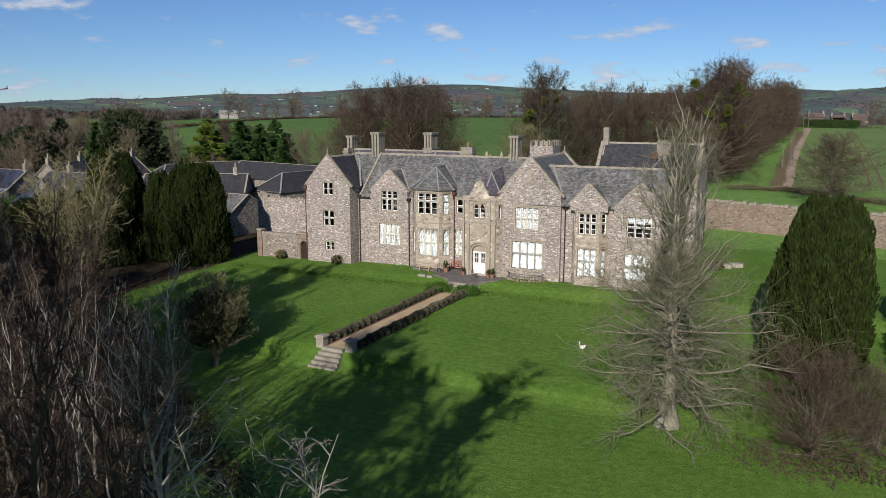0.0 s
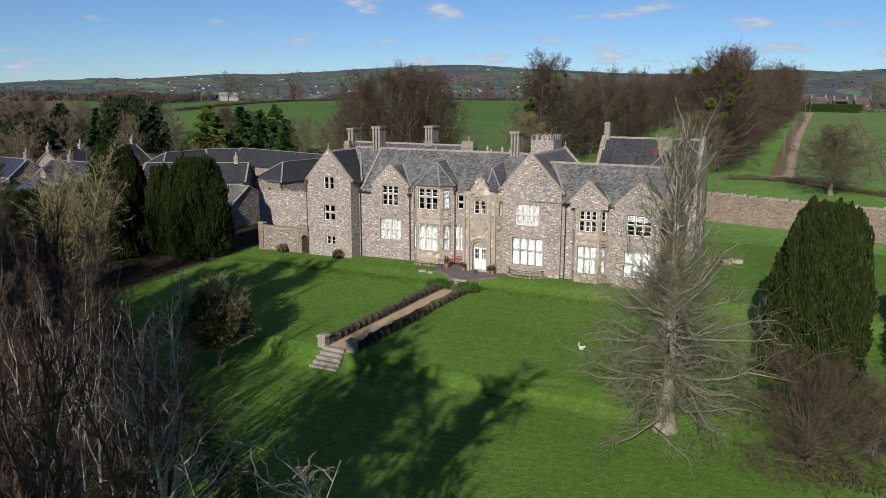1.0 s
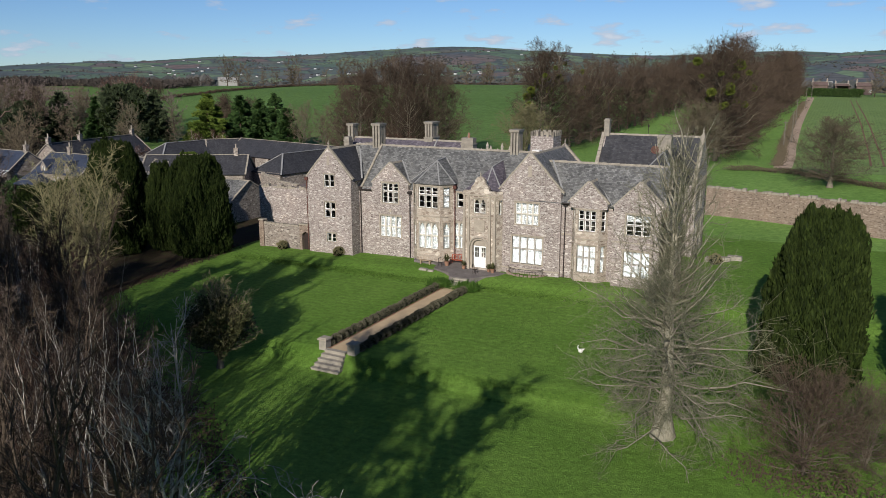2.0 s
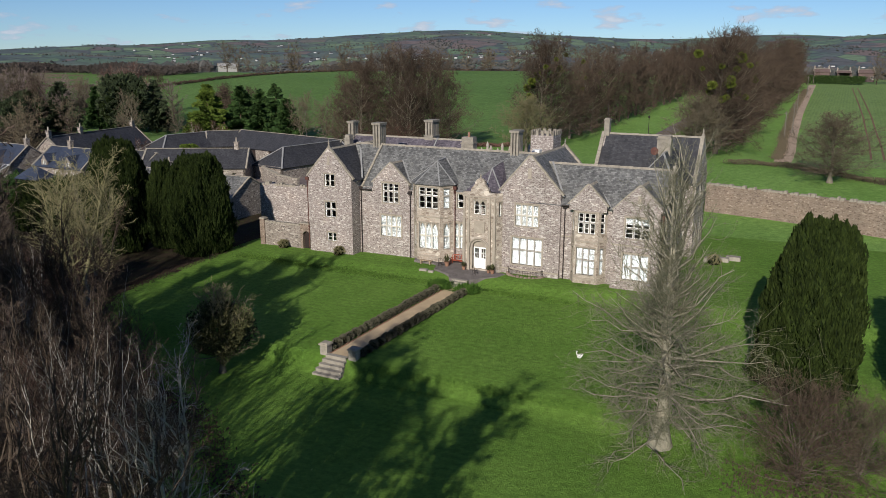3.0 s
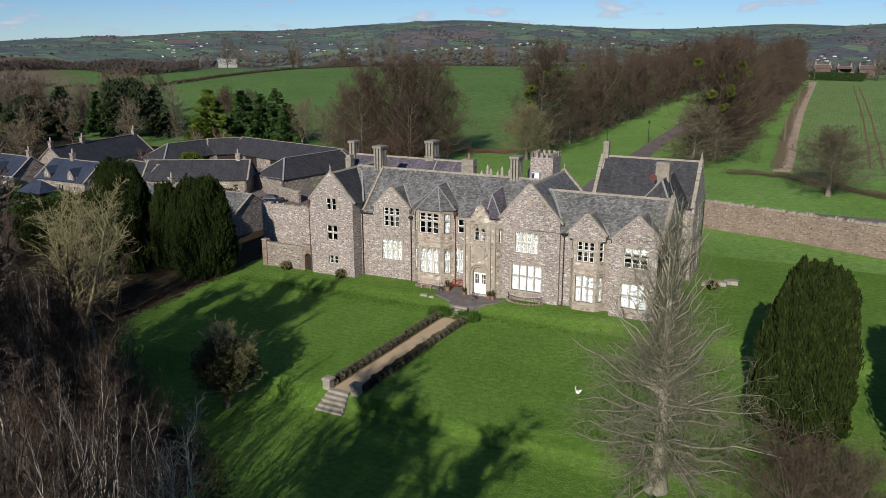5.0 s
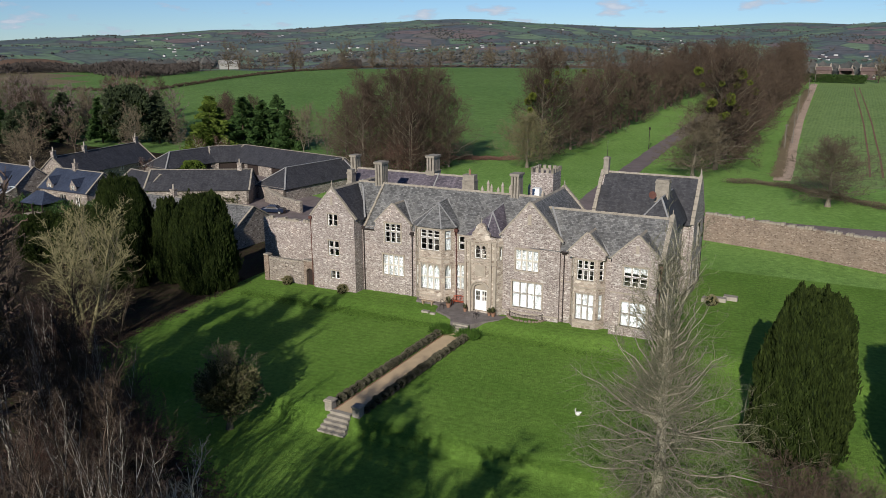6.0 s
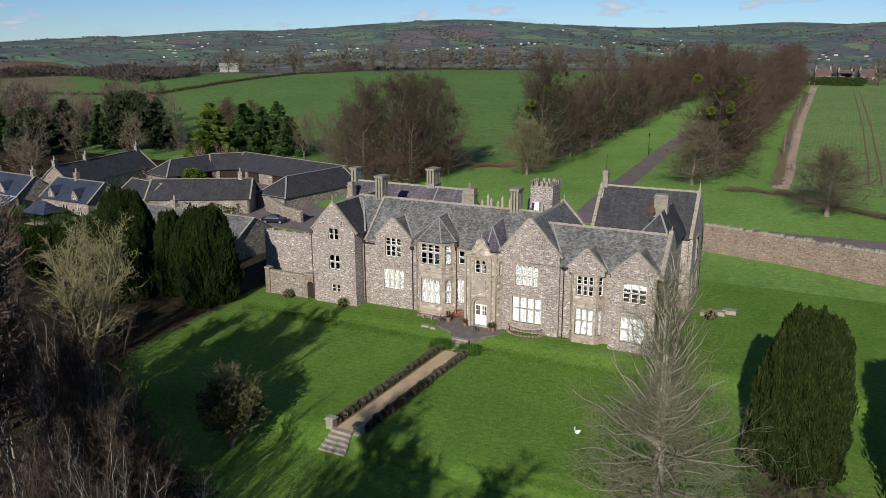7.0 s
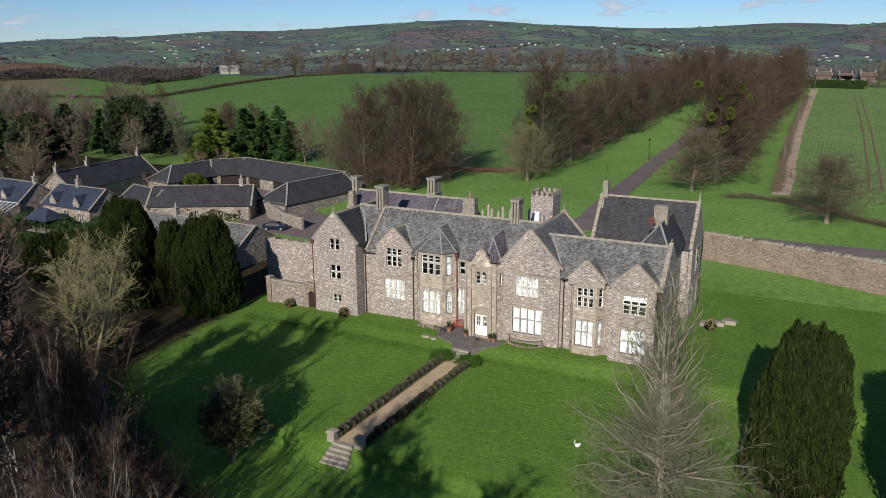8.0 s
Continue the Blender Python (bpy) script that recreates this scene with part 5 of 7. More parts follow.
farm_building("small_barn", "small stone outbuilding with a dark slate roof", (-90.5, 33.5), (-80.0, 31.0), 3.4, 2.4, 4.7, -1.0, SLATE_DARK)
farm_building("middle_barn", "long stone barn with dark slate roof and a chimney", (-82.5, 31.0), (-65.8, 40.2), 4.6, 2.4, 5.4, -1.0, SLATE_DARK, chim=(0.88,), wins=[(9, 0.2, 0.9, 1.2), (13.5, 0.2, 0.9, 1.2)])
farm_building("front_barn", "long stone barn with a grey slate roof and coped gable", (-72.0, 15.2), (-43.6, 14.5), 5.6, 1.9, 5.0, -1.6, SLATE, chim=(0.42,), wins=[])
farm_building("cart_shed", "hipped slate-roofed shed along the farmyard", (-62.4, 41.0), (-59.0, 60.5), 4.3, 2.2, 5.3, -1.0, SLATE_DARK, hip=(4.2, 0.0))
farm_building("open_cart_shed", "long dark-fronted shed under slate along the farmyard", (-92.2, 68.3), (-58.6, 60.6), 4.6, 2.3, 5.4, -1.0, SLATE_DARK, doors=[(3.5, -0.4, 4.0, 2.3), (8.5, -0.4, 4.2, 2.3), (18.0, -0.4, 5.5, 2.3), (24, -0.4, 4.5, 2.3)], wins=[], wall_mat=STONE_FARM)
farm_building("corner_shed", "short slate-roofed shed in the farmyard corner", (-97.8, 62.6), (-92.4, 68.2), 4.4, 2.3, 5.3, -1.0, SLATE_DARK, doors=[(4.0, -0.4, 4.5, 2.3)])
farm_building("west_shed", "slate-roofed shed closing the farmyard", (-100.5, 48.5), (-97.9, 62.4), 4.3, 2.3, 5.2, -1.0, SLATE_DARK, doors=[(5, -0.4, 4.5, 2.3), (10, -0.4, 4.0, 2.3)], hip=(4.0, 0.0))

cons = thing("conservatory", "small glazed garden room with white frame", "conservatory", (-105.0, 15.2, -0.8))
cg = Geo()
for i in range(6):
    cg.box(-3 + i * 1.2 - 0.05, -2.0, 0, -3 + i * 1.2 + 0.05, -1.9, 2.3)
    cg.beam((-3 + i * 1.2, -2.0, 2.3), (-3 + i * 1.2, 1.4, 3.7), 0.1, 0.08)
cg.box(-3.05, -2.05, 2.25, 3.05, -1.9, 2.4).box(-3.05, -2.0, 0, 3.05, -1.9, 0.5).box(2.95, -2, 0, 3.05, 1.4, 0.5).box(-3.05, 1.35, 3.6, 3.05, 1.5, 3.75)
part("frame", cg, WHITE, cons)
part("pane", Geo().slab([(-3, -2, 2.35), (3, -2, 2.35), (3, 1.4, 3.75), (-3, 1.4, 3.75)], 0.02), GLASS, cons)
gz = thing("garden_room", "small pavilion with a hipped blue slate roof", "garden room", (-91.5, 14.2, -0.9))
pyr = [(-3, -2.2, 2.5), (3, -2.2, 2.5), (3, 2.2, 2.5), (-3, 2.2, 2.5)]
roof(gz, [[pyr[0], pyr[1], (1, 0, 4.4), (-1, 0, 4.4)], [pyr[1], pyr[2], (1, 0, 4.4)], [pyr[2], pyr[3], (-1, 0, 4.4), (1, 0, 4.4)], [pyr[3], pyr[0], (-1, 0, 4.4)]], SLATE_BLUE)
for cx, cy in ((-2.7, -2), (0, -2), (2.7, -2), (-2.7, 2), (2.7, 2)):
    part("post", Geo().box(cx - 0.09, cy - 0.09, -0.3, cx + 0.09, cy + 0.09, 2.5), DARKWOOD, gz)
part("plinth", Geo().box(-2.8, -2.1, -0.4, 2.8, 2.1, 0.45), STONE_FARM, gz)


def parked_car(x, y, turn, paint, label):
    car = thing("car", label, "car", (x, y, height(x, y) + 0.05))
    car.rotation_euler = (0, 0, radians(turn))
    prof = [(-2.1, 0.35), (-2.15, 0.75), (-1.9, 0.95), (-1.2, 1.0), (-0.65, 1.42), (0.75, 1.45), (1.55, 1.0), (2.1, 0.9), (2.15, 0.4)]
    g = Geo()
    k = len(prof)
    vs = []
    for yy, sq in ((-0.86, 0.92), (-0.8, 1.0), (0.8, 1.0), (0.86, 0.92)):
        vs += [(px * (0.985 if abs(yy) > 0.83 else 1), yy * (1 if pz < 1.05 else 0.84), 0.3 + (pz - 0.3) * sq) for px, pz in prof]
    fs = [(r * k + i, r * k + i + 1, (r + 1) * k + i + 1, (r + 1) * k + i) for r in range(3) for i in range(k - 1)] + [tuple(range(k)), tuple(range(4 * k - 1, 3 * k - 1, -1))]
    part("body", g.add(vs, fs), paint, car)
    for s in (-1, 1):
        part("side_window", Geo().slab([(-0.95, s * 0.83, 1.03), (1.2, s * 0.83, 1.03), (0.6, s * 0.75, 1.36), (-0.6, s * 0.75, 1.36)], 0.02), IRON, car, "dark glass")
        for wx in (-1.35, 1.35):
            wh = part("wheel", Geo().tube([(wx, s * 0.66, 0.31), (wx, s * 0.87, 0.31)], 0.31, 14), RUBBER, car)
            part("rim", Geo().tube([(wx, s * 0.80, 0.31), (wx, s * 0.885, 0.31)], 0.19, 10), LEAD, wh)
        part("headlight", Geo().box(2.06, s * 0.62 - 0.16, 0.68, 2.16, s * 0.62 + 0.16, 0.84), WHITE, car)
    return car


parked_car(-54.8, 32.4, 200, CARPAINT, "dark navy hatchback parked behind the yard wall")
parked_car(-88.5, 66.0, 100, REDPAINT, "orange-red car inside the open cart shed")

# far barn, far house and hamlets
farm_building("far_barn", "pale open-sided field barn on the ridge", (-372, 364), (-362, 373), 4.2, 14.6, 16.4, 9.0, TIN, TIN, frames=False)
for i, (x, y, s) in enumerate([(19, 418, 0.8), (30, 421, 0.7), (41, 424, 0.8)]):
    z = height(x, y)
    farm_building("far_house", "far red-brick house with gables behind a hedge", (x - 5 * s, y), (x + 5 * s, y + 1), 4.5 * s, z + 4.8, z + 8.2 * s, z - 1, BRICK, BRICK, chim=(0.05, 0.95), wins=[(2.5, z + 1.2, 1.4, 1.4), (7, z + 1.2, 1.4, 1.4)], category="house")
rngv = random.Random(11)
for cx, cy, n, spr in ((-1757, 1917, 12, 260), (-2070, 2700, 4, 140), (51, 2500, 8, 110), (-1830, 1724, 2, 60), (-446, 1585, 4, 60), (-1583, 3320, 1, 40), (-2270, 3560, 1, 30), (-1500, 1300, 3, 160), (-1150, 2900, 3, 200), (-700, 3000, 3, 160), (-1450, 2050, 14, 300), (-1050, 2150, 10, 260), (-620, 2250, 8, 240), (-2300, 2350, 10, 260), (-250, 2400, 7, 220)):
    for _ in range(n):
        x, y = cx + rngv.uniform(-spr, spr), cy + rngv.uniform(-spr, spr) * 0.6
        z = height(x, y)
        w, d, h = rngv.uniform(6, 12), rngv.uniform(5, 7), rngv.uniform(3, 4.6)
        hs = thing("far_house", "tiny white rendered house on the far hillside", "house", (x, y, z), "far hamlet houses")
        hs.rotation_euler = (0, 0, rngv.uniform(0, 3))
        part("wall", box_mesh("far_wall", round(w), d, round(h), RENDERWHITE), RENDERWHITE, hs).location = (0, 0, -0.5)
        w2, h2 = round(w) / 2, round(h) - 0.5
        part("roof", Geo().add([(-w2, -d / 2, h2), (w2, -d / 2, h2), (w2, d / 2, h2), (-w2, d / 2, h2), (-w2, 0, h2 + 2.8), (w2, 0, h2 + 2.8)], [(0, 1, 5, 4), (2, 3, 4, 5), (0, 4, 3), (1, 2, 5), (0, 3, 2, 1)]), SLATE_DARK, hs)

# poles and lamp post
for x, y, h in ((20.6, 137.5, 6.5), (21.6, 150, 8.0), (19.4, 205, 8.0), (18.2, 290, 8.0), (17.6, 360, 8.0)):
    p = thing("utility_pole", "weathered grey timber utility pole in grass", "pole", (x, y, height(x, y)), "utility poles")
    part("pole", Geo().tube([(0, 0, -0.3), (0, 0, h)], [0.13, 0.09], 8), POLEWOOD, p)
    part("crossarm", Geo().box(-0.55, -0.05, h - 0.6, 0.55, 0.05, h - 0.5), POLEWOOD, p)
lp = thing("street_lamp", "slim dark lamp post beside the drive", "lamp post", (-10.9, 128.5, height(-10.9, 128.5)))
part("post", Geo().tube([(0, 0, -0.3), (0, 0, 5.0)], [0.1, 0.07], 8), IRON, lp)
part("head", Geo().lathe(0, 0, [(0.1, 4.9), (0.25, 5.1), (0.28, 5.4), (0.06, 5.7)], 8), IRON, lp)

# things by the front door
bench = thing("garden_bench", "red-stained slatted garden bench on the terrace", "bench", (-2.7, 0.55, 0.16))
for i in range(4):
    part("seat_slat", Geo().box(-0.8, -0.32 + i * 0.13, 0.42, 0.8, -0.22 + i * 0.13, 0.45), REDWOOD, bench)
for i in range(9):
    part("back_slat", Geo().box(-0.74 + i * 0.18, 0.2, 0.5, -0.68 + i * 0.18, 0.23, 0.88), REDWOOD, bench)
part("top_rail", Geo().tube([(-0.8, 0.22, 0.86), (-0.4, 0.22, 0.98), (0, 0.22, 1.02), (0.4, 0.22, 0.98), (0.8, 0.22, 0.86)], 0.045, 6), REDWOOD, bench)
for sx in (-0.78, 0.78):
    part("arm", Geo().box(sx - 0.04, -0.34, 0.62, sx + 0.04, 0.24, 0.67), REDWOOD, bench)
    for sy in (-0.3, 0.21):
        part("leg", Geo().box(sx - 0.04, sy - 0.04, -0.02, sx + 0.04, sy + 0.04, 0.62), REDWOOD, bench)
tb = thing("small_bench", "small weathered wooden bench below the bay", "bench", (-6.2, -0.35, height(-6.2, -0.35)))
part("seat", Geo().box(-0.75, -0.2, 0.4, 0.75, 0.2, 0.47), PALEWOOD, tb)
for sx in (-0.55, 0.55):
    part("leg", Geo().box(sx - 0.06, -0.17, -0.05, sx + 0.06, 0.17, 0.4), PALEWOOD, tb)
for i, (x, y, s) in enumerate([(-1.15, -1.15, 0.9), (1.75, -1.2, 0.8), (2.25, -1.3, 1.0), (-3.4, -0.7, 1.2)]):
    pt = thing("plant_pot", "terracotta pot with a dark winter plant", "plant pot", (x, y, 0.15), "pots by the door")
    part("pot", Geo().lathe(0, 0, [(0.16 * s, 0), (0.24 * s, 0.38 * s), (0.26 * s, 0.42 * s), (0.2 * s, 0.4 * s)], 12), POT, pt)
    g = Geo()
    rg = random.Random(i)
    for _ in range(60):
        a, b = rg.uniform(0, 6.28), rg.uniform(0.2, 1.0)
        p = Vector((0.1 * s * math.cos(a), 0.1 * s * math.sin(a), 0.4 * s))
        q = p + Vector((math.cos(a) * 0.28 * s * b, math.sin(a) * 0.28 * s * b, 0.6 * s * (1.15 - b)))
        t = Vector((-math.sin(a), math.cos(a), 0)) * 0.035 * s
        g.add([p, q - t, q + (q - p) * 0.3, q + t], [(0, 1, 2, 3)])
    part("plant", g, HOLLY, pt)
for x, y, turn in ((-3.9, -1.35, 20), (0.75, -2.4, 80)):
    st = thing("garden_chair", "dark iron garden chair on the paving", "chair", (x, y, 0.15))
    st.rotation_euler = (0, 0, radians(turn))
    part("seat", Geo().lathe(0, 0, [(0.22, 0.43), (0.23, 0.46)], 12), IRON, st)
    part("backrest", Geo().tube([(-0.2, 0.2, 0.44), (-0.2, 0.25, 0.85), (0, 0.27, 0.95), (0.2, 0.25, 0.85), (0.2, 0.2, 0.44)], 0.025, 6).tube([(0, 0.2, 0.45), (0, 0.26, 0.94)], 0.015, 5), IRON, st)
    for lx, ly in ((-0.17, -0.17), (0.17, -0.17), (-0.17, 0.17), (0.17, 0.17)):
        part("leg", Geo().tube([(lx, ly, 0.44), (lx * 1.2, ly * 1.2, 0)], 0.02, 5), IRON, st)
for x, y, turn in ((16.7, -17.0, 20), (20.7, -40.9, -60)):
    sw = Geo()
    sw.lathe(0, 0, [(0.05, 0.0), (0.26, 0.08), (0.34, 0.26), (0.28, 0.42), (0.1, 0.5)], 14)
    sw.tube([(-0.2, 0, 0.36), (-0.36, 0, 0.6), (-0.36, 0, 0.85), (-0.28, 0, 0.98)], [0.1, 0.075, 0.06, 0.08], 8)
    sw.tube([(0.15, 0, 0.34), (0.5, 0, 0.52)], [0.2, 0.03], 8)
    ob = part("garden_ornament", sw, FEATHER, None, "", True)
    ob.matrix_basis = pose(x, y, height(x, y), 0, 0, turn) @ Matrix.Diagonal((0.62, 0.62, 0.62, 1))
    tagged(ob, "small white curved garden ornament on the lawn", "ornament")
for x, y, s in ((-5.2, -2.7, 0.5), (-4.2, -2.9, 0.35), (22.2, 13.6, 0.9), (23.2, 14.2, 0.7), (24.2, 15.2, 0.8), (-1.7, -5.3, 0.3)):
    st = Geo().box(-s, -s * 0.6, -0.3, s, s * 0.6, 0.16 if s < 0.6 else 0.45, 0.06)
    ob = part("loose_stone", st, STEP)
    ob.location = (x, y, height(x, y))
    tagged(ob, "flat pale loose stone lying in the grass", "stone")


# ---- trees ----
def tubes(groups):
    """One vertex and face array from groups of (points (n, k, 3), radii (n, k), sides)."""
    allv, allf, base = [], [], 0
    for P, Rr, sides in groups:
        n, k, _ = P.shape
        if sides == 1:
            T = P[:, -1] - P[:, 0]
            side = np.cross(T, np.random.default_rng(n).normal(size=(n, 3)))
            side /= np.linalg.norm(side, axis=1, keepdims=True) + 1e-9
            V = np.stack([P - side[:, None] * Rr[..., None], P + side[:, None] * Rr[..., None]], 2)
            idx = base + np.arange(n * k * 2).reshape(n, k, 2)
            allv.append(V.reshape(-1, 3))
            allf.append(np.stack([idx[:, :-1, 0], idx[:, :-1, 1], idx[:, 1:, 1], idx[:, 1:, 0]], -1).reshape(-1, 4))
            base += n * k * 2
            continue
        T = np.gradient(P, axis=1)
        T /= np.linalg.norm(T, axis=2, keepdims=True) + 1e-9
        ref = np.where(np.abs(T[..., 2:3]) > 0.9, np.array([1.0, 0, 0]), np.array([0, 0, 1.0]))
        A = np.cross(T, ref)
        A /= np.linalg.norm(A, axis=2, keepdims=True) + 1e-9
        Bv = np.cross(T, A)
        ang = 2 * np.pi * np.arange(sides) / sides
        V = P[:, :, None, :] + (A[:, :, None, :] * np.cos(ang)[None, None, :, None] + Bv[:, :, None, :] * np.sin(ang)[None, None, :, None]) * Rr[:, :, None, None]
        idx = base + np.arange(n * k * sides).reshape(n, k, sides)
        nxt = np.roll(idx, -1, axis=2)
        F = np.stack([idx[:, :-1], nxt[:, :-1], nxt[:, 1:], idx[:, 1:]], -1).reshape(-1, 4)
        allv.append(V.reshape(-1, 3))
        allf.append(F)
        base += n * k * sides
    return np.concatenate(allv), np.concatenate(allf)


def quick_mesh(name, V, F, mat, smooth=True):
    me = bpy.data.meshes.new(name)
    nf, c = F.shape
    me.vertices.add(len(V))
    me.vertices.foreach_set("co", np.ascontiguousarray(V, np.float32).ravel())
    me.loops.add(nf * c)
    me.loops.foreach_set("vertex_index", np.ascontiguousarray(F, np.int32).ravel())
    me.polygons.add(nf)
    me.polygons.foreach_set("loop_start", np.arange(0, nf * c, c, dtype=np.int32))
    me.polygons.foreach_set("use_smooth", np.full(nf, smooth))
    me.materials.append(mat)
    me.update(calc_edges=True)
    return me


def spawn(rng, P, R, m, lo, hi, ang, frac, k, up=0.0, wig=0.08, rfrac=0.45, taper=0.45, tip=0.25, keep_up=0.0):
    """m side shoots on each of the stems P; frac: their length against the stem's."""
    n, kk, _ = P.shape
    s = np.sort(rng.uniform(lo, hi, (n, m)), axis=1)
    f = s * (kk - 1)
    i = np.clip(f.astype(int), 0, kk - 2)
    w = (f - i)[..., None]
    row = np.arange(n)[:, None]
    start = P[row, i] * (1 - w) + P[row, i + 1] * w
    tan = P[row, i + 1] - P[row, i]
    tan /= np.linalg.norm(tan, axis=2, keepdims=True) + 1e-9
    rnd = rng.normal(size=(n, m, 3))
    rnd[..., 2] += keep_up
    perp = rnd - tan * np.sum(rnd * tan, axis=2, keepdims=True)
    perp /= np.linalg.norm(perp, axis=2, keepdims=True) + 1e-9
    a = np.radians(rng.uniform(ang[0], ang[1], (n, m, 1)))
    d = tan * np.cos(a) + perp * np.sin(a)
    L = np.linalg.norm(np.diff(P, axis=1), axis=2).sum(1)[:, None] * frac * (1 - taper * s) * rng.uniform(0.65, 1.2, (n, m))
    t = np.linspace(0, 1, k)
    Q = start[:, :, None, :] + d[:, :, None, :] * (L[..., None] * t)[..., None]
    Q[..., 2] += up * L[..., None] * t ** 2
    nz = np.cumsum(rng.normal(size=(n, m, k, 3)), axis=2) * wig * L[..., None, None] / k
    Q = Q + nz * (t > 0)[None, None, :, None]
    r0 = np.minimum(R[:, None] * rfrac * (1 - 0.5 * s) * rng.uniform(0.7, 1.1, (n, m)), R[:, None])
    rr = r0[..., None] * (1 - (1 - tip) * t)
    return Q.reshape(n * m, k, 3), r0.reshape(-1), rr.reshape(n * m, k)


def bare_tree(seed, H, r0, base=0.18, spread=0.42, limbs=26, subs=6, twigs=5, up=0.25, ang=(50, 75), leaders=1, splay=0.20, lean=0.02, twig_r=0.02, wig=0.25, fine=0, crown="round", cut=0.97, far=False, low_el=8, lr=1.0):
    """A leafless tree: trunk and limbs (wood) and twigs, as two pairs of arrays."""
    rng = np.random.default_rng(seed)
    k = 9
    t = np.linspace(0, 1, k)
    tr = np.zeros((leaders, k, 3))
    for j in range(leaders):
        az = 2 * np.pi * j / leaders + rng.uniform(0, 1)
        out = 0.0 if leaders == 1 else splay * H
        tr[j, :, 0] = np.cos(az) * out * t ** 1.3 + np.cumsum(rng.normal(size=k)) * lean * H / 3
        tr[j, :, 1] = np.sin(az) * out * t ** 1.3 + np.cumsum(rng.normal(size=k)) * lean * H / 3
        tr[j, :, 2] = H * t * (1 if j == 0 else rng.uniform(0.8, 0.98))
        tr[j, 0, :2] = 0
        tr[j, :2, :2] *= 0.35
    trr = np.tile(r0 * (1.0 - 0.93 * t ** 0.8), (leaders, 1)) * (1 if leaders == 1 else 0.75)
    trr[:, 0] *= 1.45
    # limbs: length follows the crown's form
    n_l = limbs
    s = base + (cut - base) * (np.arange(n_l) + rng.uniform(0, 1, n_l)) / n_l
    who = np.arange(n_l) % leaders
    f = s * (k - 1)
    i = np.clip(f.astype(int), 0, k - 2)
    st = tr[who, i] * (1 - (f - i))[:, None] + tr[who, i + 1] * (f - i)[:, None]
    az = np.arange(n_l) * 2.39996 + rng.uniform(-0.4, 0.4, n_l)
    u = (s - base) / (1 - base)
    if crown == "round":
        form = np.sqrt(np.clip(1 - (1.5 * u - 0.45) ** 2 / 1.25, 0.05, 1))
        el = np.radians(low_el + (70 - low_el) * u + rng.uniform(-10, 10, n_l))
    elif crown == "cone":
        form = np.where(u < 0.42, 0.95, 0.95 - 0.72 * np.clip((u - 0.42) / 0.35, 0, 1)) * rng.uniform(0.72, 1.08, n_l)
        el = np.radians(-14 + 34 * np.clip(u / 0.5, 0, 1) + 34 * np.clip((u - 0.4) / 0.5, 0, 1) + rng.uniform(-9, 9, n_l))
    else:
        form = np.clip(0.55 + 0.5 * u, 0, 1) * (1.02 - u * 0.55)
        el = np.radians(35 + 40 * u + rng.uniform(-10, 10, n_l))
    L = H * spread * form * rng.uniform(0.8, 1.15, n_l)
    d = np.stack([np.cos(az) * np.cos(el), np.sin(az) * np.cos(el), np.sin(el)], -1)
    kl = 6
    tl = np.linspace(0, 1, kl)
    Q = st[:, None, :] + d[:, None, :] * (L[:, None] * tl)[..., None]
    Q[..., 2] += up * L[:, None] * (tl ** 2)[None]
    Q += np.cumsum(rng.normal(size=(n_l, kl, 3)), axis=1) * wig * L[:, None, None] / kl / 1.6 * (tl > 0)[None, :, None]
    r1 = np.minimum(r0 * 0.42 * (1 - 0.62 * u), np.maximum(0.03, (L * 0.014 + 0.02) * lr))
    g_wood = [(tr, trr, 9), (Q, r1[:, None] * (1 - 0.85 * tl)[None], 4)]
    P2, R2, rr2 = spawn(rng, Q, r1, subs, 0.12, 0.97, (28, 62), 0.42, 4, up * 0.5, wig, 0.5, 0.5)
    g_tw = [(P2, np.maximum(rr2, twig_r * 0.8), 1 if far else 3)]
    P3, R3, rr3 = spawn(rng, P2, R2, twigs, 0.1, 1.0, (22, 60), 0.48, 3, up * 0.3, wig, 0.6, 0.4)
    g_tw.append((P3, np.maximum(rr3, twig_r * 0.6), 1))
    P3b, R3b, rr3b = spawn(rng, Q, r1, twigs, 0.1, 1.0, (30, 70), 0.22, 3, up * 0.3, wig, 0.4, 0.4)
    g_tw.append((P3b, np.maximum(rr3b, twig_r * 0.6), 1))
    Pt, Rt, rrt = spawn(rng, tr, trr[:, 0] * 0.2, max(4, limbs // 3), base, 1.0, (40, 70), 0.10, 3, 0.2, wig, 0.3)
    g_tw.append((Pt, np.maximum(rrt, twig_r * 0.6), 1))
    if fine:
        P4, R4, rr4 = spawn(rng, P3, R3, fine, 0.15, 1.0, (20, 55), 0.55, 2, 0.1, wig, 0.7, 0.3)
        g_tw.append((P4, np.maximum(rr4, twig_r * 0.5), 1))
    return tubes(g_wood), tubes(g_tw)


def put_tree(name, label, made, x, y, wood, twig, turn=0.0, size=1.0, group="", category="tree", dz=0.0):
    """A tree at its place; made: meshes or arrays of wood and twigs."""
    t = thing(name, label, category, (x, y, height(x, y) - 0.1 + dz), group)
    t.rotation_euler = (0, 0, radians(turn))
    t.scale = (size, size, size)
    (wv, wf), (tv, tf) = made
    part("trunk", quick_mesh("trunk", wv, wf, wood), wood, t)
    part("crown", quick_mesh("crown", tv, tf, twig), twig, t)
    return t


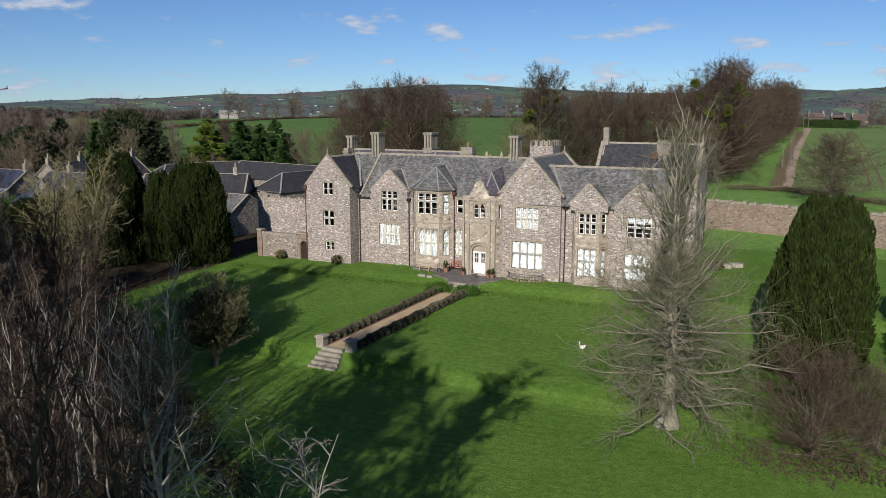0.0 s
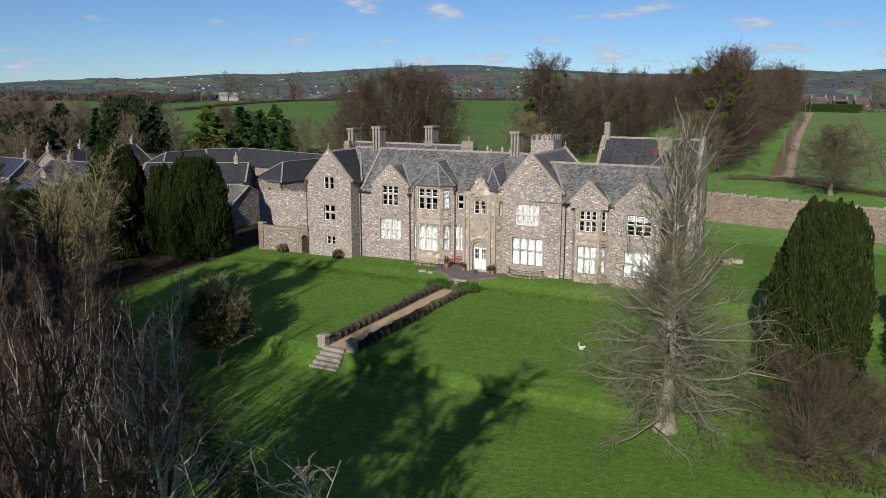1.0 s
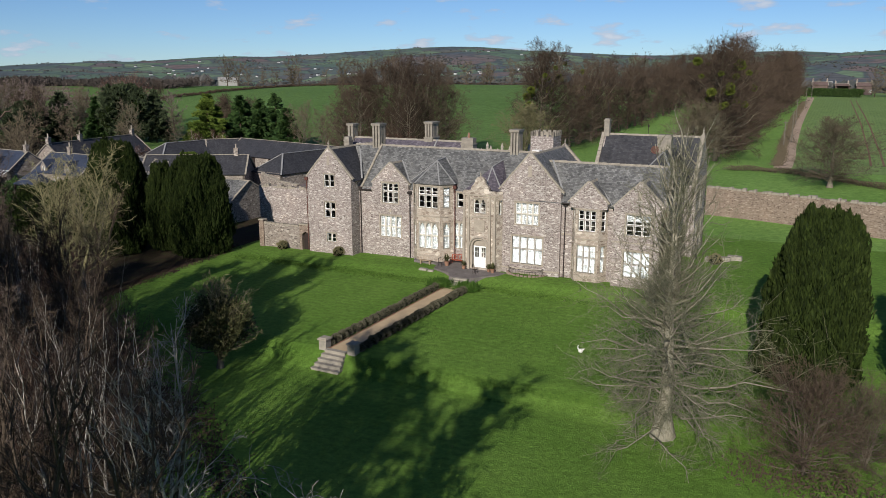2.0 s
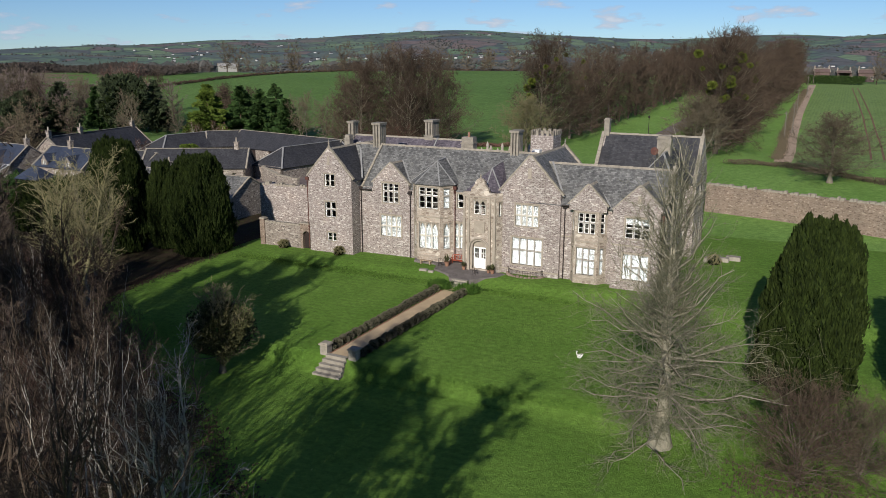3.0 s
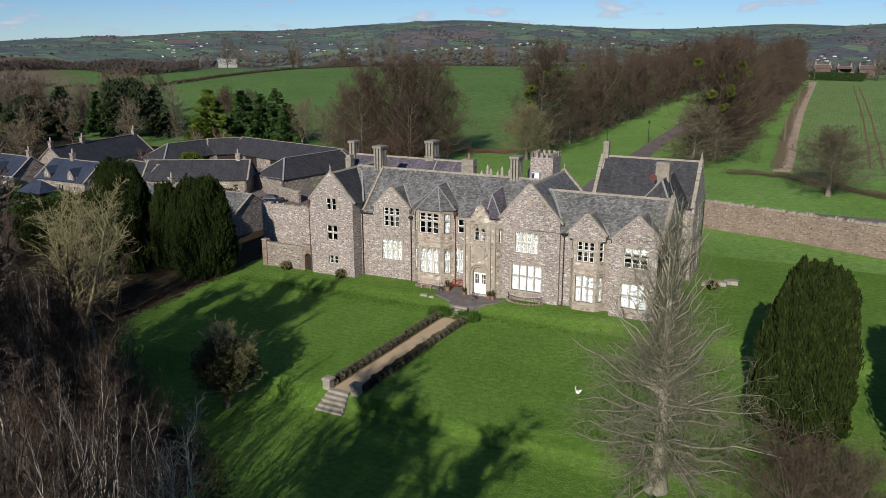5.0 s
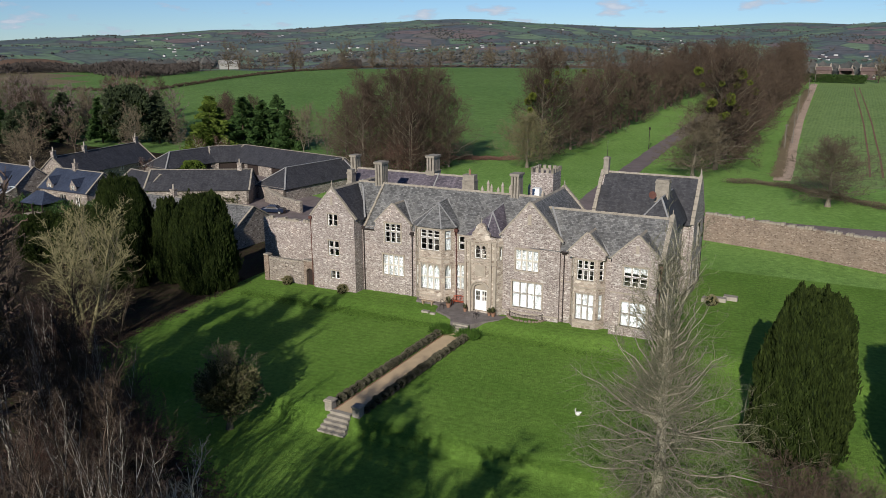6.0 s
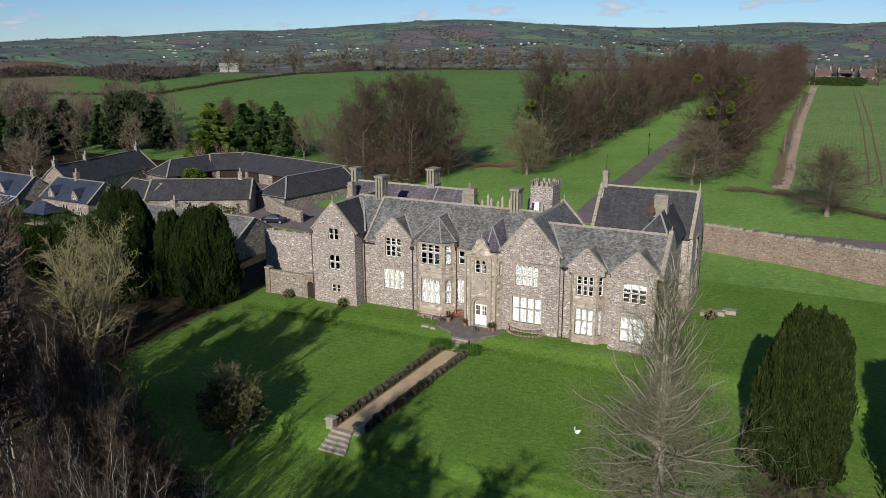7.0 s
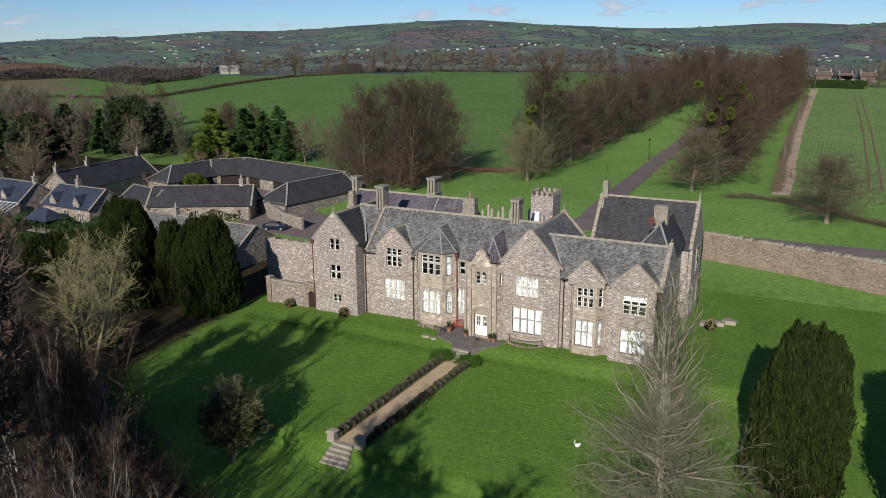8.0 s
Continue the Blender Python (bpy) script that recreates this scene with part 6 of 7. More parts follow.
def leaf_cloud(seed, n, where, size, upward=0.6, slim=0.3, cross=True):
    """n leaf sprays at the points and outward directions that where(rng, n) gives."""
    rng = np.random.default_rng(seed)
    p, out = where(rng, n)
    d = out * (1 - upward) + np.array([0, 0, upward]) + rng.normal(size=(n, 3)) * 0.22
    d /= np.linalg.norm(d, axis=1, keepdims=True)
    a = np.cross(d, rng.normal(size=(n, 3)))
    a /= np.linalg.norm(a, axis=1, keepdims=True)
    b = np.cross(d, a)
    s = size * rng.uniform(0.6, 1.3, (n, 1))
    vs, fs = [], []
    for q, side in enumerate((a, b) if cross else (a,)):
        w = side * s * slim
        vs.append(np.stack([p - d * s * 0.5, p - w + d * s * 0.05, p + d * s * 0.75, p + w + d * s * 0.05], 1))
    V = np.concatenate(vs, 1).reshape(-1, 3)
    k = 8 if cross else 4
    base = np.arange(n)[:, None] * k
    F = np.concatenate([base + np.array([0, 1, 2, 3])] + ([base + np.array([4, 5, 6, 7])] if cross else []), 0)
    return V, F


def yew_shape(seed, H, R, low=0.0, power=2.4, lump=0.12, wide=0.3, nu=26, na=40, foot=0.8, lean=0.0):
    """A broad dense crown: radius by height, with upright lumps."""
    ph = np.random.default_rng(seed).uniform(0, 6.28, 8)

    def radius(u, az):
        r = R * np.clip(1 - np.clip((u - wide) / (1.02 - wide), 0, 1) ** power, 0.0, 1) ** 0.5
        r = r * (foot + (1 - foot) * np.clip(u / wide, 0, 1))
        flute = np.abs(np.sin(11 * az + ph[0] + 1.5 * np.sin(5 * u + ph[4]))) ** 0.45 * 0.9 + np.abs(np.sin(27 * az + ph[1] + 6 * u)) ** 0.5 * 0.5
        return r * (1 + lump * (np.sin(3 * az + ph[2] + 3 * u) * 0.45 + np.sin(5 * az + ph[3] - 9 * u) * 0.45 + np.sin(9 * az + 21 * u + ph[5]) * 0.3 + flute - 0.6))

    plumes = max(30, int(13 * R * H))
    rp0 = np.random.default_rng(seed + 7)
    pu = rp0.uniform(0, 0.93, plumes) ** 0.85
    pa = rp0.uniform(0, 2 * np.pi, plumes)
    pl = H * rp0.uniform(0.09, 0.17, plumes) * (1 - 0.35 * pu)
    pr = R * rp0.uniform(0.06, 0.11, plumes)

    def where(rng, n):
        """Points on upright spindles of foliage that stand side by side over the crown."""
        j = rng.integers(0, plumes, n)
        s = rng.uniform(0, 1, n)
        body = pr[j] * np.sqrt(np.clip(np.sin(np.pi * (0.12 + 0.88 * s)), 0, 1)) * rng.uniform(0.75, 1.08, n)
        u = np.clip(pu[j] + s * pl[j] / H, 0, 1.0)
        az = pa[j]
        rc = radius(np.clip(pu[j] + 0.25 * pl[j] / H, 0, 1), az) * 0.92 * (1 - 0.10 * s)
        rc = np.minimum(rc, radius(np.clip(pu[j] + 0.6 * s * pl[j] / H, 0, 1), az) + 0.1 * R)
        b = az + rng.uniform(-2.3, 2.3, n)
        p = np.stack([np.cos(az) * rc + np.cos(b) * body + lean * u, np.sin(az) * rc + np.sin(b) * body, low + pu[j] * (H - low) + s * pl[j]], 1)
        o = np.stack([np.cos(b), np.sin(b), 0.3 + 0.5 * s], 1)
        k = n // 3
        u, az = rng.uniform(0.0, 1.0, k) ** 0.85, rng.uniform(0, 2 * np.pi, k)
        r = radius(u, az) * rng.uniform(0.86, 1.0, k)
        p[:k] = np.stack([np.cos(az) * r + lean * u, np.sin(az) * r, low + u * (H - low)], 1)
        o[:k] = np.stack([np.cos(az), np.sin(az), 0.4 * u], 1)
        return p, o / np.linalg.norm(o, axis=1, keepdims=True)

    uu, aa = np.meshgrid(np.linspace(0, 1, nu), np.linspace(0, 2 * np.pi, na, endpoint=False), indexing="ij")
    rr = radius(uu, aa) * 0.88
    V = np.stack([np.cos(aa) * rr + lean * uu, np.sin(aa) * rr, low + uu * (H - low) * 0.97], -1).reshape(-1, 3)
    idx = np.arange(nu * na).reshape(nu, na)
    nx = np.roll(idx, -1, 1)
    F = np.stack([idx[:-1], nx[:-1], nx[1:], idx[1:]], -1).reshape(-1, 4)
    return where, (V, F)


def put_yew(name, label, x, y, H, R, seed, n, leaf=0.4, mat=None, low=0.2, upward=0.72, lump=0.12, power=2.4, group="", category="tree", slim=0.3, wide=0.3, foot=0.8, lean=0.0, inner=1.0):
    where, core = yew_shape(seed, H, R, low, power, lump, wide, na=96, foot=foot, lean=lean)
    core = (core[0] * np.array([inner, inner, 1.0]), core[1])
    t = thing(name, label, category, (x, y, height(x, y)), group)
    part("trunk", Geo().tube([(0, 0, -0.4), (0.05, 0, H * 0.5)], [0.09 * R + 0.1, 0.1], 8), BARK_DARK, t)
    part("inner_crown", quick_mesh("inner_crown", *core, CROWN_SHADE), CROWN_SHADE, t)
    V, F = leaf_cloud(seed + 50, n, where, leaf, upward, slim)
    part("crown", quick_mesh("crown", V, F, mat or YEW, False), mat or YEW, t)
    return t


def conifer(name, label, x, y, H, R, seed, mat, tiers=16, n=3200, leaf=0.55, group=""):
    """A conifer: trunk, tiers of boughs, and sprays along them."""
    rng = np.random.default_rng(seed)
    t = thing(name, label, "tree", (x, y, height(x, y)), group)
    part("trunk", Geo().tube([(0, 0, -0.3), (0, 0, H * 0.97)], [0.02 * H, 0.03], 7), BARK_DARK, t)
    nb = tiers * 6
    u = np.sort(rng.uniform(0.08, 0.98, nb))
    az = rng.uniform(0, 6.28, nb)
    L = R * (1 - u) ** 0.8 * rng.uniform(0.75, 1.15, nb) + 0.25
    tl = np.linspace(0, 1, 4)
    P = np.stack([np.cos(az)[:, None] * L[:, None] * tl, np.sin(az)[:, None] * L[:, None] * tl, (u * H)[:, None] + L[:, None] * (0.12 * tl - 0.22 * tl ** 2)], -1)
    wv, wf = tubes([(P, np.tile(np.linspace(0.07, 0.015, 4), (nb, 1)), 4)])
    part("boughs", quick_mesh("boughs", wv, wf, BARK_DARK), BARK_DARK, t)

    def where(rg, m):
        j = rg.choice(nb, m, p=L / L.sum())
        s = rg.uniform(0.15, 1.08, m)
        p = np.stack([np.cos(az[j]) * L[j] * s, np.sin(az[j]) * L[j] * s, u[j] * H + L[j] * (0.12 * s - 0.22 * s ** 2)], 1) + rg.normal(size=(m, 3)) * np.array([0.16, 0.16, 0.12]) * (0.4 + L[j] * 0.35)[:, None]
        o = np.stack([np.cos(az[j]), np.sin(az[j]), -0.1 + 0 * s], 1)
        return p, o

    V, F = leaf_cloud(seed + 9, n, where, leaf, 0.3, 0.32)
    part("crown", quick_mesh("crown", V, F, mat, False), mat, t)
    return t


# the large lime on the lawn
lime = bare_tree(21, 13.0, 0.60, 0.13, 0.50, 104, 11, 7, -0.03, leaders=1, lr=0.8, twig_r=0.0105, wig=0.55, fine=2, crown="cone", lean=0.015, cut=0.98)
put_tree("lawn_tree", "tall bare grey-barked tree with drooping lower boughs on the lawn", lime, 25.15, -26.7, BARK_LIME, TWIG_LIME)
l2 = bare_tree(22, 14.4, 0.36, 0.08, 0.28, 72, 8, 5, 0.22, leaders=4, splay=0.085, lr=1.0, twig_r=0.010, wig=0.40, lean=0.02, fine=1, crown="round", low_el=26)
for q, mt, nm in ((l2[0], BARK_LIME, "upper_stem"), (l2[1], TWIG_LIME, "upper_crown")):
    part(nm, quick_mesh(nm, *q, mt), mt, bpy.data.objects["lawn_tree"]).location = (0, 0, 4.8)
# mounds of evergreen
put_yew("yew_tree", "broad dense dark green yew on the lawn", 32.8, -15.0, 12.2, 3.05, 3, 52000, 0.34, lump=0.16, power=2.3, wide=0.34, foot=1.08, slim=0.17, upward=0.86, lean=0.4)
put_yew("yew_tree", "broad dense dark green yew on the lawn", 43.9, -18.5, 13.0, 3.6, 13, 16000, 0.4, lump=0.3, power=2.1, wide=0.2, foot=1.1, slim=0.17, upward=0.86)
put_yew("yew_tree", "tall dense dark yew at the lawn's edge", -34.4, -5.2, 11.9, 3.4, 4, 30000, 0.36, slim=0.16, upward=0.86, lump=0.2, group="yews by the farm", power=3.0)
put_yew("yew_tree", "tall dense dark yew at the lawn's edge", -47.4, -6.0, 14.0, 3.5, 5, 26000, 0.38, slim=0.16, upward=0.86, lump=0.2, group="yews by the farm", power=2.4)
put_yew("yew_tree", "slim dark yew between two taller ones", -42.0, -3.6, 11.0, 1.7, 6, 10000, 0.36, slim=0.16, upward=0.86, lump=0.3, group="yews by the farm")
put_yew("yew_tree", "low dark yew beside the cottages", -60.0, -2.0, 7.5, 4.0, 7, 6000, 0.5, lump=0.16, group="yews by the farm")
put_yew("yew_tree", "low dark yew beside the cottages", -66.5, -3.5, 6.5, 3.5, 8, 5000, 0.5, lump=0.16, group="yews by the farm")
for x, y, s in ((-17.6, -0.7, 0.55), (-25.8, -0.5, 0.55), (22.5, 12.5, 0.6)):
    put_yew("wall_shrub", "small dull shrub against the house wall", x, y, 1.7 * s, 0.8 * s, int(abs(x)), 420, 0.22, TWIG_OLIVE, 0.0, 0.4, 0.5, category="shrub", slim=0.4)
put_yew("yard_shrub", "bright green rounded shrub in the farmyard", -95.0, 54.0, 3.4, 2.3, 71, 2200, 0.42, CONIFER_LIGHT, 0.0, 0.4, 0.3, category="shrub", slim=0.35)
for x, y in ((-1.35, -6.3), (1.75, -6.4)):
    g = thing("spiky_shrub", "spiky green shrub beside the terrace steps", "shrub", (x, y, height(x, y)), "shrubs at the steps")

    def tuft(rng, n):
        az, el = rng.uniform(0, 6.28, n), rng.uniform(0.2, 1.5, n)
        o = np.stack([np.cos(az) * np.cos(el), np.sin(az) * np.cos(el), np.sin(el)], 1)
        return o * rng.uniform(0.25, 0.8, (n, 1)) * np.array([1.0, 1.0, 0.9]) + rng.normal(size=(n, 3)) * np.array([0.45, 0.3, 0.02]), o

    V, F = leaf_cloud(int(x * 10) % 97, 900, tuft, 0.5, 0.25, 0.09)
    V[:, 2] = np.maximum(V[:, 2], -0.05)
    part("leaves", quick_mesh("leaves", V, F, SPIKY, False), SPIKY, g)


def round_crown(seed, H, R, low, lumps=0.25):
    """Sprays over a rounded, uneven crown."""
    ph = np.random.default_rng(seed).uniform(0, 6.28, 4)

    def where(rng, n):
        o = rng.normal(size=(n, 3))
        o /= np.linalg.norm(o, axis=1, keepdims=True)
        az = np.arctan2(o[:, 1], o[:, 0])
        k = 1 + lumps * (0.5 * np.sin(3 * az + ph[0] + 2 * o[:, 2]) + 0.5 * np.sin(5 * az + ph[1] - 4 * o[:, 2]))
        p = o * (rng.uniform(0.35 if lumps > 0.1 else 0.85, 1.05, n) ** 0.6 * k)[:, None]
        return p * np.array([R, R, (H - low) / 2]) + np.array([0, 0, (H + low) / 2]), o

    return where


def ball_mesh(seed):
    where, core = round_crown(seed, 0.72, 0.44, -0.05, 0.06), yew_shape(seed, 0.66, 0.40, 0.0, 2.0, 0.04, 0.4, 8, 12)[1]
    V, F = leaf_cloud(seed, 520, where, 0.12, 0.35, 0.4)
    return quick_mesh("leaves", V, F, BOX, False), quick_mesh("shade_core", *core, CROWN_SHADE)


holly = thing("holly_bush", "round dull green evergreen tree on the lawn", "tree", (-9.4, -29.4, height(-9.4, -29.4)))
part("leaves", quick_mesh("leaves", *leaf_cloud(59, 6500, round_crown(9, 6.0, 2.5, 1.5, 0.3), 0.2, 0.35, 0.35), HOLLY, False), HOLLY, holly)
hb = bare_tree(31, 5.9, 0.24, 0.2, 0.5, 50, 8, 6, 0.2, twig_r=0.014, fine=1)
part("branch_frame", quick_mesh("branch_frame", *hb[0], BARK_GREY), BARK_GREY, holly)
part("outer_crown", quick_mesh("outer_crown", *hb[1], TWIG_OLIVE), TWIG_OLIVE, holly)
BALLS = [ball_mesh(s) for s in (61, 62, 63)]
for off in (-1.52, 1.52):
    for i in range(20):
        y = -23.9 + i * 0.88
        side = -1.06 + 0.0698 * (y + 24.5) + off
        rb = random.Random(int(off * 100) + i)
        b = thing("lavender_mound", "clipped round grey-green mound beside the path", "shrub", (side + rb.uniform(-0.05, 0.05), y, height(side, y) - 0.03), "mounds along the path")
        b.scale = [rb.uniform(0.84, 1.02)] * 3
        b.rotation_euler = (0, 0, rb.uniform(0, 6))
        lv, co = BALLS[i % 3]
        part("leaves", lv, BOX, b)
        part("shade_core", co, CROWN_SHADE, b)

# bare trees in the near wood
silver = bare_tree(41, 13.6, 0.23, 0.34, 0.27, 24, 6, 5, 0.3, leaders=3, splay=0.10, lr=1.5, twig_r=0.014, wig=0.36, lean=0.04, fine=1, crown="vase")
arching = bare_tree(43, 10.6, 0.15, 0.45, 0.50, 16, 7, 4, -0.42, leaders=3, splay=0.26, lr=1.2, twig_r=0.013, wig=0.34, lean=0.03, fine=1, crown="round", low_el=30)
put_tree("silver_tree", "slender pale silver-barked bare tree at the wood's edge", silver, 10.2, -53.2, BARK_SILVER, TWIG_SILVER, 30)
put_tree("silver_tree", "slender pale silver-barked bare tree at the wood's edge", arching, 18.1, -56.9, BARK_SILVER, TWIG_SILVER, 150)
darkt = [bare_tree(50 + i, 17.0, 0.40, 0.28, 0.32, 28, 7, 6, 0.3, leaders=3, lr=1.2, twig_r=0.0115, wig=0.38, lean=0.045, fine=1, crown="vase") for i in range(3)]
DARKM = [((quick_mesh("trunk", *d[0], BARK_DARK)), (quick_mesh("crown", *d[1], TWIG_BROWN))) for d in darkt]

WOODM = [(a, quick_mesh("crown", *d[1], TWIG_WOOD)) for (a, _), d in zip(DARKM, darkt)]


def shared_tree(name, label, pair, x, y, turn, size, group, twig_mat=None, wood_mat=None, dz=0.0, squash=1.0, category="tree"):
    t = thing(name, label, category, (x, y, height(x, y) - 0.1 + dz), group)
    t.rotation_euler = (0, 0, radians(turn))
    t.scale = (size * squash, size * squash, size)
    part("trunk", pair[0], None, t)
    part("crown", pair[1], None, t)
    return t


for i, (x, y, s) in enumerate([(9.2, -58.3, 0.84), (6.6, -55.8, 0.76), (4.6, -60.0, 0.85), (1.5, -54, 0.72), (-4, -52, 0.75), (-8, -50, 0.8), (-22, -44, 0.9), (-29, -39, 0.9), (-37, -33, 0.85), (-44, -25, 0.8), (-52, -20, 0.8), (-60, -28, 1.0), (-66, -12, 0.8), (-47, -42, 1.0), (9.0, -53.4, 0.72), (12.2, -57.4, 0.72), (4, -64, 1.0), (-8, -60, 1.15), (-18, -57, 1.15), (-2, -70, 1.2)]):
    shared_tree("bare_tree", "dark-stemmed bare woodland tree at the lawn's edge", DARKM[i % 3] if x > 0 else WOODM[i % 3], x, y, i * 77, s, "trees of the near wood")
# trees added out of view, twigs thickened, to throw dense shade on the lawn
shade_caster = bare_tree(59, 17.5, 0.34, 0.5, 0.30, 60, 10, 9, 0.3, leaders=3, twig_r=0.058, wig=0.4, fine=1, crown="vase")
for bx, by, tn, k in ((15.9, -77.0, 130, 1.54), (-9.8, -51.0, 60, 1.22), (-13.6, -51.4, 200, 1.22), (-16.8, -52.4, 20, 1.22)):
    put_tree("bare_tree", "unseen thick-twigged bare tree added to shade the lawn", shade_caster, bx, by, BARK_DARK, TWIG_DARK, tn, k, group="trees of the near wood")
dense = bare_tree(57, 17.2, 0.34, 0.24, 0.31, 44, 9, 7, 0.3, leaders=3, lr=1.2, twig_r=0.014, wig=0.42, lean=0.035, fine=1, crown="vase")
DENSE = (quick_mesh("trunk", *dense[0], BARK_DARK), quick_mesh("crown", *dense[1], TWIG_BROWN))
for i, (x, y, k) in enumerate([(-10.8, -41.4, 0.82), (-15.4, -39.6, 0.78), (-20.6, -37.0, 0.68), (-5.4, -45.4, 0.74)]):
    shared_tree("bare_tree", "large densely twigged bare tree at the lawn's edge", DENSE, x, y, i * 61 + 20, k, "trees of the near wood")
olive = bare_tree(71, 13.0, 0.26, 0.22, 0.42, 40, 8, 6, 0.35, leaders=3, twig_r=0.017, wig=0.3, fine=2, crown="vase")
put_tree("garden_tree", "spreading bare tree with sunlit olive branches", olive, -32.0, -24.5, TWIG_OLIVE, TWIG_OLIVE, 40).scale = (1.35, 1.35, 1.0)
put_tree("garden_tree", "spreading bare tree with sunlit olive branches", olive, -41.0, -15.5, BARK_GREY, TWIG_OLIVE, 170, 0.85)
# a yew added out of view to shade the ground by the farm yews
for ex, ey, eh in ((-33.5, -47.5, 19),):
    put_yew("yew_tree", "tall dense unseen yew added to cast shade", ex, ey, eh, 3.0, int(-ex), 5000, 0.7, lump=0.2, power=2.4, group="yews of the near wood")
# scrub
scrub = [bare_tree(80 + i, 4.6, 0.06, 0.02, 0.75, 24, 5, 5, 0.3, leaders=5, twig_r=0.011, wig=0.35, fine=1, crown="round") for i in range(2)]
SCRUB = [(quick_mesh("trunk", *s[0], m0), quick_mesh("crown", *s[1], m1)) for s, m0, m1 in ((scrub[0], BARK_DARK, TWIG_RED), (scrub[1], BARK_GREY, TWIG_BROWN))]
rs = random.Random(5)
SCRUB.append((quick_mesh("trunk", *scrub[0][0], BARK_DARK), quick_mesh("crown", *scrub[0][1], TWIG_DARK)))
for i in range(70):
    y = -20 - 28 * rs.random() ** 0.8
    x = float(wood_edge(y)) - 1.2 - rs.uniform(0, 13) * (1.0 if y < -30 else 0.6)
    shared_tree("scrub", "tangled red-brown bare scrub under the trees", SCRUB[(0, 1, 0, 1, 2)[i % 5]], x, y - 1.0, rs.uniform(0, 360), rs.uniform(0.6, 1.15), "scrub of the near wood", category="shrub")
young = [bare_tree(45 + i, 12.5, 0.105, 0.22, 0.24, 24, 6, 5, 0.4, leaders=2 + i, splay=0.10, lr=0.9, twig_r=0.0095, wig=0.32, lean=0.035, fine=1, crown="vase") for i in range(2)]
YOUNG = [(quick_mesh("trunk", *d[0], BARK_SILVER), quick_mesh("crown", *d[1], TWIG_WOOD)) for d in young]
for i, (x, y, k) in enumerate([(6.4, -49.4, 0.9), (4.4, -50.6, 0.95), (2.6, -47.6, 0.85), (0.4, -49.6, 0.95), (3.4, -53.4, 1.0), (-2.4, -46.4, 0.85), (-5.2, -48.2, 0.95), (-9.4, -44.6, 0.9), (-13.6, -42.4, 0.85), (-18.0, -39.4, 0.9), (-22.4, -36.6, 0.85), (-27.0, -32.5, 0.8), (-15.0, -37.6, 0.75), (-11.0, -39.0, 0.8), (-18.6, -36.0, 0.8), (-21.0, -33.6, 0.7), (-24.5, -38.6, 0.9), (-14.0, -45.6, 1.0), (-20.0, -43.0, 1.0)]):
    shared_tree("young_tree", "slender young bare tree with pinkish grey stems", YOUNG[i % 2], x, y, i * 67, k, "young trees of the near wood")
sh = bare_tree(91, 5.6, 0.10, 0.03, 0.62, 80, 9, 8, 0.12, leaders=6, lr=0.5, twig_r=0.012, wig=0.4, fine=1, crown="round")
put_tree("bare_shrub", "dense tangled bare brown shrub in front of the yew", sh, 33.4, -28.2, BARK_GREY, TWIG_BROWN, category="shrub")
put_tree("bare_shrub", "dense tangled bare brown shrub in front of the yew", sh, 36.6, -26.0, BARK_GREY, TWIG_TAN, 120, 0.8, category="shrub")

# parkland trees behind the house
big = [bare_tree(100 + i, 23.5, 0.40, 0.03, 0.33, 46, 9, 8, 0.2, leaders=1 + i % 2, splay=0.10, lr=1.2, twig_r=0.034, wig=0.6, fine=2, far=True, low_el=12, crown="round", lean=0.015) for i in range(4)]
BIG = [(quick_mesh("trunk", *b[0], BARK_GREY), quick_mesh("crown", *b[1], TWIG_BROWN)) for i, b in enumerate(big)]
thin = [bare_tree(110 + i, 23.5, 0.40, 0.03, 0.34, 38, 7, 6, 0.2, leaders=1 + i % 2, splay=0.10, lr=1.3, twig_r=0.055, wig=0.6, fine=1, far=True, low_el=12, crown="round", lean=0.015) for i in range(3)]
THIN = [(quick_mesh("trunk", *b[0], BARK_DARK), quick_mesh("crown", *b[1], TWIG_BROWN)) for b in thin]
rp = random.Random(9)
MISTLE_ME = []
for s in (1, 2):
    def puffball(rng, n):
        o = rng.normal(size=(n, 3))
        o /= np.linalg.norm(o, axis=1, keepdims=True)
        return o * 0.62 * rng.uniform(0.3, 1, (n, 1)) ** 0.5, o
    V, F = leaf_cloud(200 + s, 350, puffball, 0.3, 0.1, 0.35)
    MISTLE_ME.append(quick_mesh("mistletoe", V, F, MISTLE, False))


def park_tree(x, y, h, i, label, group, mistle=0):
    t = shared_tree("parkland_tree", label, THIN[i % 3] if y > 150 or x < -100 else BIG[i % 4], x, y, rp.uniform(0, 360), h / 25.0, group, squash=rp.uniform(0.92, 1.15))
    for j in range(mistle):
        a, r, z = rp.uniform(0, 6.28), rp.uniform(1.5, 5.5), rp.uniform(12, 22)
        m = part("mistletoe", MISTLE_ME[j % 2], MISTLE, t, "yellow-green ball of mistletoe")
        m.location = (r * math.cos(a), r * math.sin(a), z)
        m.scale = [rp.uniform(0.7, 1.5)] * 3
    return t


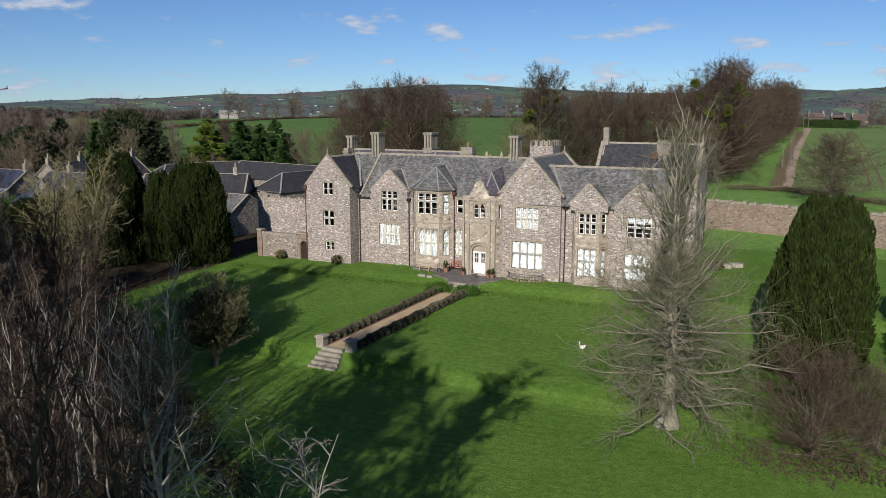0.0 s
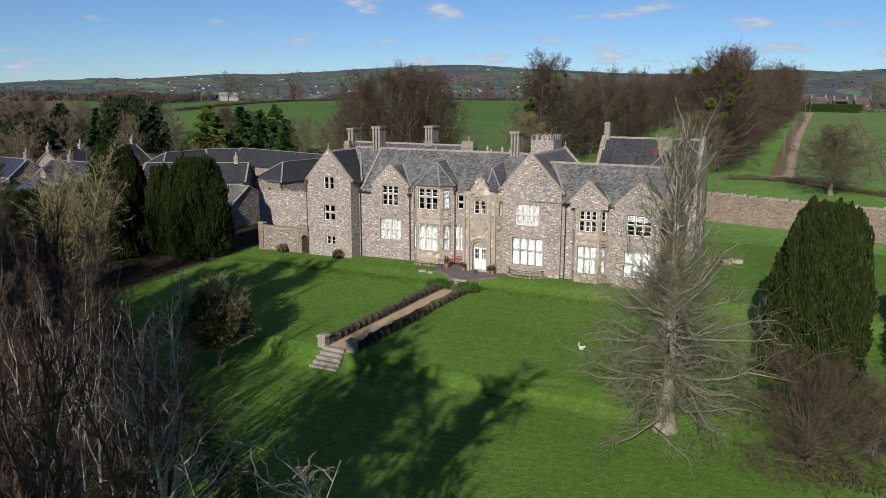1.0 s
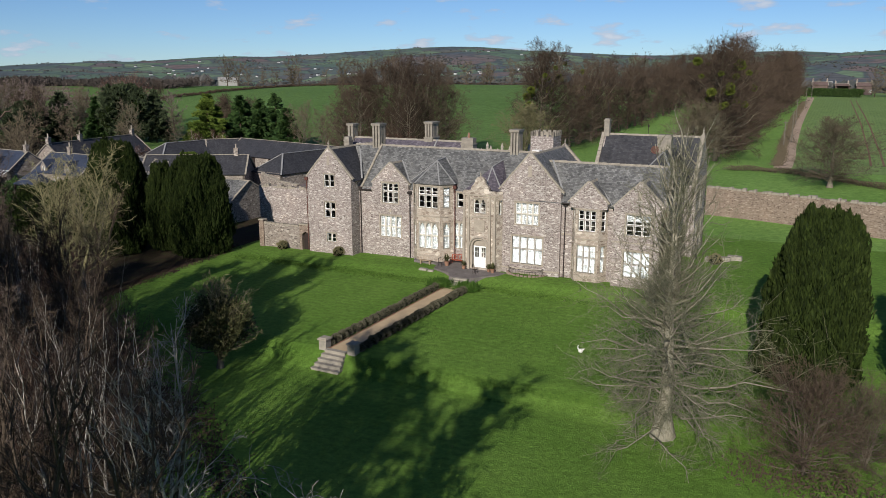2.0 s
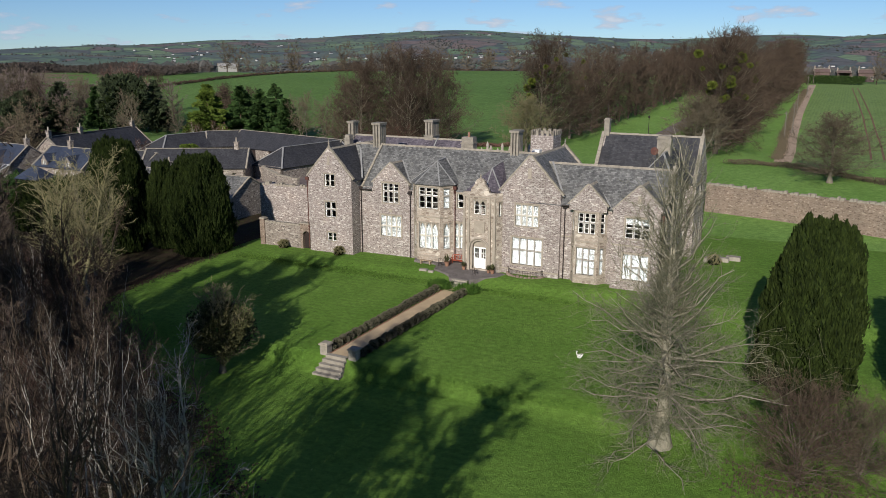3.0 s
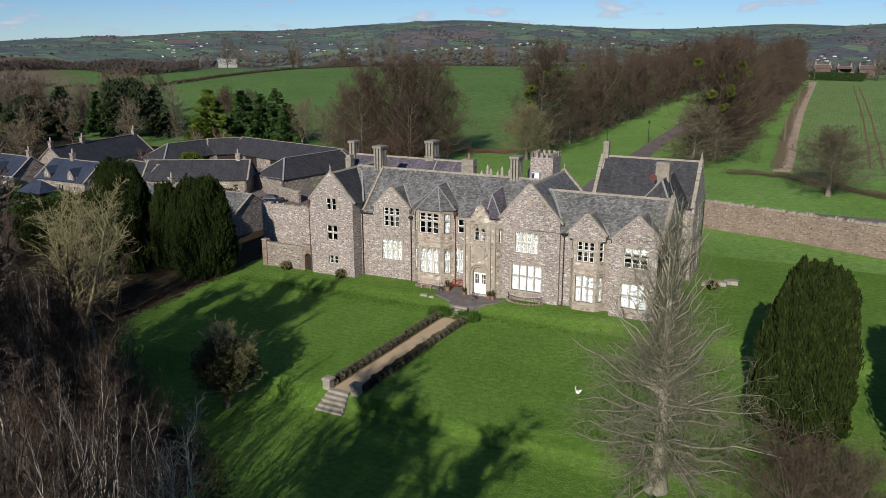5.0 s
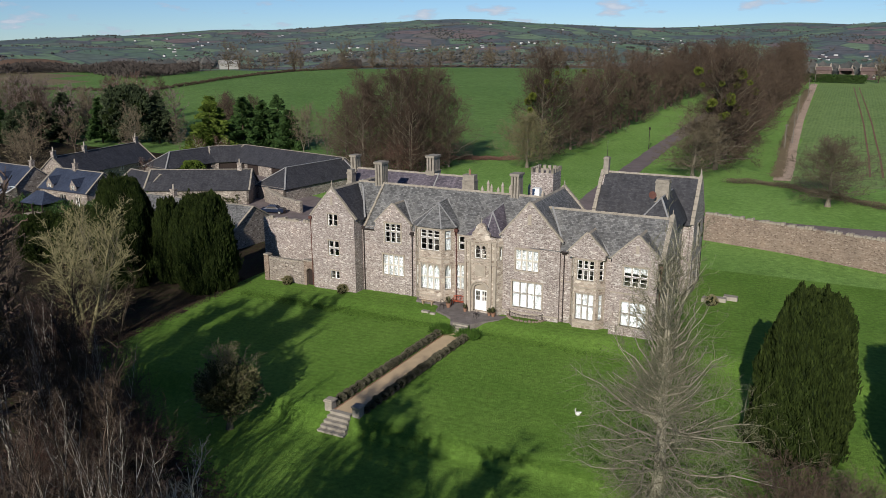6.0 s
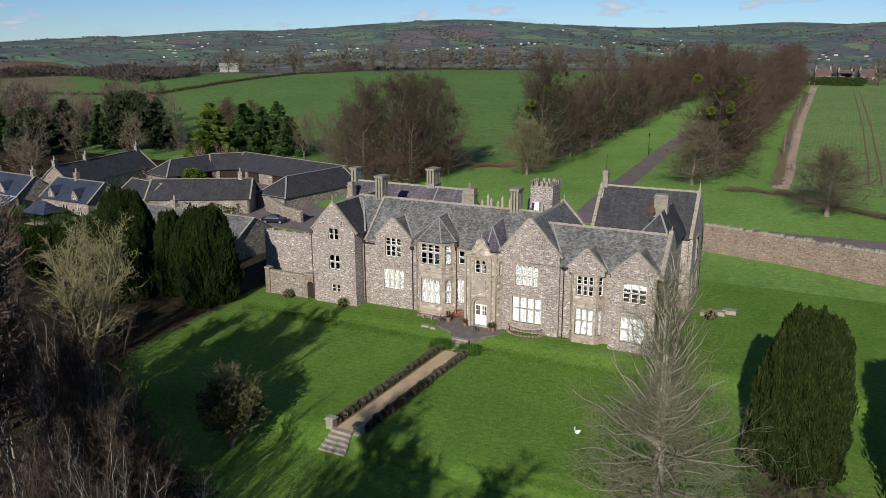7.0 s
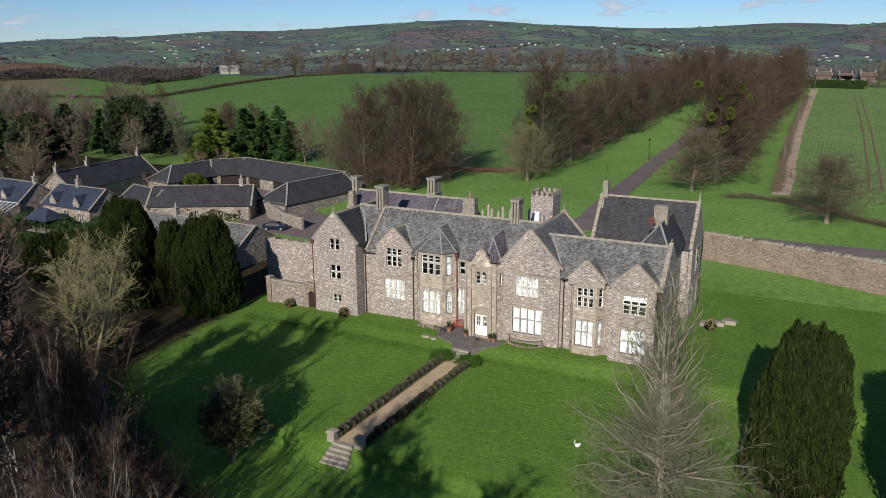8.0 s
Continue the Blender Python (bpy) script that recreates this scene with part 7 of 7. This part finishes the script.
for i in range(27):
    y = 103 + i * 9.0
    park_tree(-30.5 + 0.03 * (y - 110) + rp.uniform(-1.5, 1.5), y, rp.uniform(23.5, 25) if i < 2 else rp.uniform(16.5, 21.5), i, "tall bare brown avenue tree beside the drive", "avenue trees", 9 if i < 2 else (4 if i in (3, 5) else 0))
    if i % 3 == 0 and i > 5:
        park_tree(-40.5 + 0.05 * (y - 110) + rp.uniform(-2, 2), y + 6, rp.uniform(17, 22), i + 1, "tall bare brown avenue tree beside the drive", "avenue trees")
for i in range(28):
    y = 99 + i * 9.0
    park_tree(9.2 + 0.006 * (y - 110) + rp.uniform(-1.2, 1.2), y, rp.uniform(23.5, 26.5) if i < 5 else rp.uniform(17, 23), i + 2, "tall bare brown avenue tree beside the drive", "avenue trees", 14 if i in (0, 1) else (6 if i in (2, 4) else 0))
for i, (x, y, h) in enumerate([(-60, 70, 22), (-53, 73, 24), (-56, 79, 23), (-49, 77, 22), (-63, 78, 21), (-51, 86, 23), (-58, 88, 22), (-46, 84, 18), (-66, 72, 18), (-48, 70, 16)]):
    park_tree(x, y, h * 0.93, i, "tall bare brown tree in a dense clump", "clump behind the house")
for i in range(16):
    shared_tree("scrub", "red-brown undergrowth below the clump of trees", SCRUB[0], -56 + rp.uniform(-12, 11), 74 + rp.uniform(-8, 16), rp.uniform(0, 360), rp.uniform(0.8, 1.3), "undergrowth of the clump", category="shrub")
low = bare_tree(121, 12.0, 0.30, 0.12, 0.46, 80, 9, 9, 0.2, leaders=1, lr=0.6, low_el=12, twig_r=0.022, wig=0.3, fine=1, crown="round")
put_tree("round_tree", "rounded bare pale olive tree on the grass", low, -28.8, 88.6, BARK_GREY, TWIG_OLIVE, 0, 1.0).scale = (1.2, 1.2, 0.85)
put_tree("round_tree", "rounded bare brown tree beside the drive", low, 7.2, 87.3, BARK_GREY, TWIG_TAN, 80, 1.1).scale = (1.3, 1.3, 0.85)
put_tree("round_tree", "rounded bare brown tree in the field hedge", low, 32.4, 66.7, BARK_GREY, TWIG_TAN, 160, 1.0).scale = (1.35, 1.35, 0.76)

far_tree = bare_tree(150, 12.0, 0.3, 0.12, 0.40, 30, 6, 5, 0.2, leaders=2, far=True, twig_r=0.06, wig=0.3, crown="round")
FARM = [(quick_mesh("trunk", *far_tree[0], BARK_DARK), quick_mesh("crown", *far_tree[1], TWIG_TAN))]
HAZE = (FARM[0][0], quick_mesh("crown", *far_tree[1], TWIG_PINK))
# wood west of the farm
conifer("conifer", "bright golden-green conifer behind the farmyard", -120.5, 87.5, 14.5, 6.4, 301, CONIFER_LIGHT, n=7000, leaf=1.0)
for i, (x, y, h, r) in enumerate([(-114.5, 93.5, 14, 3.6), (-110.5, 97, 13, 3.2), (-106.5, 99, 14.5, 3.4), (-102, 98, 11, 3.0), (-118, 99, 13, 4)]):
    conifer("conifer", "dark green conifer behind the farmyard", x, y, h, r * 1.4, 310 + i, CONIFER, n=4200, leaf=1.0, group="conifers behind the farm")
for i, (x, y, h, r) in enumerate([(-150, 86, 16, 7), (-143, 90, 15, 6), (-157, 82, 13, 5), (-170, 80, 14, 4.5), (-182, 66, 15, 4), (-164, 62, 10, 4), (-176, 74, 11, 4.5), (-195, 74, 14, 4), (-200, 62, 12, 4)]):
    if i in (0, 5, 6):
        put_yew("pine", "broad dusky grey-green pine in the farm wood", x, y, h, r * 0.7, 330 + i, 5200, 0.9, CONIFER_BLUE, 1.5, 0.3, 0.55, 2.0, "pines of the farm wood", slim=0.35, wide=0.45)
    else:
        conifer("pine", "dusky grey-green pine in the farm wood", x, y, h, r * (0.9 if i in (1, 2) else 1.3), 330 + i, CONIFER_BLUE if i % 2 else CONIFER, n=4200, leaf=1.0, group="pines of the farm wood")
birch = bare_tree(140, 13.0, 0.16, 0.2, 0.3, 44, 8, 6, 0.3, leaders=2, far=True, twig_r=0.028, wig=0.3, crown="round")
BIRCH = (quick_mesh("trunk", *birch[0], BARK_GREY), quick_mesh("crown", *birch[1], TWIG_TAN))
BIRCH_RED = (quick_mesh("trunk", *birch[0], BARK_SILVER), quick_mesh("crown", *birch[1], TWIG_RED))
for i, (x, y, s) in enumerate([(-95.5, 95.3, 0.9), (-89, 97, 0.85), (-98, 101, 0.8), (-137, 76, 0.9), (-84, 92, 0.7), (-125, 80, 0.7), (-172, 88, 1.1)]):
    shared_tree("birch", "pale-stemmed bare birch behind the farm", BIRCH, x, y, i * 50, s, "birches behind the farm")
for i, (x, y, s) in enumerate([(-157, 92, 1.35), (-162, 94, 1.25), (-153, 96, 1.2), (-104, 66, 0.5), (-101, 70, 0.5), (-94, 40, 0.45)]):
    shared_tree("birch", "rust-pink twigged bare birch in the farm wood", BIRCH_RED, x, y, i * 50, s, "rusty birches")
for i in range(40):
    x, y = -165 - rp.uniform(0, 110), 52 + rp.uniform(0, 85)
    shared_tree("woodland_tree", "bare brown tree in the wood beyond the farm", HAZE, x, y, rp.uniform(0, 360), rp.uniform(0.7, 1.05), "farm wood trees") if i % 4 else park_tree(x, y, rp.uniform(11, 16), i, "bare brown tree in the wood beyond the farm", "farm wood trees")
for i in range(30):
    x, y = -168 - rp.uniform(0, 75), 74 + rp.uniform(0, 46)
    shared_tree("woodland_tree", "pinkish brown bare tree in the wood beyond the farm", HAZE if i % 3 else FARM[0], x, y, rp.uniform(0, 360), rp.uniform(0.8, 1.15), "farm wood trees", squash=0.8)
for i in range(16):
    shared_tree("woodland_tree", "bare brown tree beside the farm cottages", FARM[0], -116 - rp.uniform(0, 45), 18 + rp.uniform(0, 55), rp.uniform(0, 360), rp.uniform(0.6, 1.0), "farm wood trees")
for i in range(10):
    park_tree(-135 + rp.uniform(-10, 10), 105 + rp.uniform(-8, 25), rp.uniform(9, 13), i, "bare brown tree in the wood beyond the farm", "farm wood trees")


# ---- hedges and far woods ----
def hedge(name, label, line, w, h, mat, seed, per_m=26, leaf=0.3, category="hedge", wild=0.35):
    rng = np.random.default_rng(seed)
    P = np.array(line, float)
    seg = np.linalg.norm(np.diff(P, axis=0), axis=1)
    n = int(seg.sum() * per_m)
    j = rng.choice(len(seg), n, p=seg / seg.sum())
    s = rng.uniform(0, 1, (n, 1))
    p = P[j] * (1 - s) + P[j + 1] * s
    p = p + rng.normal(size=(n, 2)) * w * 0.33
    lumpy = 1 + wild * np.sin(p[:, 0] * 0.9 + p[:, 1] * 0.7) * np.sin(p[:, 0] * 0.23 - p[:, 1] * 0.31)
    z = land(p[:, 0], p[:, 1]) + h * lumpy * rng.uniform(0.02, 1.0, n) ** 0.8
    pts = np.column_stack([p, z])

    def where(r, m):
        o = r.normal(size=(m, 3))
        return pts, o / np.linalg.norm(o, axis=1, keepdims=True)

    V, F = leaf_cloud(seed + 1, n, where, leaf, 0.45, 0.3)
    ob = new(name, quick_mesh(name, V, F, mat, False))
    return tagged(ob, label, category, kind="stuff")


hedge("field_hedge", "low scrubby brown hedge along the field's edge", [(14.5, 82), (19.9, 83), (26, 80), (35.5, 71.5), (48, 62), (70, 52), (110, 40)], 1.7, 0.85, TWIG_TAN, 401, 150, 0.2)
hedge("track_verge", "dry brown brambles along the farm track", [(22.4, 92), (22.0, 110), (20.4, 138), (18.2, 205), (16, 330)], 1.8, 0.4, TWIG_TAN, 402, 60, 0.24)
hedge("field_bank", "strip of dry russet bracken at the field's edge", [(-36, 100), (-44, 97.5), (-64, 93)], 2.4, 0.7, TWIG_RED, 403, 140, 0.3)
hedge("clipped_hedge", "dark clipped hedge before the far houses", [(6, 381), (40, 386)], 2.2, 4.2, HEDGE, 404, 120, 0.7, wild=0.02)
hedge("ridge_hedge", "dark field hedge across the pasture", [(-330, 150), (-250, 184), (-253, 212), (-262, 258), (-276, 325), (-267, 388), (-232, 438), (-160, 452), (-100, 455), (-40, 450)], 1.8, 1.2, TWIG_BROWN, 405, 22, 0.6)
hedge("farm_hedge", "dark green hedge round the cottage garden", [(-78, 7), (-88, 6.5), (-104, 6)], 1.6, 1.6, HEDGE, 406, 90, 0.35, wild=0.1)
hedge("farm_shrubs", "mixed evergreen shrubs in the cottage garden", [(-112, 12), (-104, 11.5), (-98, 14), (-84, 15), (-78, 18), (-80, 26)], 3.0, 2.2, CONIFER, 407, 60, 0.5)
hedge("yard_creeper", "dull creeper and shrubs along the barn", [(-76, 30.5), (-70, 33), (-65.5, 35.5)], 1.4, 1.8, HOLLY, 408, 70, 0.35)
hedge("lawn_margin", "leafy brown undergrowth at the lawn's edge", [(-33, -1), (-32.5, -12), (-32, -22), (-26, -28.5), (-20, -31), (-12, -34.5), (-6, -36), (1, -41.5), (7, -45)], 2.4, 0.16, TWIG_BROWN, 409, 120, 0.16)
hedge("bank_grass", "rough darker grass along the foot of the lawn bank", [(-29, -4.9), (-22, -5.3), (-13, -5.3), (-5.8, -5.2), (-2.2, -5.1)], 1.7, 0.05, BANK, 411, 130, 0.15, category="grass", wild=0.6)
hedge("bank_grass", "rough darker grass along the foot of the lawn bank", [(3.0, -5.0), (9.6, -5.1), (14, -5.0), (20, -5.0)], 1.7, 0.05, BANK, 412, 130, 0.15, category="grass", wild=0.6)
hedge("bank_grass", "rough long dark grass along the lower lawn bank", [(1.5, -25.7), (8, -25.5), (16, -25.3), (24, -25.1), (31, -24.9)], 1.3, 0.03, BANK_DARK, 413, 500, 0.085, category="grass", wild=0.3)
hedge("shrub_litter", "russet fallen leaves and low growth below the shrub", [(29.8, -28.5), (33, -29.5), (37, -28.5)], 3.0, 0.2, TWIG_BROWN, 410, 120, 0.16)

for i in range(46):
    k = i / 45
    x, y = -345 + 330 * k + rp.uniform(-6, 6), 335 + 128 * min(1, k * 1.6) + rp.uniform(-8, 8)
    shared_tree("hedgerow_tree", "bare hedgerow tree on the field ridge", FARM[0], x, y, rp.uniform(0, 360), rp.uniform(0.8, 1.5), "ridge hedgerow trees")
for i, (x, y) in enumerate([(58, 330), (60, 345), (57, 356), (46, 395), (52, 400), (2, 395), (-6, 400)]):
    shared_tree("hedgerow_tree", "bare hedgerow tree near the far houses", FARM[0], x, y, i * 40, 1.1, "far field trees")


def far_woods():
    """Woods, copses and hedgerow trees of the valley and hills: small uneven crowns, joined."""
    rng = np.random.default_rng(77)
    n = 60000
    r = 640 + 3420 * rng.uniform(0, 1, n) ** 1.6
    az = np.radians(rng.uniform(-66, 8, n))
    x, y = 33.3 + np.sin(az) * r, -73.5 + np.cos(az) * r
    nz = np.sin(x / 130.0 + 1.7 * np.sin(y / 210.0)) + np.sin(y / 90.0 + 1.3 * np.sin(x / 170.0)) + 0.6 * np.sin((x + y) / 47.0)
    line = np.minimum(np.abs(np.sin(x / 82.0 + 0.8 * np.sin(y / 300.0))), np.abs(np.sin(y / 96.0 + 0.8 * np.sin(x / 270.0))))
    keep = (nz > 1.32) | ((r < 2500) & (nz > 0.95)) | (line < 0.045) | ((r < 1500) & (nz > 0.1)) | ((r < 900) & (line < 0.16))
    x, y, r = x[keep], y[keep], r[keep]
    m = len(x)
    z = land(x, y)
    s = rng.uniform(1.8, 4.6, m) * np.where(r < 1500, 1.5, np.where(r < 2500, 1.7, 1.0))
    ico = np.array([(0, 0, 1), (0.9, 0, 0.4), (0.28, 0.85, 0.45), (-0.72, 0.53, 0.35), (-0.72, -0.53, 0.45), (0.28, -0.85, 0.38), (0.5, 0.3, -0.5), (-0.5, 0.3, -0.5), (0, -0.55, -0.5)])
    fc = np.array([(0, 1, 2), (0, 2, 3), (0, 3, 4), (0, 4, 5), (0, 5, 1), (1, 6, 2), (2, 6, 7), (2, 7, 3), (3, 7, 4), (4, 7, 8), (4, 8, 5), (5, 8, 1), (1, 8, 6)])
    V = np.column_stack([x, y, z + s * 0.4])[:, None, :] + ico[None] * s[:, None, None] * rng.uniform(0.6, 1.25, (m, 9, 3)) * np.array([1.15, 1.15, 0.95])
    F = (np.arange(m)[:, None, None] * 9 + fc[None]).reshape(-1, 3)
    return V.reshape(-1, 3), F


def scrub_wood():
    """Brown scrub woodland west of the fields: upright sprays of bare twigs, joined."""
    rng = np.random.default_rng(88)
    n = 100000
    r, az = rng.uniform(300, 760, n), np.radians(rng.uniform(-60, -33, n))
    x, y = 33.3 + np.sin(az) * r, -73.5 + np.cos(az) * r
    nz = np.sin(x / 41.0 + 1.7 * np.sin(y / 60.0)) + np.sin(y / 33.0 + 1.3 * np.sin(x / 50.0)) + 0.6 * np.sin((x + y) / 17.0)
    keep = ((nz > 0.35) & ((r > 540) | (x < -290 - 0.25 * (y - 180)))) | ((np.abs(nz) < 0.04) & (r > 540))
    x, y = x[keep], y[keep]
    tall = 4.0 + 2.4 * np.sin(x / 13.0) * np.sin(y / 11.0)
    p = np.column_stack([x, y, land(x, y) + tall * rng.uniform(0.15, 1.0, len(x))])
    o = rng.normal(size=p.shape)
    return leaf_cloud(89, len(x), lambda g, m: (p, o / np.linalg.norm(o, axis=1, keepdims=True)), 1.7, 0.45, 0.22)


tagged(new("scrub_wood", quick_mesh("scrub_wood", *scrub_wood(), TWIG_SCRUB, False)), "brown bare scrub woodland beyond the farm", "woods", kind="stuff")
hu, ha = np.meshgrid(np.linspace(0, 1, 14), np.linspace(0, 2 * np.pi, 40, endpoint=False), indexing="ij")
hr = hu * (1 + 0.12 * np.sin(3 * ha + 1) + 0.06 * np.sin(7 * ha))
HV = np.stack([-640 + 135 * hr * np.cos(ha), 405 + 80 * hr * np.sin(ha), -12 + (27 + 5 * np.sin(2 * ha + 5 * hu) * hu) * np.cos(hu * np.pi / 2) ** 1.4 + 1.5 * np.sin(9 * ha + 8 * hu) * hu * (1 - hu)], -1).reshape(-1, 3)
hi = np.arange(14 * 40).reshape(14, 40)
hx = np.roll(hi, -1, 1)
tagged(new("bracken_hill", quick_mesh("bracken_hill", HV, np.stack([hi[:-1], hi[1:], hx[1:], hx[:-1]], -1).reshape(-1, 4), BRACKEN)), "low round hill of russet dead bracken", "hill", kind="structure")
WOODS = leafy("far_wood", (0.060, 0.064, 0.062), (0.105, 0.100, 0.090), 0.95, 0.02)
tagged(new("far_woods", quick_mesh("far_woods", *far_woods(), WOODS, False)), "brown winter woods and hedgerow trees on the far hills", "woods", kind="stuff")
